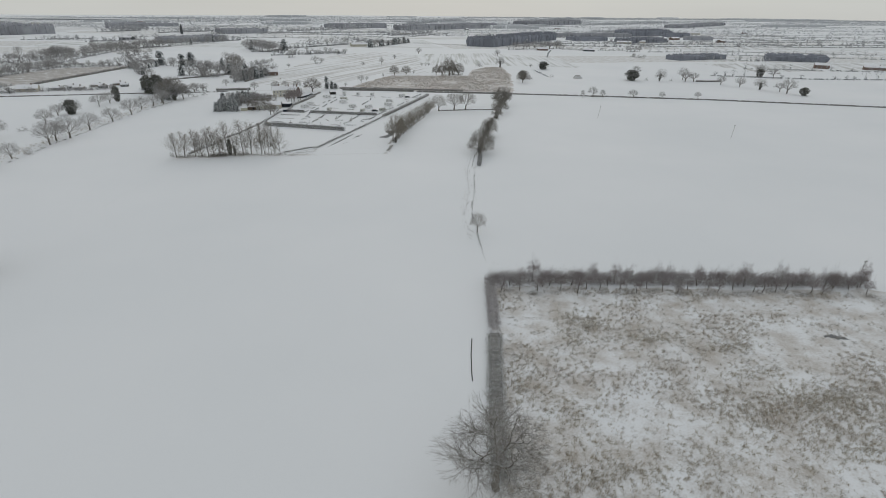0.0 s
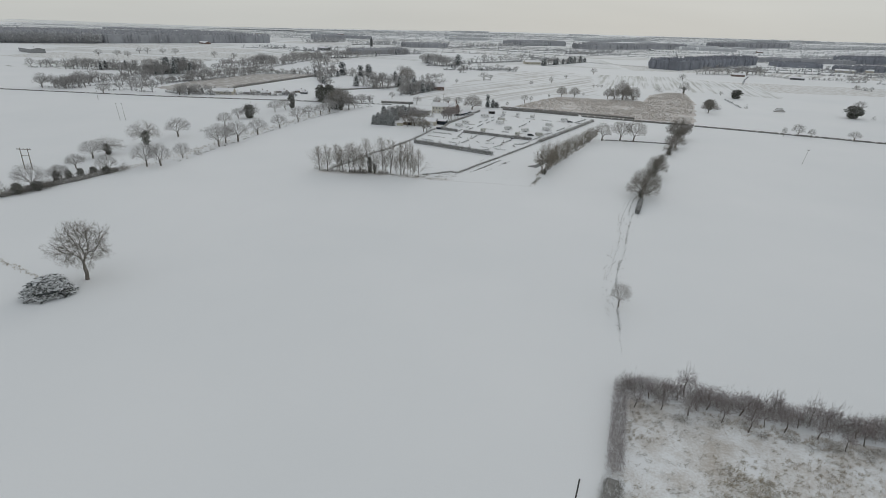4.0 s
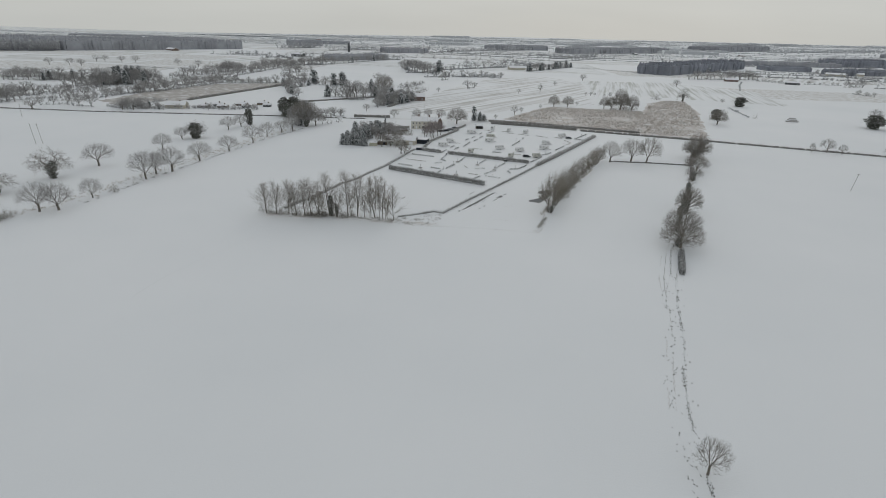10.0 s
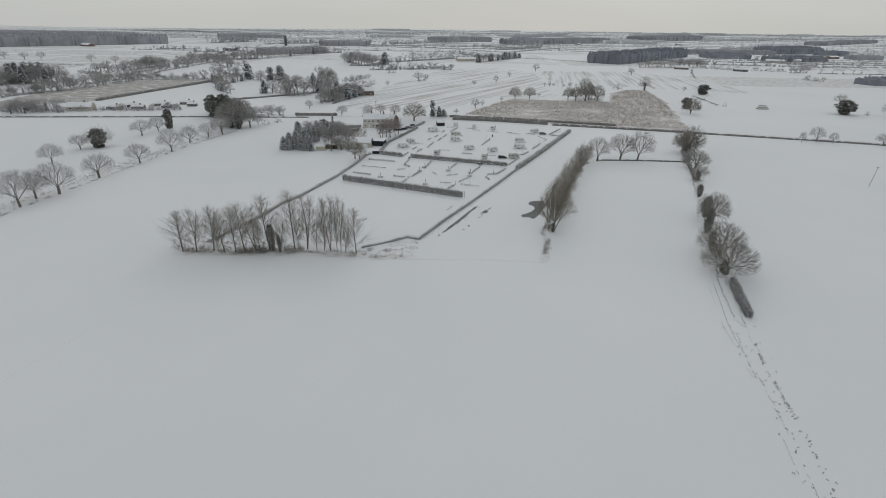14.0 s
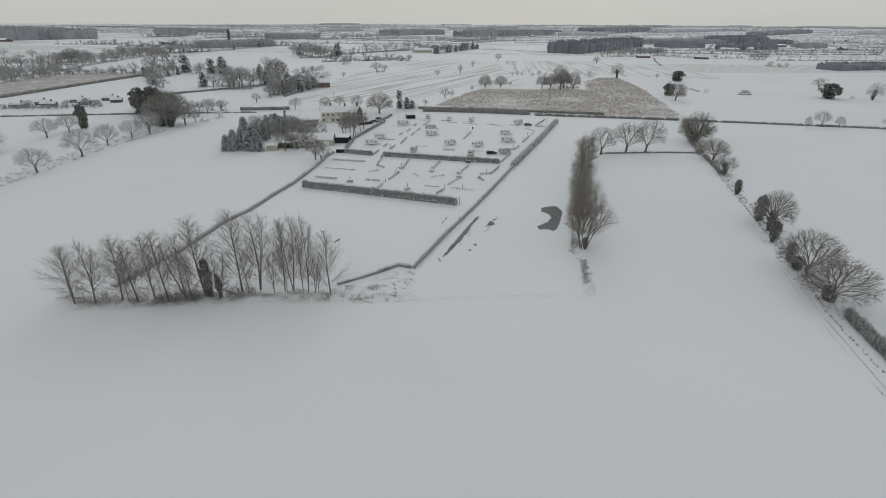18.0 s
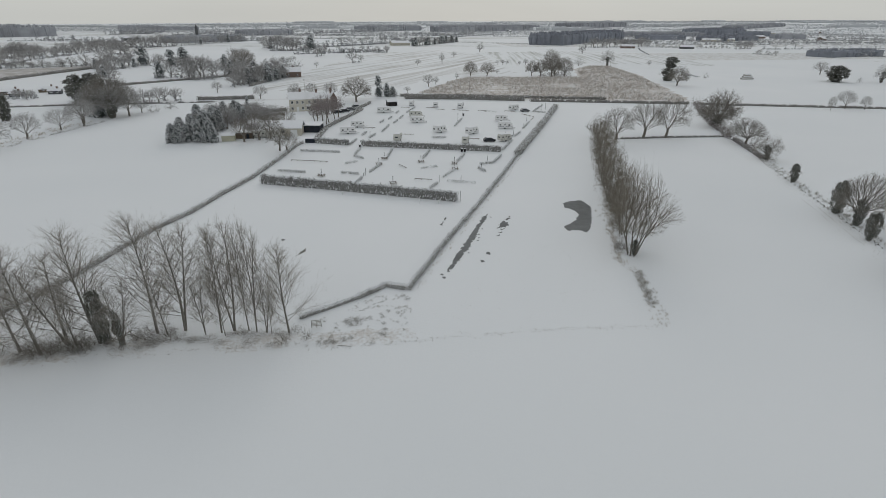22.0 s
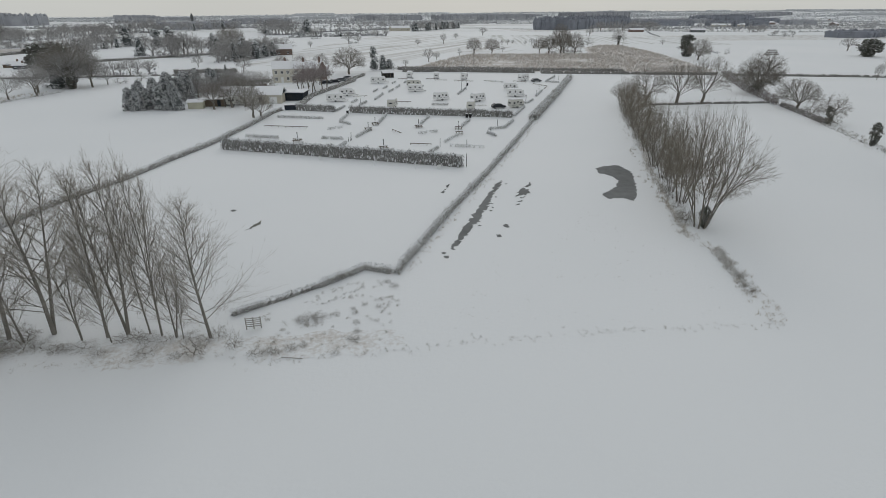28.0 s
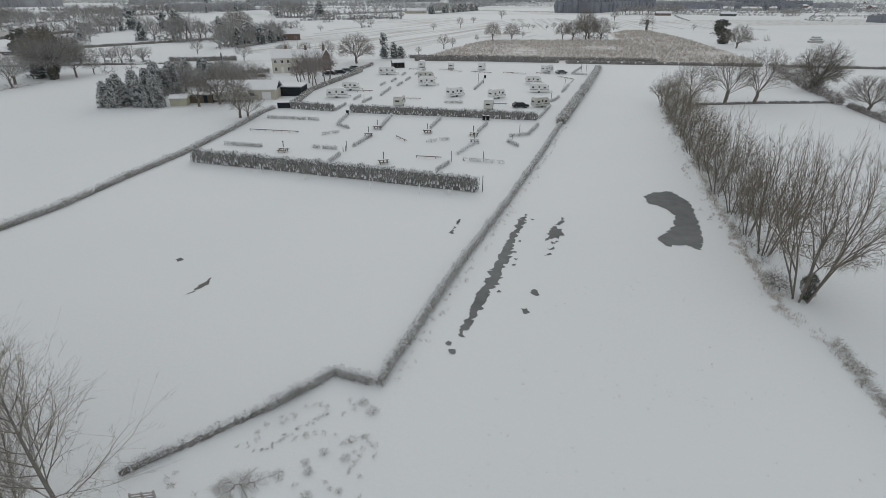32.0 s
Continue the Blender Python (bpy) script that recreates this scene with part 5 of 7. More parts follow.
for st, x, y, h, w in (("oakfar", -178.5, 209, 9.8, 15), ("oakfar", -176, 219, 7.4, 10), ("oakfar", -170, 240, 7.4, 10), ("ivypost", -178.4, 202, 4.4, 3.4), ("ivypost", -175.2, 208, 3.8, 4.0), ("ivypost", -175.6, 218, 5.4, 2.6), ("ivypost", -173.6, 222, 4.8, 2.6), ("ivypost", -172.4, 227, 4.4, 2.6), ("ivypost", -170.6, 232, 4.0, 3.0), ("ivypost", -168.0, 236, 3.4, 3.0), ("bush", -170.5, 236, 6.4, 8.0)):
    plant(st, x, y, h, w, "western hedgerow trees")
hedge([(95, 352), (99, 364), (104, 380)], 1.5, 1.4, M_THICKET, "scrubby bare hedge with gaps", 0.8, 40, 0.4, 0.4, 21, 0.2)
hedge([(34.4, 122.4), (70, 116.8), (105, 111.4), (131, 106.5)], 4.4, 3.2, M_THICKET, "dense brown thicket along the pasture edge", 0.5, 190, 0.75, 0.4, 22, 0.03, "thicket", "field hedges", "", False, 0, 0.06)
hedge([(33.6, 122), (28.9, 98)], 2.6, 2.8, M_THICKET, "bare hedge beside rough pasture", 0.5, 150, 0.7, 0.45, 23, 0.06, "hedge", "field hedges", "", False, 0, 0.06)
hedge([(28.4, 96), (22.4, 71.5), (19.2, 58)], 3.2, 1.7, M_HEDGE, "wide clipped hedge beside rough pasture", 0.4, 260, 0.45, 0.5, 24, slim=0.1)
hedge([(-181, 197), (-178, 209), (-172, 222), (-167, 242)], 2.0, 2.0, M_DARKHEDGE, "dark field hedge with young trees", 0.8, 50, 0.5, 0.3, 25)
hedge([(-152, 262), (-150, 300), (-145, 345), (-139, 400), (-130, 440)], 0.6, 0.5, M_DARKHEDGE, "low sparse hedge bottom on a bank", 1.0, 16, 0.45, 0.3, 26, 0.6, heart=False, slim=0.15)
hedge([(-275, 548), (-262, 630), (-247, 719)], 3.0, 2.0, M_DARKHEDGE, "dark hedge beside the thin pasture", 1.6, 36, 0.8, 0.3, 27)
hedge([(-188, 560), (-150, 600), (-120, 632)], 1.6, 1.4, M_DARKHEDGE, "dark field hedge near the farm", 1.4, 30, 0.6, 0.3, 28)
hedge([(-98, 560), (-92, 590), (-86, 612), (-80, 628)], 1.8, 1.6, M_DARKHEDGE, "dark hedge along the farm drive", 1.2, 36, 0.6, 0.3, 29)
hedge([(366, 545), (392, 542)], 2, 1.8, M_DARKHEDGE, "square dark hedge in the far field", 1.2, 50, 0.7, 0.3, 30)
hedge([(-76, 452), (-62, 462)], 1.4, 1.6, M_HEDGE, "garden hedge beside the house", 0.8, 36, 0.4, 0.3, 31)
hedge([(-88, 470), (-74, 447), (-66, 442)], 4.0, 3.2, M_HEDGE, "tall rounded garden hedge under snow", 1.0, 80, 0.6, 0.1, 32)

# ---- weeds, grass and reeds ----


def tufts(name, label, places, radius, count, size, mat, seed, category="grass", upright=0.7, slim=0.25, wind=(0.0, 0.0, 0.0)):
    g = np.random.default_rng(seed)
    c = [(x, y, radius * 0.5) for x, y in places]
    me = mesh(name, *cloud(c, (radius, radius, radius * 0.6), count, size, g, upright, slim, wind), mat)
    return tagged(new(name, me), label, category, "", "stuff")


def inside(x, y, poly):
    hit = False
    for (x0, y0), (x1, y1) in zip(poly, poly[1:] + poly[:1]):
        if (y0 > y) != (y1 > y) and x < (x1 - x0) * (y - y0) / (y1 - y0) + x0:
            hit = not hit
    return hit


def scatter(poly, n, seed, patchy=0.0, scale=0.08, loose=0.25):
    g = np.random.default_rng(seed)
    xs, ys = [p[0] for p in poly], [p[1] for p in poly]
    out = []
    while len(out) < n:
        x, y = g.uniform(min(xs), max(xs)), g.uniform(min(ys), max(ys))
        if inside(x, y, poly) and noise.noise((x * scale, y * scale, seed)) + g.normal() * loose > patchy:
            out.append((x, y))
    return out


PASTURE = [(35, 119), (133, 102), (150, 30), (90, 14), (19, 52), (23, 72), (30, 96)]
PASTURE_SPOTS = ((96, 60, 8, 4, 600), (60, 55, 9, 4, 420), (36, 60, 4, 5, 260), (32, 84, 2, 6, 160), (49.9, 99.0, 3.0, 3.0, 420), (44.8, 93.1, 1.5, 3, 120), (62.1, 90.7, 4, 1.6, 260), (77.3, 85.2, 4, 1.0, 160), (79.0, 66.6, 9, 3.6, 900), (86.6, 67.1, 4, 1.6, 220), (34.9, 70.9, 4, 3, 220), (39.2, 56.0, 5, 2, 220), (81.0, 54.4, 4, 2, 200), (28.2, 78.2, 1.5, 3, 120), (76.1, 76.4, 5, 1.2, 160))
BARE = ((37.5, 99, 5, 7), (91, 101, 13, 4), (38, 75, 5, 3), (70, 76, 8, 2.5), (57, 109, 9, 2.5), (112, 95, 12, 6), (52, 84, 6, 3))
def grassy(places, rest=0.15):
    """Leaves out most of the tussocks where drifts lie smooth."""
    g = np.random.default_rng(55)
    return [p for p in places if g.random() < rest or all(((p[0] - x) / a) ** 2 + ((p[1] - y) / b) ** 2 > 1 for x, y, a, b in BARE)]


tufts("pasture_grass", "dead brown grass tussocks through snow", grassy(scatter(PASTURE, 6800, 3, 0.06, 0.055, 0.14)), 0.42, 14, 0.55, M_GRASS, 31, "grass", 0.35, 0.11, (0.5, 0.25, 0.35))
tufts("pasture_straw", "short straw-coloured grass through thin snow", grassy(scatter(PASTURE, 13000, 3, -0.1, 0.055, 0.2), 0.3), 0.3, 5, 0.3, M_GRASS, 131, "grass", 0.5, 0.14, (0.4, 0.2, 0.0))
tufts("pasture_weeds", "dark dead weeds through snow", grassy(scatter(PASTURE, 1700, 4, 0.05, 0.06), 0.4), 0.5, 14, 0.5, M_WEED, 32, "weeds", 0.35, 0.1, (0.6, -0.2, 0.2))
g1 = np.random.default_rng(77)
spots = []
for x, y, sx, sy, n in PASTURE_SPOTS:
    spots += [(x + g1.normal() * sx, y + g1.normal() * sy) for _ in range(n * 2 // 3)]
tufts("olive_grass", "patches of olive-brown rank grass", spots, 0.42, 11, 0.6, M_OLIVE, 33, "grass", 0.35, 0.1, (0.5, 0.2, 0.3))
REEDS = [(5, 521), (28, 576), (48, 610), (103, 608), (132, 607), (152, 672), (175, 704), (194, 705), (182, 628), (167, 567), (146, 492), (140, 477), (60, 492)]
tufts("reeds", "tan dead reeds standing in thin snow", scatter(REEDS, 7500, 5, -0.2, 0.03), 0.9, 6, 0.75, M_REEDS, 33)
CORNER = [(-31.5, 264), (-20, 264.2), (-17.5, 272), (-18.5, 277), (-21.5, 278), (-25, 275), (-31, 271)]
tufts("corner_weeds", "dead weeds and tussocks at the field corner", scatter(CORNER, 110, 6, 0.05, 0.3), 0.24, 20, 0.24, M_WEED, 34, "weeds", 0.5, 0.09)
for x, y, h, w in ((-26.4, 269.4, 0.7, 2.6), (-25.4, 269.8, 0.6, 2.0), (-27.3, 269.5, 0.35, 1.2), (-23.9, 270.2, 0.4, 0.9), (-22.1, 270.2, 0.5, 0.8), (-22.0, 268.4, 0.5, 0.9), (-21.9, 266.9, 0.5, 0.9), (-22.0, 265.6, 0.6, 1.1), (-22.5, 265.8, 0.5, 0.8), (-22.4, 271.0, 0.4, 0.7), (-21.3, 271.7, 0.5, 0.8), (-19.9, 271.1, 0.5, 0.8), (-20.1, 268.6, 0.35, 0.6), (-30.2, 264.4, 0.9, 1.6), (-29.2, 264.6, 0.7, 1.3), (-28.6, 264.2, 0.9, 1.1), (-27.4, 264.8, 0.8, 1.4), (-26.4, 265.2, 0.5, 0.9), (-23.6, 263.7, 0.4, 0.9), (-18.3, 275.2, 0.7, 1.1), (-19.0, 276.2, 0.5, 1.0), (-36.8, 264.8, 0.6, 1.2)):
    plant("bush", x, y, h, w, "bramble patches", "low brown bramble patch poking through snow")
g0 = np.random.default_rng(8)
edge = [(x + g0.normal() * 0.5, y + g0.normal() * 0.35) for x, y, _, _ in along([(-80, 263.8), (-60, 264.4), (-33, 264.6), (-31, 263.2), (-20, 263.4), (-5, 264.4), (6, 264.2), (16.6, 263.4)], 0.2) if g0.random() < 0.6]
tufts("verge_grass", "thin line of dead grass along the field edge", edge, 0.2, 9, 0.2, M_WEED, 35, "grass", 0.5, 0.1)
bank = [(x + g0.normal() * 0.6, y + g0.normal() * 0.6) for x, y, _, _ in along([(16.6, 263.4), (18.2, 271), (20.5, 280.5), (21.0, 286), (22.6, 297), (27, 312), (34, 332), (51, 378)], 0.3) if g0.random() < (0.7 if y < 285 else 0.25)]
tufts("bank_grass", "dead grass on the paddock bank", bank, 0.32, 14, 0.32, M_GRASS, 36, "grass", 0.55, 0.1)
wb = [(x - 2.4 + g0.normal() * 0.35, y + g0.normal() * 0.5) for x, y, _, _ in along([(21.6, 284), (25, 295), (29, 306), (33, 318), (38, 330), (44, 344), (52, 364)], 0.12)]
tufts("willow_foot_grass", "tan dead grass along the foot of the willows", wb, 0.32, 14, 0.3, M_GRASS, 46, "grass", 0.5, 0.1)
bank2 = [(x + g0.normal() * 0.45, y + g0.normal() * 0.45) for x, y, _, _ in along([(17.8, 269), (19.5, 276.5), (20.6, 280)], 0.1)]
tufts("bank_bramble", "dark bramble strip on the paddock bank", bank2, 0.4, 22, 0.36, M_WEED, 37, "brambles", 0.4, 0.09)
LINE = [(60.6, 252.0), (58.0, 243.5), (56.0, 236.5), (50.7, 216.9), (46.6, 197.3), (42.3, 182.6), (40.2, 173.0), (38.6, 161.0), (37.2, 148.0), (35.6, 134.0)]
ditch = []
for x, y, dx, dy in along(LINE, 0.16):
    busy = noise.noise((x * 0.16, y * 0.16, 3.1))
    if y < 237 and g0.random() < (0.85 if busy > 0.12 else 0.22):
        ditch.append((x + g0.normal() * 0.22, y + g0.normal() * 0.3))
tufts("ditch_weeds", "dead weeds along a snowed-up ditch", ditch, 0.16, 12, 0.2, M_DARKWEED, 38)
tips = []
for off, keep in ((1.4, 0.10), (2.6, 0.14), (3.8, 0.08), (-1.4, 0.07)):
    for x, y, dx, dy in along(LINE[2:-1], 0.3):
        if g0.random() < keep * 3 * max(0.0, noise.noise((x * 0.3, y * 0.3, off)) + 0.25):
            tips.append((x + dy * off + g0.normal() * 0.4, y - dx * off + g0.normal() * 0.3))
tufts("ditch_tussocks", "small dark tussocks poking through snow beside a ditch", tips, 0.2, 9, 0.24, M_DARKWEED, 48)
RUTS = [(84.0, 327.0), (76.6, 307.0), (69.8, 289.8), (66.0, 278.0), (61.0, 263.0), (57.0, 251.8), (54.1, 241.9), (51.3, 232.9), (48.9, 219.0), (44.3, 197.9), (40.9, 185.1), (37.8, 171.7)]
rv, rf = [], []
for off in (0.0, 1.25):
    for x, y, dx, dy in along(RUTS, 0.45):
        if noise.noise((x * 0.12, y * 0.12, off + 7)) + g0.normal() * 0.16 > 0.02:
            px, py, half = x + dy * off + g0.normal() * 0.08, y - dx * off, 0.05 + 0.05 * g0.random()
            b = len(rv)
            rv += [(px - dx * 0.26 - dy * half, py - dy * 0.26 + dx * half, 0.014), (px - dx * 0.26 + dy * half, py - dy * 0.26 - dx * half, 0.014), (px + dx * 0.26 + dy * half, py + dy * 0.26 - dx * half, 0.014), (px + dx * 0.26 - dy * half, py + dy * 0.26 + dx * half, 0.014)]
            rf.append((b, b + 1, b + 2, b + 3))
cut = ribbon([(57.0, 251.8), (55.6, 247.0), (54.1, 241.9), (52.7, 237.4), (51.3, 232.9), (49.9, 226.8), (48.9, 221.0)], 0.07, 0.018)
tagged(new("ditch", mesh("ditch", *cut, M_WETGRASS)), "thin open grip with wet dark grass in snow", "ditch", "", "structure")
tagged(new("wheel_ruts", mesh("wheel_ruts", rv, rf, M_RUT)), "pair of faint grey wheel ruts beside a ditch", "ruts", "", "stuff")
verge = []
for x, y, dx, dy in along([(88.0, 338.0), (78.0, 307.0), (71.2, 289.6), (67.2, 278.0), (62.0, 262.0), (58.0, 251.0)], 0.16):
    verge.append((x + g0.normal() * 0.8, y + g0.normal() * 0.3))
tufts("verge_grass", "pale dead grass tips along a snowy verge", verge, 0.12, 5, 0.16, M_GRASS, 52, "grass", 0.5, 0.1)
ditch2 = [(x - 3.0 + g0.normal() * 0.12, y + g0.normal() * 0.3) for x, y, _, _ in along([(57, 236), (62, 254), (68, 268), (78, 297), (88, 326), (97, 352)], 0.3) if g0.random() < 0.5]
tufts("ditch_weeds", "dead weeds along a snowed-up ditch", ditch2, 0.22, 10, 0.24, M_DARKWEED, 39)
hr_w = [(x + g0.normal() * 0.9, y + g0.normal() * 0.9) for x, y, _, _ in along([(60, 252), (66, 266), (76, 296), (86, 326), (95, 350)], 0.3) if g0.random() < 0.7]
tufts("hedgerow_weeds", "brambles and dead weeds below the hedgerow", hr_w, 0.45, 18, 0.5, M_WEED, 40, "weeds", 0.5, 0.09)
east_w = [(x + 1.0 + g0.normal() * 0.35, y - 0.6 + g0.normal() * 0.35) for x, y, _, _ in along(EAST, 0.35) if g0.random() < 0.5]
tufts("hedge_foot_grass", "tan dead grass at the hedge foot", east_w, 0.28, 12, 0.3, M_GRASS, 41, "grass", 0.55, 0.1)
pad = scatter([(-14, 266), (14, 265), (19, 290), (15, 298), (4, 296), (-8, 280)], 170, 9, 0.0, 0.15)
tufts("paddock_tufts", "grass tips and weeds showing through paddock snow", pad, 0.1, 5, 0.16, M_WEED, 42, "grass", 0.5, 0.1)
west = [(x + g0.normal() * 2.2, y + g0.normal() * 2.0) for x, y, _, _ in along([(-166, 245), (-160, 262), (-156, 300), (-150, 345), (-144, 400), (-136, 436)], 0.35)]
tufts("bank_grass", "brown grass on the western bank", west, 0.6, 8, 0.6, M_GRASS, 43, "grass", 0.4, 0.14)
track = [(x + g0.normal() * 0.4, y + g0.normal() * 0.4) for x, y, _, _ in along([(-140, 151), (-125, 146), (-114, 141.5), (-106, 138)], 0.4)]
tufts("track_grass", "brown grass beside a snowy farm track", track, 0.4, 7, 0.4, M_GRASS, 44)
trail = []
for x, y, dx, dy in along([(-87.5, 197.0), (-86.3, 210.8), (-81.6, 226.7), (-74.4, 244.9)], 0.7):
    trail.append((x - dy * g0.choice([-0.16, 0.16]) + g0.normal() * 0.06, y + dx * g0.choice([-0.16, 0.16]) + g0.normal() * 0.1))
tv, tf = [], []
for x, y in trail:
    b = len(tv)
    tv += [(x + 0.13 * math.cos(1.0472 * i), y + 0.2 * math.sin(1.0472 * i), 0.012) for i in range(6)]
    tf.append(tuple(b + i for i in range(6)))
tagged(new("footprints", mesh("footprints", tv, tf, M_PACKED)), "faint trail of footprints across the field snow", "footprints", "", "stuff")

# ---- buildings ----


def window_on(parent, x, y, z, w, h, side="y"):
    """A window set on a wall that faces -y or +x: frame, pane and sill."""
    d = 0.06
    if side == "y":
        fr = part("window", box(x - w / 2, y - d, z, x + w / 2, y + d, z + h, 0.02), M_WHITE, parent)
        part("pane", box(x - w / 2 + 0.09, y - d - 0.012, z + 0.09, x - 0.04, y, z + h - 0.09), M_GLASS, fr)
        part("pane", box(x + 0.04, y - d - 0.012, z + 0.09, x + w / 2 - 0.09, y, z + h - 0.09), M_GLASS, fr)
        part("sill", box(x - w / 2 - 0.08, y - 0.16, z - 0.09, x + w / 2 + 0.08, y, z - 0.005), M_ROOFSNOW, fr)
    else:
        fr = part("window", box(x - d, y - w / 2, z, x + d, y + w / 2, z + h, 0.02), M_WHITE, parent)
        part("pane", box(x, y - w / 2 + 0.09, z + 0.09, x + d + 0.012, y - 0.04, z + h - 0.09), M_GLASS, fr)
        part("pane", box(x, y + 0.04, z + 0.09, x + d + 0.012, y + w / 2 - 0.09, z + h - 0.09), M_GLASS, fr)
    return fr


def gable_roof(parent, x0, x1, y0, y1, eaves, ridge, axis, over=0.35, mat=None):
    """A pitched roof slab with its load of snow."""
    mat = mat or M_ROOFSNOW
    if axis == "x":
        m = (y0 + y1) / 2
        prof = [(y0 - over, eaves - 0.12), (m, ridge), (y1 + over, eaves - 0.12), (y1 + over, eaves + 0.1), (m, ridge + 0.26), (y0 - over, eaves + 0.1)]
        bm = prism(prof, x0 - over, x1 + over)
        bmesh.ops.transform(bm, matrix=Matrix(((0, 1, 0, 0), (1, 0, 0, 0), (0, 0, 1, 0), (0, 0, 0, 1))), verts=bm.verts[:])
        bmesh.ops.recalc_face_normals(bm, faces=bm.faces[:])
    else:
        m = (x0 + x1) / 2
        prof = [(x0 - over, eaves - 0.12), (m, ridge), (x1 + over, eaves - 0.12), (x1 + over, eaves + 0.1), (m, ridge + 0.26), (x0 - over, eaves + 0.1)]
        bm = prism(prof, y0 - over, y1 + over)
    return part("roof", bm, mat, parent, "snow-covered pitched roof")


def walls(parent, x0, x1, y0, y1, eaves, ridge, axis, mat):
    """Outer walls with their gables, in one solid block."""
    if axis == "x":
        m = (y0 + y1) / 2
        bm = prism([(y0, -0.1), (y1, -0.1), (y1, eaves), (m, ridge), (y0, eaves)], x0, x1)
        bmesh.ops.transform(bm, matrix=Matrix(((0, 1, 0, 0), (1, 0, 0, 0), (0, 0, 1, 0), (0, 0, 0, 1))), verts=bm.verts[:])
        bmesh.ops.recalc_face_normals(bm, faces=bm.faces[:])
    else:
        m = (x0 + x1) / 2
        bm = prism([(x0, -0.1), (x1, -0.1), (x1, eaves), (m, ridge), (x0, eaves)], y0, y1)
    return part("wall", bm, mat, parent)


house = thing("house", "cream two-storey farmhouse with a snow-covered roof", "house", "", "", -60, 458, 0, 8)
walls(house, 0, 7.2, 0, 8.5, 5.3, 7.8, "x", M_CREAM)
walls(house, 7.2, 18.6, 2.0, 9.0, 5.1, 7.6, "x", M_CREAM)
walls(house, 18.6, 21.4, 1.8, 9.4, 5.4, 7.8, "y", M_BRICK)
gable_roof(house, 0, 7.2, 0, 8.5, 5.3, 7.8, "x", 0.2)
gable_roof(house, 7.7, 18.1, 2.0, 9.0, 5.1, 7.5, "x", 0.25)
gable_roof(house, 18.6, 21.4, 1.8, 9.4, 5.4, 7.8, "y", 0.2)
for hx, hy, hz in ((5.2, 8.4, 7.2), (12.5, 5.5, 7.3), (19.2, 8.8, 7.4)):
    ch = part("chimney", box(hx - 0.45, hy - 0.4, hz - 0.6, hx + 0.45, hy + 0.4, hz + 1.7, 0.03), M_BRICK, house)
    part("chimney_pot", cyl(hx, hy, hz + 1.7, hz + 2.1, 0.14, 0.11), M_BRICK, ch)
for wx in (1.3, 3.6, 5.9):
    window_on(house, wx, 0.0, 3.4, 1.0, 1.25)
for wx, ww in ((1.3, 1.0), (5.9, 1.0)):
    window_on(house, wx, 0.0, 0.8, ww, 1.35)
door = part("door", box(3.1, -0.08, 0.0, 4.1, 0.05, 2.1, 0.02), M_WHITE, house)
part("door_handle", box(3.9, -0.14, 1.0, 3.98, -0.08, 1.1), M_BLACK, door)
for wx in (9.0, 11.6, 14.4):
    window_on(house, wx, 2.0, 3.3, 1.0, 1.2)
    window_on(house, wx, 2.0, 0.8, 1.1, 1.3)
window_on(house, 20.0, 1.8, 3.3, 1.0, 1.2)
window_on(house, 17.0, 2.0, 3.3, 1.0, 1.2)
part("bay", box(7.21, -0.2, 0.0, 9.6, 2.0, 2.5, 0.05), M_CREAM, house)
part("bay_roof", box(7.22, -0.35, 2.5, 9.7, 2.0, 2.68, 0.04), M_ROOFSNOW, house)
window_on(house, 8.4, -0.2, 0.8, 1.7, 1.3)

annex = thing("bungalow", "long low pale bungalow with a deep snow roof", "house", "", "", -67.5, 403.6, 0, -3)
walls(annex, 0, 19.0, 0, 7.4, 2.7, 4.6, "x", M_CREAM2)
gable_roof(annex, 0, 19.0, 0, 7.4, 2.7, 4.6, "x", 0.4)
part("gable_boards", prism([(0.2, 2.72), (7.2, 2.72), (3.7, 4.5)], 0, 0.05), M_NAVY, annex).matrix_basis = pose(19.06, 0, 0, 0, 0, 90)
for wx in (2.5, 6.0, 12.5):
    window_on(annex, wx, 0.0, 0.9, 1.5, 1.1)
part("garage_door", box(15.2, -0.07, 0.0, 17.6, 0.05, 2.1, 0.03), M_WHITE, annex)

barn = thing("shed", "dark boarded shed with a flat snowy roof", "shed", "garden sheds", "", -48.6, 408.4, 0, -6)
part("wall", box(0.0, 0.0, -0.1, 6.2, 7.5, 2.5), M_NAVY, barn)
part("roof", box(-0.3, -0.4, 2.5, 6.5, 7.8, 2.78, 0.06), M_ROOFSNOW, barn, "flat roof under snow")
part("window", box(1.0, -0.05, 1.0, 2.6, 0.03, 1.9, 0.02), M_GLASS, barn)
for i in range(14):
    part("board", box(0.1 + 0.43 * i, -0.03, 0.0, 0.13 + 0.43 * i, 0.0, 2.45), M_BLACK, barn)

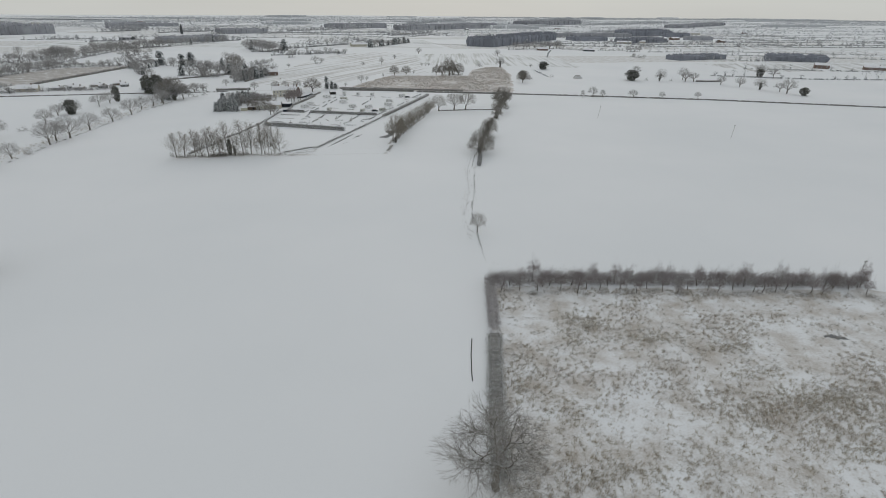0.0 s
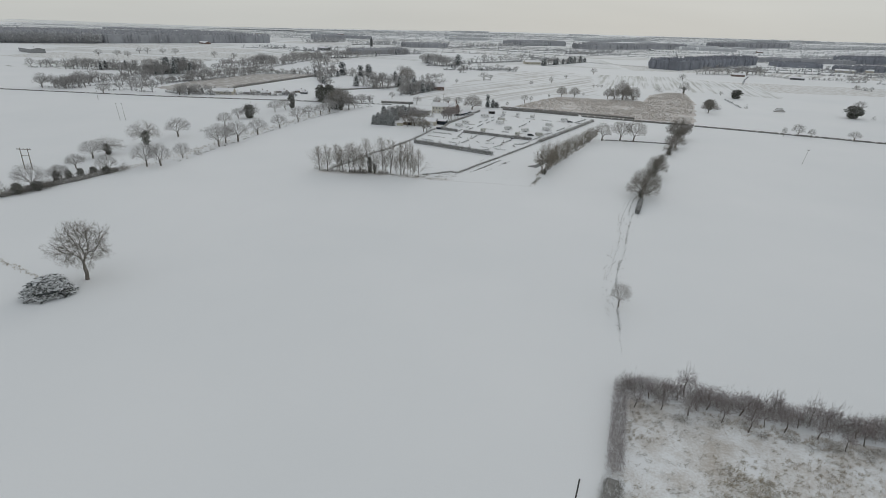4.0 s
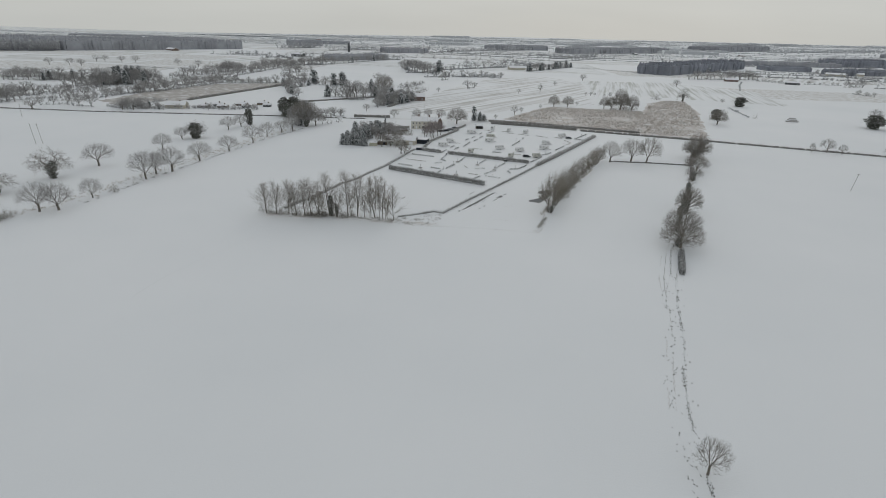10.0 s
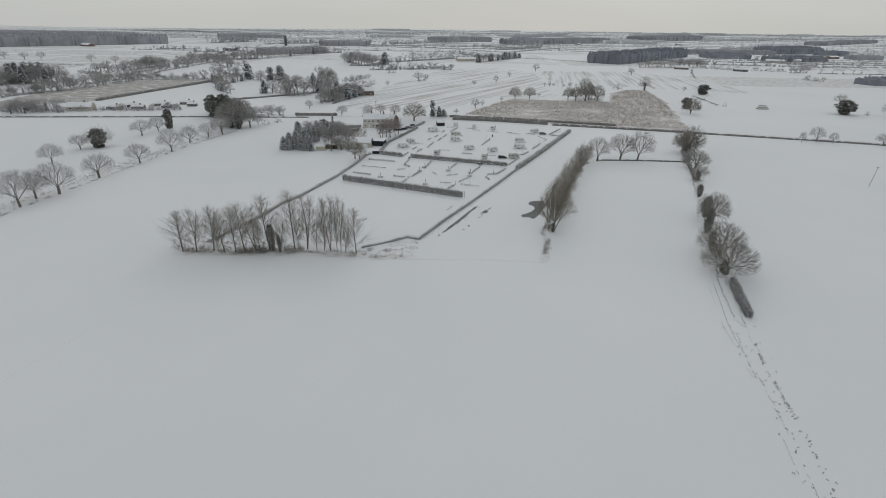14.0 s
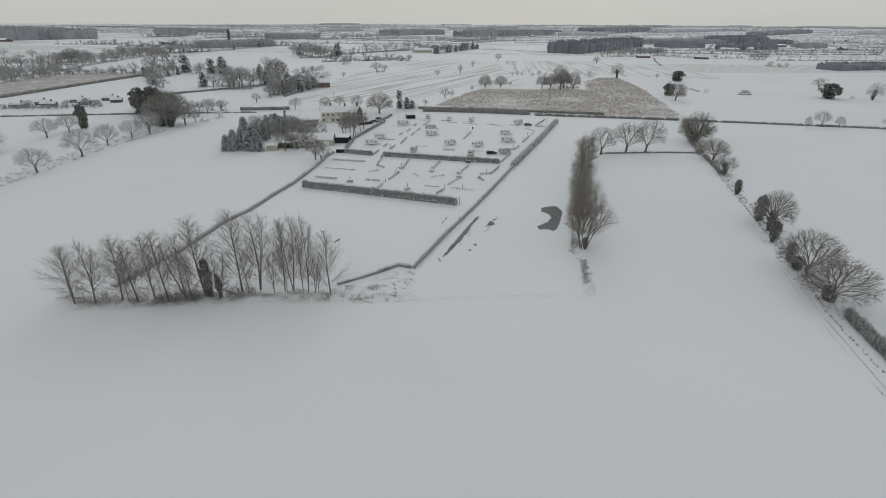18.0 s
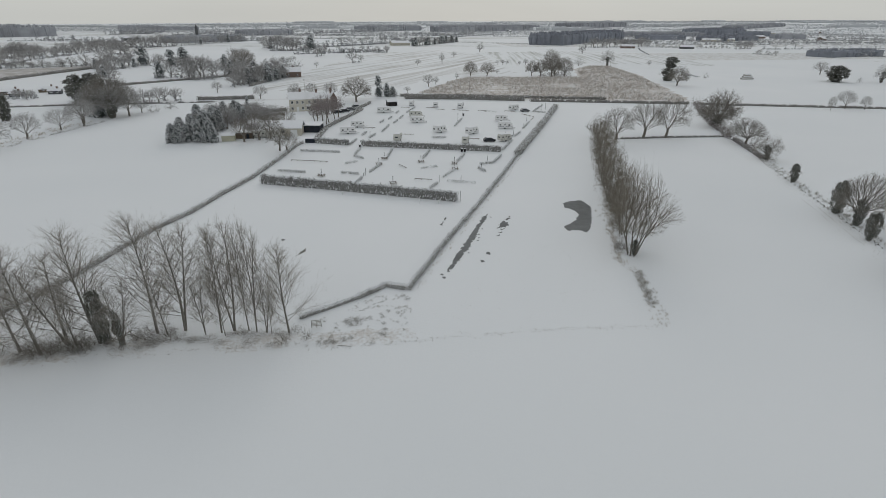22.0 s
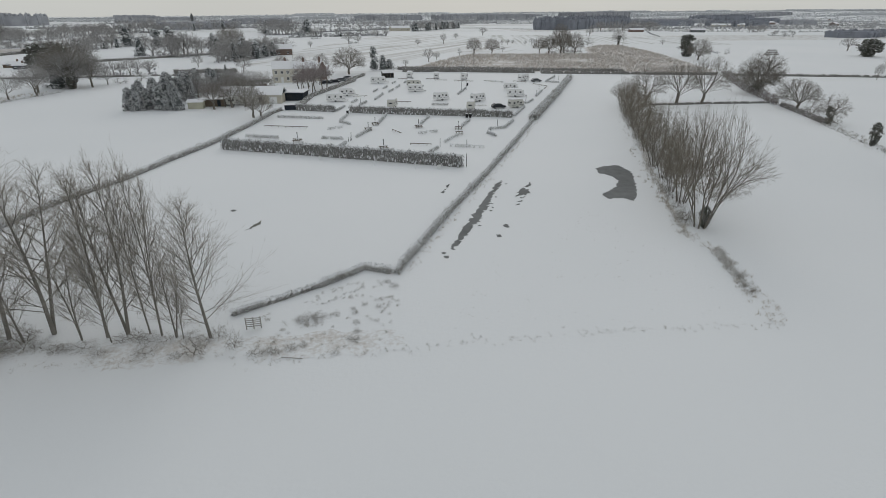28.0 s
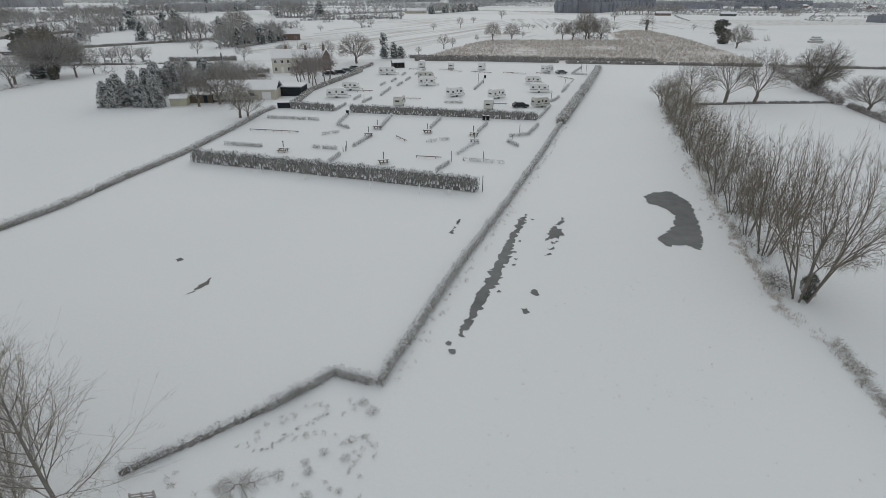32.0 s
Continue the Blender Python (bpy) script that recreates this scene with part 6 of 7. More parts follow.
shed2 = thing("shed", "pale green garden shed with snow on its roof", "shed", "garden sheds", "", -74.2, 394.6, 0, 4)
walls(shed2, 0, 4.2, 0, 3.0, 2.0, 2.5, "x", M_GREENB)
gable_roof(shed2, 0, 4.2, 0, 3.0, 2.0, 2.5, "x", 0.25)
part("door", box(2.9, -0.05, 0.0, 3.7, 0.03, 1.8, 0.02), M_GREENB, shed2)
shed3 = thing("shed", "low brown flat-roofed store under snow", "shed", "garden sheds", "", -71.5, 399.0, 0, -2)
part("wall", box(0, 0, -0.1, 6.5, 3.6, 2.1), M_POST, shed3)
part("roof", box(-0.3, -0.3, 2.1, 6.8, 3.9, 2.36, 0.05), M_ROOFSNOW, shed3, "flat roof under snow")
part("door", box(4.6, -0.05, 0.0, 5.6, 0.03, 1.9, 0.02), M_NAVY, shed3)
porch = thing("shed", "dark log shed with a snowy roof", "shed", "garden sheds", "", -15.6, 471, 0, 12)
walls(porch, 0, 4.6, 0, 3.4, 2.1, 3.0, "x", M_BLACK)
gable_roof(porch, 0, 4.6, 0, 3.4, 2.1, 3.0, "x", 0.3)
for bx in (0.1, 1.6, 3.1, 4.5):
    part("post", box(bx - 0.06, -0.7, 0, bx + 0.06, -0.58, 2.0), M_POST, porch)
low = thing("garden_wall", "low dark garden wall capped with snow", "wall", "", "", -70, 448, 0, 5)
part("wall", box(0, 0, -0.1, 9, 0.4, 0.9), M_BRICK, low)
part("cap", box(-0.05, -0.05, 0.9, 9.05, 0.45, 1.05, 0.03), M_ROOFSNOW, low)
gate0 = thing("gate_hut", "low dark hut beside the caravan site entrance", "shed", "garden sheds", "", -45.8, 389.6, 0, 0)
part("wall", box(0, 0, -0.1, 3.8, 1.6, 1.4), M_NAVY, gate0)
part("roof", box(-0.15, -0.15, 1.4, 3.95, 1.75, 1.56, 0.04), M_ROOFSNOW, gate0)


def far_house(name, label, x, y, rz, w, d, eaves, ridge, wall_m, group, n=3):
    h = thing(name, label, "house", group, "", x, y, 0, rz)
    walls(h, 0, w, 0, d, eaves, ridge, "x", wall_m)
    gable_roof(h, 0, w, 0, d, eaves, ridge, "x", 0.4)
    for i in range(n):
        window_on(h, w * (i + 0.5) / n, 0.0, 1.0, 1.2, 1.2)
        if eaves > 4:
            window_on(h, w * (i + 0.5) / n, 0.0, 3.4, 1.2, 1.1)
    part("chimney", box(w * 0.7 - 0.4, d / 2 - 0.4, ridge - 0.5, w * 0.7 + 0.4, d / 2 + 0.4, ridge + 1.1), M_BRICK, h)
    return h


far_house("farmhouse", "red-brick farmhouse with a snowy roof", -90, 614, 10, 17, 8, 3.8, 6.6, M_BRICK, "farm buildings")
far_house("barn", "low brick barn under snow", -104, 628, -8, 10, 6, 2.8, 4.8, M_BRICK, "farm buildings", 2)
far_house("bungalow", "pale bungalow with a snowy hipped roof", -265, 498, 12, 15, 9, 2.6, 5.2, M_CREAM2, "roadside houses")
for x, y, rz, w, d in ((-244, 508, 12, 9, 5), (-236, 519, 25, 7, 4), (-229, 512, 5, 8, 4), (-221, 528, 18, 10, 5), (-212, 520, -5, 6, 4), (-207, 538, 22, 9, 5), (-198, 530, 10, 6, 4)):
    far_house("barn", "low dark shed under snow near the bungalow", x, y, rz, w, d, 1.8, 2.8, M_POST if w > 7 else M_SLATE, "roadside houses", 2)
far_house("barn", "dark open-sided barn on a far field", -835, 880, -30, 60, 20, 6.0, 8.0, M_STEEL, "far farms", 2)
far_house("farmhouse", "farmhouse among trees with a snowy roof", -478, 700, -20, 14, 8, 4, 6.4, M_CREAM2, "far farms")
far_house("farmhouse", "farmhouse with snowy roof near a dark wood", 440, 1019, -20, 20, 9, 3, 5, M_SLATE, "far farms")
far_house("barn", "large pale barn with a snowy roof", 640, 1292, -25, 34, 16, 4, 6.5, M_CREAM2, "far farms", 3)
far_house("barn", "large pale barn with a snowy roof", 700, 1330, -25, 30, 16, 4, 6.5, M_CREAM2, "far farms", 3)
far_house("barn", "large pale barn with a snowy roof", 10, 1119, 15, 30, 14, 4, 7, M_CREAM2, "far farms", 3)
far_house("barn", "low barn with a snowy roof", 355, 1036, -10, 20, 8, 3.0, 5.2, M_BRICK, "far farms", 2)
far_house("farmhouse", "brick farmhouse with a snowy roof", 640, 690, -35, 18, 9, 4.6, 7.5, M_BRICK, "far farms")
far_house("barn", "low barn with a snowy roof", 700, 670, -35, 26, 10, 3.4, 5.8, M_BRICK, "far farms", 2)
for i in range(26):
    x, y = tr.uniform(-1500, 1700), tr.uniform(1300, 3300)
    if abs(x) < y * 0.95:
        far_house("farmhouse", "distant farm building with a snowy roof", x, y, tr.uniform(-40, 40), tr.uniform(14, 40), tr.uniform(8, 14), tr.uniform(3, 5), tr.uniform(6, 8.5), tr.choice([M_BRICK, M_CREAM2, M_SLATE]), "distant farms", 2)

# ---- caravans and cars ----


def caravan(x, y, rz, length=5.6, label="white touring caravan with snow on its roof", mat=None, height=2.5):
    """A touring caravan: rounded body, windows, door, wheels and drawbar, with snow on top."""
    mat = mat or M_VAN
    c = thing("caravan", label, "caravan", "touring caravans", "", x, y, 0, rz)
    h, l = height, length / 2
    prof = [(-l + 0.25, 0.42), (l - 0.35, 0.42), (l, 0.85), (l - 0.12, 1.5), (l - 0.65, h - 0.08), (l - 1.0, h), (-l + 0.6, h), (-l + 0.2, h - 0.12), (-l, h - 0.6), (-l, 0.7)]
    bm = prism(prof, -1.1, 1.1)
    bmesh.ops.bevel(bm, geom=[e for e in bm.edges if abs(e.verts[0].co.y - e.verts[1].co.y) < 0.01], offset=0.07, segments=2, affect="EDGES")
    body = part("body", bm, mat, c)
    part("stripe", box(-l + 0.1, -1.115, 0.9, l - 0.15, -1.098, 1.0), M_STRIPE, c)
    part("stripe", box(-l + 0.1, 1.098, 0.9, l - 0.15, 1.115, 1.0), M_STRIPE, c)
    for s in (-1, 1):
        for wx, ww in ((-l + 0.7, 0.62), (-0.4, 0.7), (l - 1.65, 0.68)):
            if s == -1 and wx == -0.4:
                dr = part("door", box(wx, -1.13, 0.55, wx + 0.62, -1.095, 2.3, 0.02), mat, c)
                part("door_window", box(wx + 0.12, -1.14, 1.45, wx + 0.5, -1.12, 2.05), M_GLASS, dr)
            else:
                part("window", box(wx, s * 1.12 - 0.018, 1.32, wx + ww, s * 1.12 + 0.018, 1.8, 0.015), M_GLASS, c)
        wh = part("wheel", cyl(0, 0, -0.09, 0.09, 0.31, None, 14), M_TYRE, c)
        wh.matrix_basis = pose(-0.1, s * 1.0, 0.31, 90, 0, 0)
        part("hub", cyl(0, 0, -0.1, 0.1, 0.16, None, 10), M_STEEL, wh)
    part("front_window", box(l - 0.55, -0.65, 1.6, l - 0.24, 0.65, 1.98, 0.03), M_GLASS, c)
    part("rear_window", box(-l - 0.02, -0.55, 1.35, -l + 0.05, 0.55, 1.75, 0.02), M_GLASS, c)
    part("drawbar", box(l - 0.2, -0.08, 0.36, l + 1.1, 0.08, 0.46, 0.02), M_STEEL, c)
    part("gas_locker", box(l - 0.1, -0.6, 0.42, l + 0.35, 0.6, 0.95, 0.06), mat, c)
    part("jockey_wheel", cyl(l + 0.9, 0.14, 0.0, 0.6, 0.05), M_STEEL, c)
    part("axle", box(-0.2, -1.0, 0.25, 0.0, 1.0, 0.42), M_BLACK, c)
    part("roof_snow", box(-l + 0.25, -1.02, h - 0.02, l - 0.7, 1.02, h + 0.14, 0.06), M_ROOFSNOW, c, "layer of snow on the roof")
    return c


def car(x, y, rz, mat, label):
    c = thing("car", label, "car", "parked cars", "", x, y, 0, rz)
    prof = [(-2.1, 0.3), (2.1, 0.3), (2.15, 0.75), (1.2, 0.95), (0.6, 1.4), (-1.2, 1.45), (-1.9, 0.98), (-2.12, 0.9)]
    bm = prism(prof, -0.85, 0.85)
    bmesh.ops.bevel(bm, geom=bm.edges[:], offset=0.05, segments=2, affect="EDGES")
    part("body", bm, mat, c)
    for s in (-1, 1):
        part("side_window", box(-1.5, s * 0.85 - 0.01, 0.98, 0.75, s * 0.85 + 0.015, 1.3, 0.005), M_GLASS, c)
        for wx in (-1.3, 1.3):
            wh = part("wheel", cyl(0, 0, -0.1, 0.1, 0.31, None, 14), M_TYRE, c)
            wh.matrix_basis = pose(wx, s * 0.8, 0.31, 90, 0, 0)
            part("rim", cyl(0, 0, -0.11, 0.11, 0.19, None, 10), M_STEEL, wh)
        part("headlight", box(2.05, s * 0.6 - 0.16, 0.6, 2.17, s * 0.6 + 0.16, 0.75, 0.01), M_WHITE, c)
    part("roof_snow", box(-1.2, -0.7, 1.43, 0.55, 0.7, 1.56, 0.05), M_ROOFSNOW, c, "layer of snow on the roof")
    part("bonnet_snow", box(1.2, -0.7, 0.86, 2.0, 0.7, 0.97, 0.04), M_ROOFSNOW, c)
    return c


for vx, vy, rz, ln, lab, m in ((-32, 404.8, 4, 5.9, "", None), (-28.8, 417.4, -4, 5.2, "", None), (-17.8, 452.4, -3, 6.4, "", None), (-4.0, 472.5, 80, 5.4, "", None), (7.2, 467.0, 82, 5.4, "", None), (18.8, 463.0, 70, 5.4, "", None), (42.6, 454.6, 40, 5.6, "", None), (-4.9, 425.3, -6, 5.6, "white touring caravan beside a cream one", None), (-4.4, 439.8, -8, 5.6, "cream touring caravan with a dark snowy roof", M_VAN2), (1.8, 404.0, 32, 5.2, "", None), (13.3, 400.2, 34, 5.2, "", None), (30.2, 425.8, -10, 5.2, "", None), (28.0, 409.4, -14, 5.8, "", None), (8.4, 384.6, 75, 4.8, "", M_VAN2), (-14.4, 391.0, 75, 4.8, "", M_VAN2), (-62.5, 400.9, 8, 4.6, "", M_VAN2), (-57.6, 400.8, 2, 4.8, "", M_VAN2), (22.4, 386.5, 20, 4.6, "", M_VAN2)):
    caravan(vx, vy, rz, ln, lab or "white touring caravan with snow on its roof", m)
car(17.0, 386.0, 5, M_CAR, "dark parked car with snow on its roof")
car(-38.6, 452.5, 30, M_CAR, "dark parked car near the house")
car(-35.4, 455.0, 30, M_CAR, "dark parked car near the house")
car(-33.0, 460.0, 20, M_CAR2, "grey parked car near the house")
car(46.6, 449.5, 10, M_CAR2, "grey parked car beside a caravan")
car(-30.5, 468.0, 15, M_CAR2, "grey parked car near the house")

# ---- caravan site: pitch hedges, rails, posts, picnic benches ----


def low_hedge(points, height, seed, thin=False):
    hedge(points, 0.4, height, M_PITCH, "short low pitch hedge dusted with snow" if not thin else "sparse young pitch hedge in snow", 0.3, 64 if not thin else 34, 0.3, 0.6, seed, 0.06 if not thin else 0.3, "pitch_hedge", "pitch hedges", heart=False, slim=0.16, cap=2)


def rail(x0, y0, x1, y1):
    """A low knee rail on short posts."""
    far = math.hypot(x1 - x0, y1 - y0)
    r = thing("knee_rail", "low dark wooden knee rail beside a pitch", "fence", "knee rails", "", x0, y0, 0, math.degrees(math.atan2(y1 - y0, x1 - x0)))
    part("rail", box(0, -0.06, 0.28, far, 0.06, 0.42, 0.01), M_POST, r)
    part("snow", box(0.02, -0.05, 0.421, far - 0.02, 0.05, 0.46), M_ROOFSNOW, r)
    for i in range(int(far // 1.8) + 1):
        part("post", box(i * 1.8, -0.05, -0.1, i * 1.8 + 0.1, 0.05, 0.28), M_POST, r)


k = 50
PLACES_3_1_0 = [((-12.5, 448.8), (-11.1, 454.5)), ((-16.4, 433.5), (-14.8, 439.6)), ((-14.6, 424.1), (-12.7, 430.8)), ((-11.7, 434.4), (-9.9, 441.8)), ((-20, 425.1), (-18.4, 430.6)), ((-19.6, 406.2), (-16.7, 419.5)), ((-7.7, 450.6), (-2.9, 465.6)), ((-26.9, 400.2), (-25.3, 405.7)), ((-24.4, 395.2), (-22.1, 402)), ((-30.7, 385.4), (-28.7, 393.2)), ((34.8, 408.3), (41, 421.9)), ((23.2, 391.7), (28.1, 394.1), (31.5, 400.2)), ((18.4, 372), (25.1, 386.6)), ((9, 415.1), (14.3, 431.3)), ((50.1, 448.1), (60.5, 467.8)), ((-28.7, 369.8), (-27.2, 378.6)), ((-28.9, 368.5), (-26, 364.8)), ((-24.1, 348.8), (-20.8, 357.8)), ((-19.1, 364.3), (-16.6, 377.8))]
PLACES_3_1_1 = [((-8.1, 363.4), (-5, 373.8)), ((1.6, 358.4), (5.1, 367.2)), ((7.6, 354.4), (12, 355.9), (16.4, 365)), ((6.5, 350.5), (7.8, 346.5)), ((-9.3, 331.8), (-6.8, 336.3)), ((-27.8, 337.9), (-26.1, 343.3)), ((-46, 377.5), (-33.4, 373.9)), ((-49.2, 352.8), (-41.5, 350.2)), ((-31.8, 349), (-27, 347.3)), ((-2.2, 393.5), (2.7, 393.2)), ((50.4, 447.8), (55, 445.2))]
for seg in PLACES_3_1_0 + PLACES_3_1_1:
    low_hedge(list(seg), 0.68, k)
    k += 1
for seg in (((-9.7, 351.4), (-4.9, 353.2)), ((-4.8, 341.6), (-0.6, 349)), ((-4.1, 338), (2.8, 335.5)), ((-31.2, 359.1), (-27.5, 361.2)), ((28, 452), (33, 447.8))):
    low_hedge(list(seg), 0.6, k, True)
    k += 1
for x0, y0, x1, y1 in ((-26.7, 413.7, -22.1, 414.3), (-9.3, 466, -5.5, 464.1), (2.4, 463.6, 6.3, 463.3), (6.0, 458.6, 10.5, 457.0), (13.7, 456.5, 20.9, 452.3), (25.6, 453.5, 29, 451), (37.5, 451.2, 42, 447.2), (43.1, 441.5, 46.4, 433.4), (46.4, 433.4, 43, 426.3), (-13, 400.4, -8.2, 399.7), (10.3, 390.3, 14.2, 390), (-15.7, 356.2, -13.7, 352.1), (-12.3, 340.6, -7.8, 339.3), (-47.1, 364.7, -36.2, 361.6)):
    rail(x0, y0, x1, y1)


def service_post(x, y):
    """A hook-up post with a picnic bench at its foot."""
    p = thing("service_post", "slim dark electric hook-up post in snow", "post", "service posts", "", x, y + 0.7, 0)
    part("pole", box(-0.06, -0.06, -0.1, 0.06, 0.06, 1.7, 0.01), M_BLACK, p)
    part("head", box(-0.1, -0.1, 1.7, 0.1, 0.1, 1.9, 0.02), M_BLACK, p)
    b = thing("picnic_bench", "wooden picnic bench topped with snow", "bench", "picnic benches", "", x, y, 0, tr.uniform(-20, 20))
    part("tabletop", box(-0.9, -0.35, 0.68, 0.9, 0.35, 0.74, 0.01), M_POST, b)
    part("table_snow", box(-0.88, -0.33, 0.741, 0.88, 0.33, 0.82, 0.02), M_ROOFSNOW, b)
    for s in (-1, 1):
        part("seat", box(-0.9, s * 0.7 - 0.13, 0.4, 0.9, s * 0.7 + 0.13, 0.45), M_POST, b)
        for sx in (-0.65, 0.65):
            lg = part("leg", box(sx - 0.04, -0.05, 0.0, sx + 0.04, 0.05, 0.8), M_POST, b)
            lg.matrix_basis = pose(0, s * 0.62, -0.02, s * 35, 0, 0)
    part("brace", box(-0.7, -0.8, 0.36, -0.62, 0.8, 0.42), M_POST, b)
    part("brace", box(0.62, -0.8, 0.36, 0.7, 0.8, 0.42), M_POST, b)


for x, y in ((-19.7, 363.8), (-9, 359.2), (0.5, 356.1), (-0.2, 350.2), (-18.1, 337.2), (-36.9, 346.5), (-21.4, 357.2)):
    service_post(x, y)


def slim_post(x, y, h, label="thin dark post standing in snow"):
    p = thing("post", label, "post", "site posts", "", x, y, 0)
    part("shaft", cyl(0, 0, -0.1, h, 0.06, 0.05, 6), M_BLACK, p)
    part("cap", cyl(0, 0, h, h + 0.1, 0.08, 0.03, 6), M_BLACK, p)


for x, y, h in ((-6.2, 337.5, 1.8), (-25.1, 346.5, 1.8), (-25.7, 345.4, 0.9), (-25.3, 345.9, 0.9), (11.6, 424, 3.6), (14.0, 428.0, 1.6), (10.5, 357.5, 1.8), (7.2, 349.6, 1.6), (-0.5, 337.4, 1.6), (28.0, 396.0, 1.9), (24.5, 394.0, 1.7), (35.8, 411.0, 1.6), (40.6, 424.5, 1.6), (55, 452, 3.0), (58, 455, 3.0), (-24.0, 398.0, 1.8), (-3.2, 321.2, 2.4)):
    slim_post(x, y, h)
for x, y in ((-38.1, 332.9), (-20.0, 323.8), (-12.7, 320.6)):
    p = thing("post", "pale post crusted with snow before a hedge", "post", "site posts", "", x, y, 0)
    part("shaft", cyl(0, 0, -0.1, 1.5, 0.09, 0.07, 7), M_ROOFSNOW, p)
    part("cap", cyl(0, 0, 1.5, 1.64, 0.12, 0.05, 7), M_ROOFSNOW, p)

def bin_(x, y):
    b = thing("waste_bin", "black wheeled bin standing in snow", "bin", "waste bins", "", x, y, 0)
    part("tub", prism([(-0.26, 0.08), (0.26, 0.08), (0.34, 1.0), (-0.34, 1.0)], -0.3, 0.3), M_BLACK, b)
    part("lid", box(-0.38, -0.36, 1.0, 0.38, 0.36, 1.08, 0.02), M_BLACK, b)
    part("snow", box(-0.34, -0.32, 1.081, 0.34, 0.32, 1.17, 0.03), M_ROOFSNOW, b)
    for s in (-1, 1):
        w = part("wheel", cyl(0, 0, -0.04, 0.04, 0.1), M_TYRE, b)
        w.matrix_basis = pose(s * 0.22, 0.3, 0.1, 90, 0, 0)


for x, y in ((-27.3, 380.2), (5.0, 371.2), (5.9, 371.0), (16.4, 440.0)):
    bin_(x, y)
for x, y in ((-8.4, 320.2), (-30.5, 329.3)):
    tap = thing("water_tap", "white tap stand beside the tall hedge", "tap", "water taps", "", x, y, 0)
    part("stand", box(-0.1, -0.1, -0.1, 0.1, 0.1, 0.9, 0.02), M_WHITE, tap)
    part("basin", box(-0.35, -0.3, 0.55, 0.35, 0.3, 0.7, 0.03), M_WHITE, tap)

# field gate by the poplars
fg = thing("field_gate", "weathered five-bar gate leaning in snow", "gate", "", "", -31.8, 268.5, 0, 4)
for i in range(5):
    part("bar", box(0, -0.03, 0.25 + 0.2 * i, 1.35, 0.03, 0.33 + 0.2 * i, 0.005), M_GATE, fg)
for gx in (0.0, 0.64, 1.28):
    part("upright", box(gx, -0.05, -0.1, gx + 0.09, 0.05, 1.2), M_GATE, fg)

# an old pole lying on the field edge, and what is left of a wire fence
old = thing("fallen_pole", "fallen grey pole half sunk in snow", "pole", "", "", -28.0, 263.7, 0.04, -14)
part("shaft", prism([(-0.03, 0.0), (0.03, 0.0), (0.03, 0.05), (-0.03, 0.05)], 0.0, 1.8), M_GATE, old).matrix_basis = pose(0, 0, 0, 0, 0, -90)
wires = [(x + g0.normal() * 0.12, y + g0.normal() * 0.1) for x, y, _, _ in along([(-27.0, 272.7), (-26.3, 273.0), (-25.6, 272.3), (-25.0, 272.4), (-24.6, 272.9), (-23.3, 274.1), (-22.6, 274.4), (-21.5, 275.4)], 0.16) if g0.random() < 0.6]
tufts("fence_remains", "broken dark fence wire and stems in snow", wires, 0.13, 7, 0.2, M_DARKWEED, 49, "fence", 0.1, 0.12)

# power line, masts
def wood_pole(x, y, h, lean, label="tall wooden power pole in a snowy field"):
    p = thing("power_pole", label, "pole", "power poles", "", x, y, 0)
    p.matrix_basis = pose(x, y, 0, 0, lean, 0)
    part("shaft", cyl(0, 0, -0.3, h, 0.12, 0.08, 8), M_GATE, p)
    part("crossarm", box(-0.6, -0.06, h - 0.4, 0.6, 0.06, h - 0.26), M_POST, p)
    for s in (-0.5, 0.0, 0.5):
        part("insulator", cyl(s, 0, h - 0.26, h - 0.05, 0.05, 0.03, 6), M_BLACK, p)


wood_pole(166.4, 349.2, 8.2, 9, "leaning wooden pole alone in a snowy field")
wood_pole(217.3, 279.7, 7.5, 8, "leaning wooden pole alone in a snowy field")
wood_pole(-251, 354.5, 11, -6)
wood_pole(-247.6, 355.3, 11, -6)
wood_pole(-328, 430.6, 9, 0)
hp = thing("power_pole", "double wooden power pole with a crossarm", "pole", "power poles", "", -204, 234, 0, 10)
for s in (-1.6, 1.6):
    part("shaft", cyl(s, 0, -0.3, 9.6, 0.2, 0.13, 8), M_POST, hp)
part("crossarm", box(-3, -0.1, 8.9, 3, 0.1, 9.15), M_POST, hp)
part("brace", box(-1.6, -0.08, 6.0, 1.6, 0.08, 6.2), M_POST, hp)
for s in (-2.7, 0, 2.7):
    part("insulator", cyl(s, 0, 9.15, 9.5, 0.08, 0.04, 6), M_BLACK, hp)
for x, y, h in ((-60, 520, 8), (95, 480, 8), (30, 505, 8), (168, 640, 9), (238, 900, 9)):
    wood_pole(x, y, h, 0, "wooden power pole beside the road")

# stack of bales in the far field
bales = thing("bale_stack", "stepped stack of wrapped bales under snow", "bales", "", "", 243, 580, 0, 5)
for row, cnt in enumerate((4, 3, 2)):
    for i in range(cnt):
        x0 = 0.9 * row * 1.2 + i * 2.5
        part("bale", box(x0, 0, 1.2 * row, x0 + 2.4, 2.4, 1.2 * row + 1.15, 0.12), M_GATE, bales)
        part("snow", box(x0 + 0.02, -0.06, 1.2 * row + 0.75, x0 + 2.38, 2.4, 1.2 * row + 1.26, 0.05), M_ROOFSNOW, bales)
hut = thing("pump_hut", "small white hut beside the thicket", "shed", "", "", 131, 107.5, 0, -8)
walls(hut, 0, 2.4, 0, 2.0, 1.6, 2.1, "x", M_WHITE)
gable_roof(hut, 0, 2.4, 0, 2.0, 1.6, 2.1, "x", 0.15)
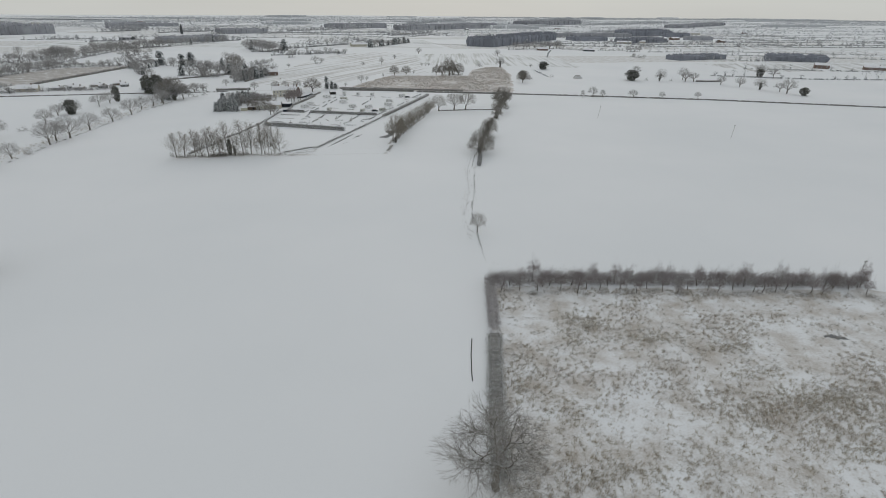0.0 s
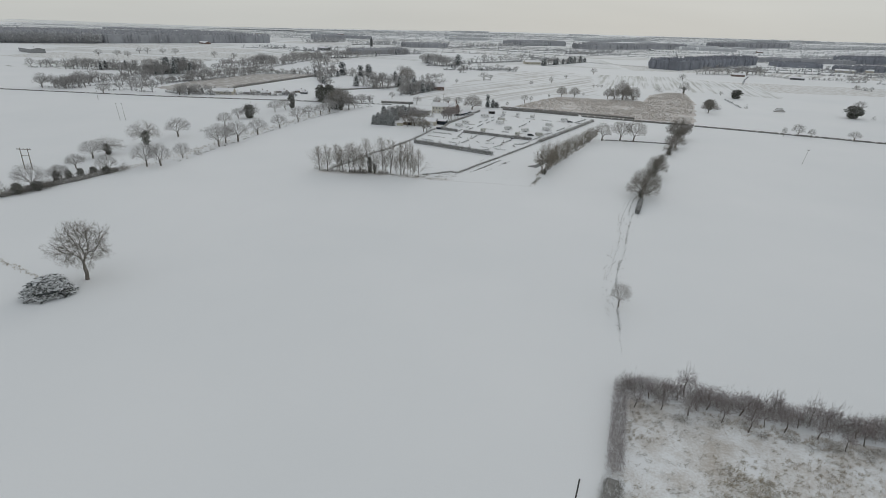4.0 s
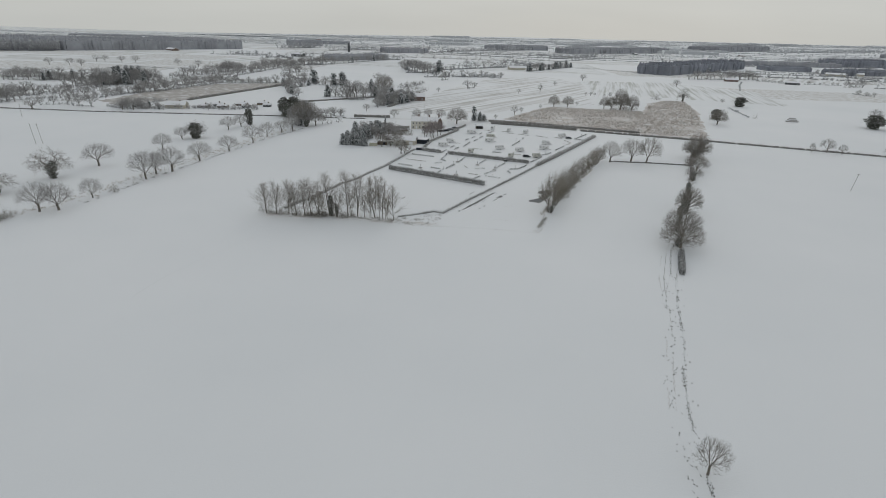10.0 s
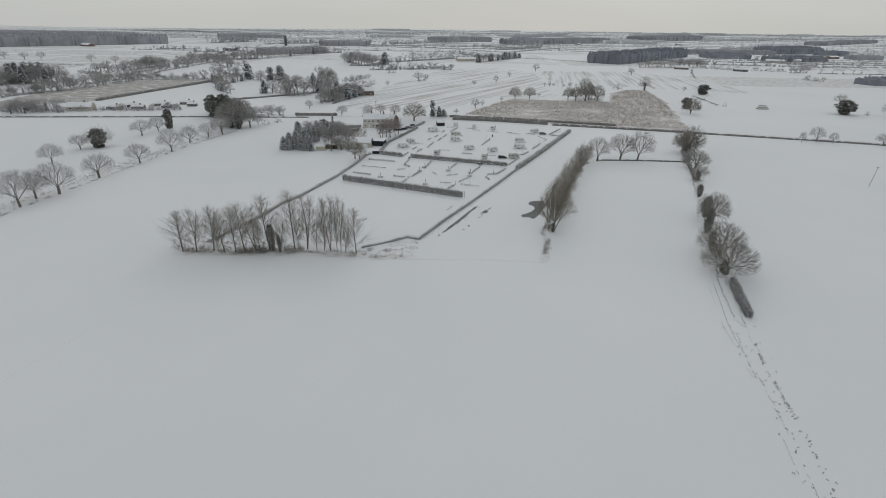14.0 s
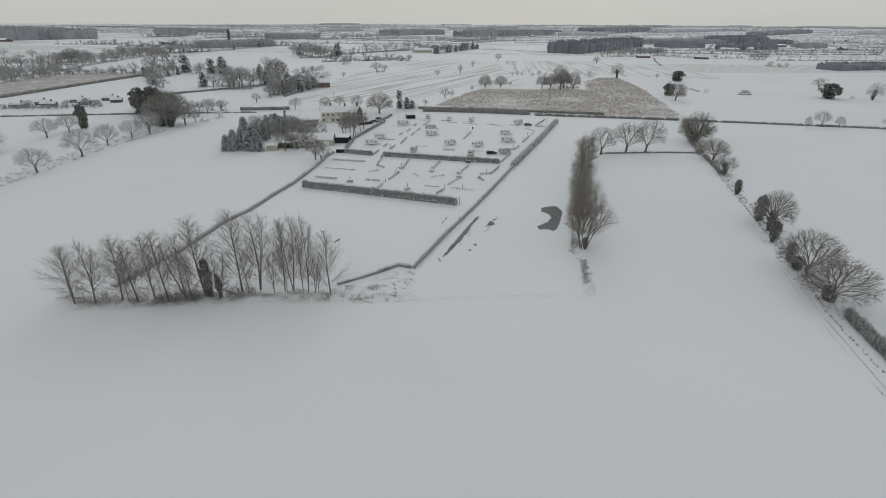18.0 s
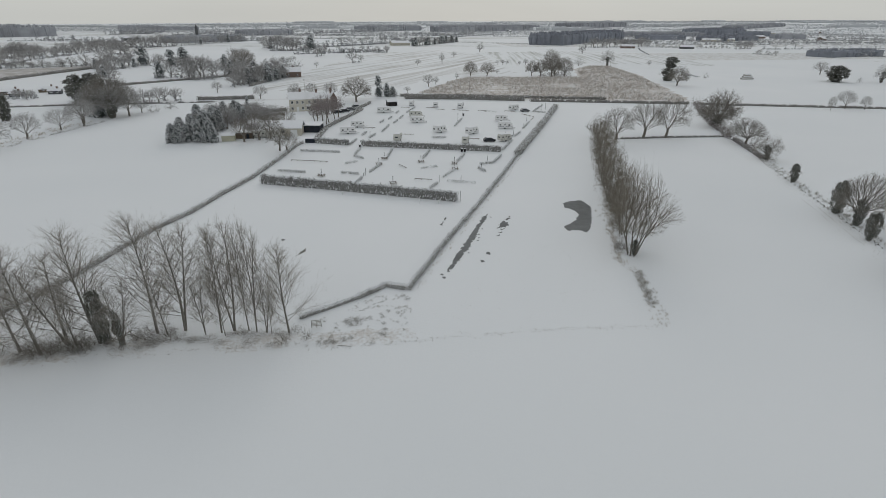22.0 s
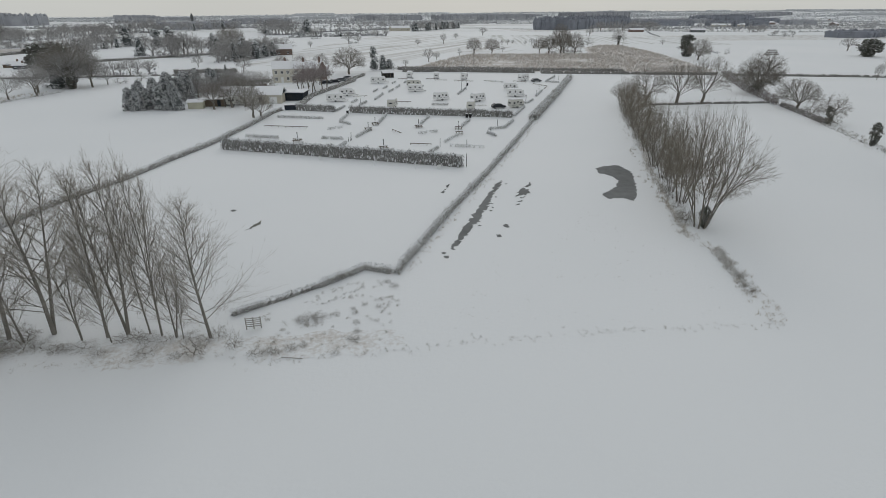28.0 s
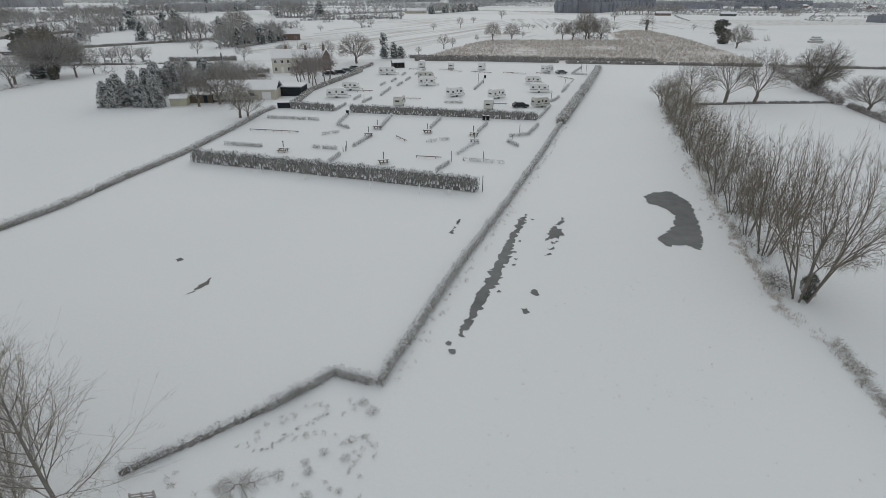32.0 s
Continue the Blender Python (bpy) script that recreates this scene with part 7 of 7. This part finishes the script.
wood_pole(134, 110, 5.5, 6, "thin leaning pole beside a small hut")

# ---- far woods and hedgerows ----


def wood(name, label, poly, n, height, mat, seed, tris=26, size=3.0, kind="stuff", spread=4.0):
    """A far wood: crown beside crown, with twigs standing out of them."""
    g = np.random.default_rng(seed)
    c, rad, v, f = [], [], [], []
    sharp, top = (0.45, M_PINETOP) if mat == M_PINE else (0.8, M_HAZEWOOD if mat == M_HAZEWOOD else M_CANOPY)
    wide = spread * (1.1 if mat == M_PINE else 0.8)
    for x, y in scatter(poly, n, seed, -9):
        h = height * g.uniform(0.9, 1.05)
        z0 = hill(x, y)
        pine = mat == M_PINE
        c.append((x, y, z0 + h * (0.72 if pine else 0.56)))
        rad.append((spread, spread, h * (0.30 if pine else 0.44)))
        if tris >= 100:
            continue
        b = len(v)
        turn = g.random() * 6
        for z, r in ((0.0, 0.75), (0.55, 1.1), (0.82, sharp)):
            v += [(x + wide * r * g.uniform(0.8, 1.2) * math.cos(turn + 1.0472 * i), y + wide * r * g.uniform(0.8, 1.2) * math.sin(turn + 1.0472 * i), z0 + h * z * g.uniform(0.94, 1.06)) for i in range(6)]
        v.append((x, y, z0 + h * 0.96))
        for k in (0, 6):
            f += [(b + k + i, b + k + (i + 1) % 6, b + k + 6 + (i + 1) % 6, b + k + 6 + i) for i in range(6)]
        f += [(b + 12 + i, b + 12 + (i + 1) % 6, b + 18) for i in range(6)]
    if tris < 100:
        k, b = len(poly), len(v)
        mx, my = sum(p[0] for p in poly) / k, sum(p[1] for p in poly) / k
        ring = [(mx + 0.985 * (x - mx), my + 0.985 * (y - my)) for x, y in poly]
        v += [(x, y, hill(x, y)) for x, y in ring] + [(x, y, hill(x, y) + height * 0.74) for x, y in ring]
        f += [(b + i, b + (i + 1) % k, b + k + (i + 1) % k, b + k + i) for i in range(k)] + [tuple(b + k + i for i in range(k))]
    b = len(v)
    cv, cf = cloud(c, rad, max(4, tris // 3), size, g, 0.5, 0.5)
    me = mesh(name, v + [tuple(p) for p in cv], f + [tuple(b + i for i in t) for t in cf], mat)
    me.materials.append(top)
    me.polygons.foreach_set("material_index", [1] * len(f) + [0] * len(cf))
    return tagged(new(name, me), label, "wood", "", kind)


def block(name, label, a, b, deep, height, mat, seed, tris, size, spread, dense):
    """A wood with its front edge from a to b, going back from there."""
    dx, dy = b[0] - a[0], b[1] - a[1]
    ln = math.hypot(dx, dy)
    nx, ny = -dy / ln * deep, dx / ln * deep
    wood(name, label, [a, b, (b[0] + nx, b[1] + ny), (a[0] + nx, a[1] + ny)], int(ln * deep / dense), height, mat, seed, tris, size, "stuff", spread)


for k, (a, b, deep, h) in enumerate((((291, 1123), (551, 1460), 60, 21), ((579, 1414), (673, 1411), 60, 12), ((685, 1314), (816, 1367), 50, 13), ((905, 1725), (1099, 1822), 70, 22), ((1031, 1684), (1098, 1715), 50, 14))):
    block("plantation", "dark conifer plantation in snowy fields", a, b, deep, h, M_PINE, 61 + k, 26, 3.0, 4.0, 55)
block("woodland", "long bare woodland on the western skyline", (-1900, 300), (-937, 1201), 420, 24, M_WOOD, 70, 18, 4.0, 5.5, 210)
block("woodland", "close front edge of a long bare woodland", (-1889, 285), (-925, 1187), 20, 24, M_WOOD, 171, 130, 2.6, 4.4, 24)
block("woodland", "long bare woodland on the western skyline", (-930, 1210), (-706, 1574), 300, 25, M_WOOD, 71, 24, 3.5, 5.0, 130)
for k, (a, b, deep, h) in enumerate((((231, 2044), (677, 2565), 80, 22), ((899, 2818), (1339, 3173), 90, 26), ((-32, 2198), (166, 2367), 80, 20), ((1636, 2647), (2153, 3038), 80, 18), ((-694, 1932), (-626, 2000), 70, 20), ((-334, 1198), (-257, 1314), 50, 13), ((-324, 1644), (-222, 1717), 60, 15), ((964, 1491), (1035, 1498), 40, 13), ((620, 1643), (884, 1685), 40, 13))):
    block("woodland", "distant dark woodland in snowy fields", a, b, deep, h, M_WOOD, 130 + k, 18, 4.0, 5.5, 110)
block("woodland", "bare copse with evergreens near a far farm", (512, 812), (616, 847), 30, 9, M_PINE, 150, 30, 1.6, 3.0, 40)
for x, y in ((320, 1060), (337, 1066), (361, 1075), (379, 1081), (391, 1072), (415, 1095)):
    plant("oakmid", x, y, 15, 15, "trees before the plantation", "bare round tree in front of conifers")
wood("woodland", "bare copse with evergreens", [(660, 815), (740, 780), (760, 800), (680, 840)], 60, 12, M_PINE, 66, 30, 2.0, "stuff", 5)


def tree_line(points, spacing, height, mat, seed, label, tris=22, size=1.1, jitter=3.0, gap=0.25, name="tree_line"):
    """A far hedge with its trees, told apart by no one."""
    g = np.random.default_rng(seed)
    c, rad = [], []
    for x, y, dx, dy in along(points, spacing):
        if g.random() < gap:
            continue
        h = height * g.uniform(0.45, 1.15)
        w = h * g.uniform(0.4, 0.6)
        x, y = x + g.normal() * jitter, y + g.normal() * jitter
        z0 = hill(x, y)
        c += [(x, y, z0 + h * 0.66), (x, y, z0 + h * 0.25)]
        rad += [(w, w, h * 0.36), (w * 0.25, w * 0.25, h * 0.28)]
    for x, y, dx, dy in along(points, 2.5):
        if g.random() < 0.75:
            c.append((x, y, 0.7 + hill(x, y)))
            rad.append((1.6, 1.6, 0.8))
    if c:
        me = mesh(name, *cloud(c, rad, tris, size, g, 0.3, 0.4), mat)
        tagged(new(name, me), label, "trees", "", "stuff")


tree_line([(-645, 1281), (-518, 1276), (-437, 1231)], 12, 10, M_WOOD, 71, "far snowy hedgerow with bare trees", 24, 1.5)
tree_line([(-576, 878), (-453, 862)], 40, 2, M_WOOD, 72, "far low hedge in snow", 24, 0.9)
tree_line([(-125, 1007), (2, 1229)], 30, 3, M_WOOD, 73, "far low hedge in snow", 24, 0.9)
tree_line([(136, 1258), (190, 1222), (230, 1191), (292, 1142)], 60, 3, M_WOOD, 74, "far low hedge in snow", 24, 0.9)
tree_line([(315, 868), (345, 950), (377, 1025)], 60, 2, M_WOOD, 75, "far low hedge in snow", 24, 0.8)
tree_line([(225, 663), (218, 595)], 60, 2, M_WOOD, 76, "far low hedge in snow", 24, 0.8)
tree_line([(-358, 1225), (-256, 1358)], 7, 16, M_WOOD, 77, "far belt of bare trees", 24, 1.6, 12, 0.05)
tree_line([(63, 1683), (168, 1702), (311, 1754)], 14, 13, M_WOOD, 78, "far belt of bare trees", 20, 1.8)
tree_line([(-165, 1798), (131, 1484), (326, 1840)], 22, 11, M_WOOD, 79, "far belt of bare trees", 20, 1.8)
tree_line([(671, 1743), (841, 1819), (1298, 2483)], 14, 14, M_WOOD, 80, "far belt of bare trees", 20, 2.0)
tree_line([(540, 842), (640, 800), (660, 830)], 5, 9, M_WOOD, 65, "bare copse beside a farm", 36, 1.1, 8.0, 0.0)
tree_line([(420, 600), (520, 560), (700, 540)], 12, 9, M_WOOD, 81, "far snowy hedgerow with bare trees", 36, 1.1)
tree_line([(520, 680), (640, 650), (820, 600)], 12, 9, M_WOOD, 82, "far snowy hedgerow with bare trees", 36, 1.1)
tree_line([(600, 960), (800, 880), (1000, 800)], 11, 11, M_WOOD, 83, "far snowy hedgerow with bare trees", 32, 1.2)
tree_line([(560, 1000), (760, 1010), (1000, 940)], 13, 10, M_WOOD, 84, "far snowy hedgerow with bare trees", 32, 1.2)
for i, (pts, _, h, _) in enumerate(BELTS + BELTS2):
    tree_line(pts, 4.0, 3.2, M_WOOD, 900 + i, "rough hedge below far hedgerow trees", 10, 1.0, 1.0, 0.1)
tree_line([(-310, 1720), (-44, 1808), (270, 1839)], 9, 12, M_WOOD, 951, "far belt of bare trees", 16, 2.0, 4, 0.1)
# belts and copses beyond the farms
for k, (a, b, h, gap_m, low) in enumerate((((-344, 1220), (-236, 1306), 13.2, 6.0, 12.0), ((-336, 1245), (-228, 1331), 13.2, 6.0, 10.0), ((-349, 1049), (-328, 1082), 17, 7.0, 7.0), ((-153, 962), (-112, 985), 17, 7.0, 7.0), ((-113, 890), (-7, 958), 7.1, 8.0, 2.0), ((-117, 1038), (78, 1305), 13.8, 8.0, 2.0), ((-7, 2169), (142, 2407), 17, 6.0, 12.0), ((1, 2194), (150, 2432), 17, 6.0, 10.0), ((-345, 1738), (-248, 1955), 15.7, 7.0, 7.0), ((-656, 1692), (-594, 1837), 17, 6.0, 12.0), ((-648, 1717), (-586, 1862), 17, 6.0, 10.0), ((-496, 1669), (-383, 1916), 17, 7.0, 7.0), ((-206, 1839), (-37, 2136), 14.8, 7.0, 7.0), ((125, 1625), (286, 1905), 15.6, 7.0, 7.0), ((305, 2944), (734, 3756), 17, 6.0, 12.0), ((313, 2969), (742, 3781), 17, 6.0, 10.0), ((1050, 3458), (1680, 4187), 17, 6.0, 12.0), ((1058, 3483), (1688, 4212), 17, 6.0, 10.0), ((-500, 1217), (-424, 1313), 10.0, 7.0, 7.0), ((-616, 1326), (-538, 1334), 8.5, 7.0, 7.0), ((938, 2123), (1322, 2257), 14.3, 7.0, 7.0), ((1255, 3006), (2010, 3414), 17, 7.0, 7.0))):
    tree_line([a, ((a[0] + b[0]) / 2 + 6, (a[1] + b[1]) / 2 - 4), b], gap_m, h, M_WOOD if a[1] < 1900 else M_HAZEWOOD, 1300 + k, "far belt of bare trees", 16, 1.4 + a[1] / 900, low, 0.06)
church = thing("church", "distant dark church tower among trees", "church", "", "", -424, 1608, 0, 10)
part("tower", box(-3, -3, -1, 3, 3, 17, 0.2), M_SLATE, church)
part("spire", cyl(0, 0, 17, 25, 3.6, 0.3, 4), M_SLATE, church)
far = np.random.default_rng(21)


def open_land(x, y):
    """Fields that lie open, with no hedge across them."""
    return (60 < x < 300 and y < 1600 and x < 0.22 * y) or (-700 < x < -420 and y < 1300) or (-1200 < x < -650 and y < 1700)


y, n = 1180.0, 0
while y < 4700:
    depth = 55 + y * 0.042
    width = 130 + y * 0.09
    x = -1.12 * y + far.uniform(0, width)
    while x < 1.12 * y:
        ln = width * far.uniform(0.8, 2.2)
        skew = far.normal() * 0.10
        if far.random() < 0.78 and not open_land(x + ln / 2, y) and not open_land(x, y) and not open_land(x + ln, y):
            # beyond 1900 m the hedgerows take the colour with haze painted in
            tall = far.choice([5.0, 8.5, 11.0, 13.0], p=[0.2, 0.3, 0.3, 0.2])
            tree_line([(x, y), (x + ln / 2, y + ln * skew / 2 + far.normal() * 6), (x + ln, y + ln * skew)], 8 + y / 300, tall, M_WOOD if y < 1900 else M_HAZEWOOD, 700 + n, "distant hedgerow with bare trees", 11 if y < 1300 else 6, 1.5 + y / 950, 5 + y / 280, far.uniform(0.05, 0.45))
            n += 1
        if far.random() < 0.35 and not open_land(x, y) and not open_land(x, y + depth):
            tree_line([(x, y), (x + far.normal() * 40, y + depth * 1.2)], 9 + y / 300, 8.0, M_WOOD if y < 1900 else M_HAZEWOOD, 2700 + n, "distant hedgerow with bare trees", 11 if y < 1300 else 6, 1.5 + y / 950, 3 + y / 700, 0.2)
        x += ln
    y += depth * far.uniform(0.7, 1.2)
for i in range(26):
    y = 2000 + 2700 * far.random()
    x = far.uniform(-1.0, 1.0) * y
    ln, dp = far.uniform(120, 520), far.uniform(30, 110)
    wood("woodland", "distant dark woodland in snowy fields", [(x - ln / 2, y), (x + ln / 2, y + far.normal() * 30), (x + ln / 2 - 20, y + dp), (x - ln / 2 + 20, y + dp)], int(ln * dp / 260), far.uniform(9, 14), M_WOOD if y < 2400 else M_HAZEWOOD, 400 + i, 14, 5.0, "stuff", 7)
tree_line([(-2400, 3400), (-900, 3700), (200, 3900), (1300, 3700), (2600, 3300)], 22, 9, M_HAZEWOOD, 502, "woods on the far horizon", 10, 6.0, 40, 0.75)
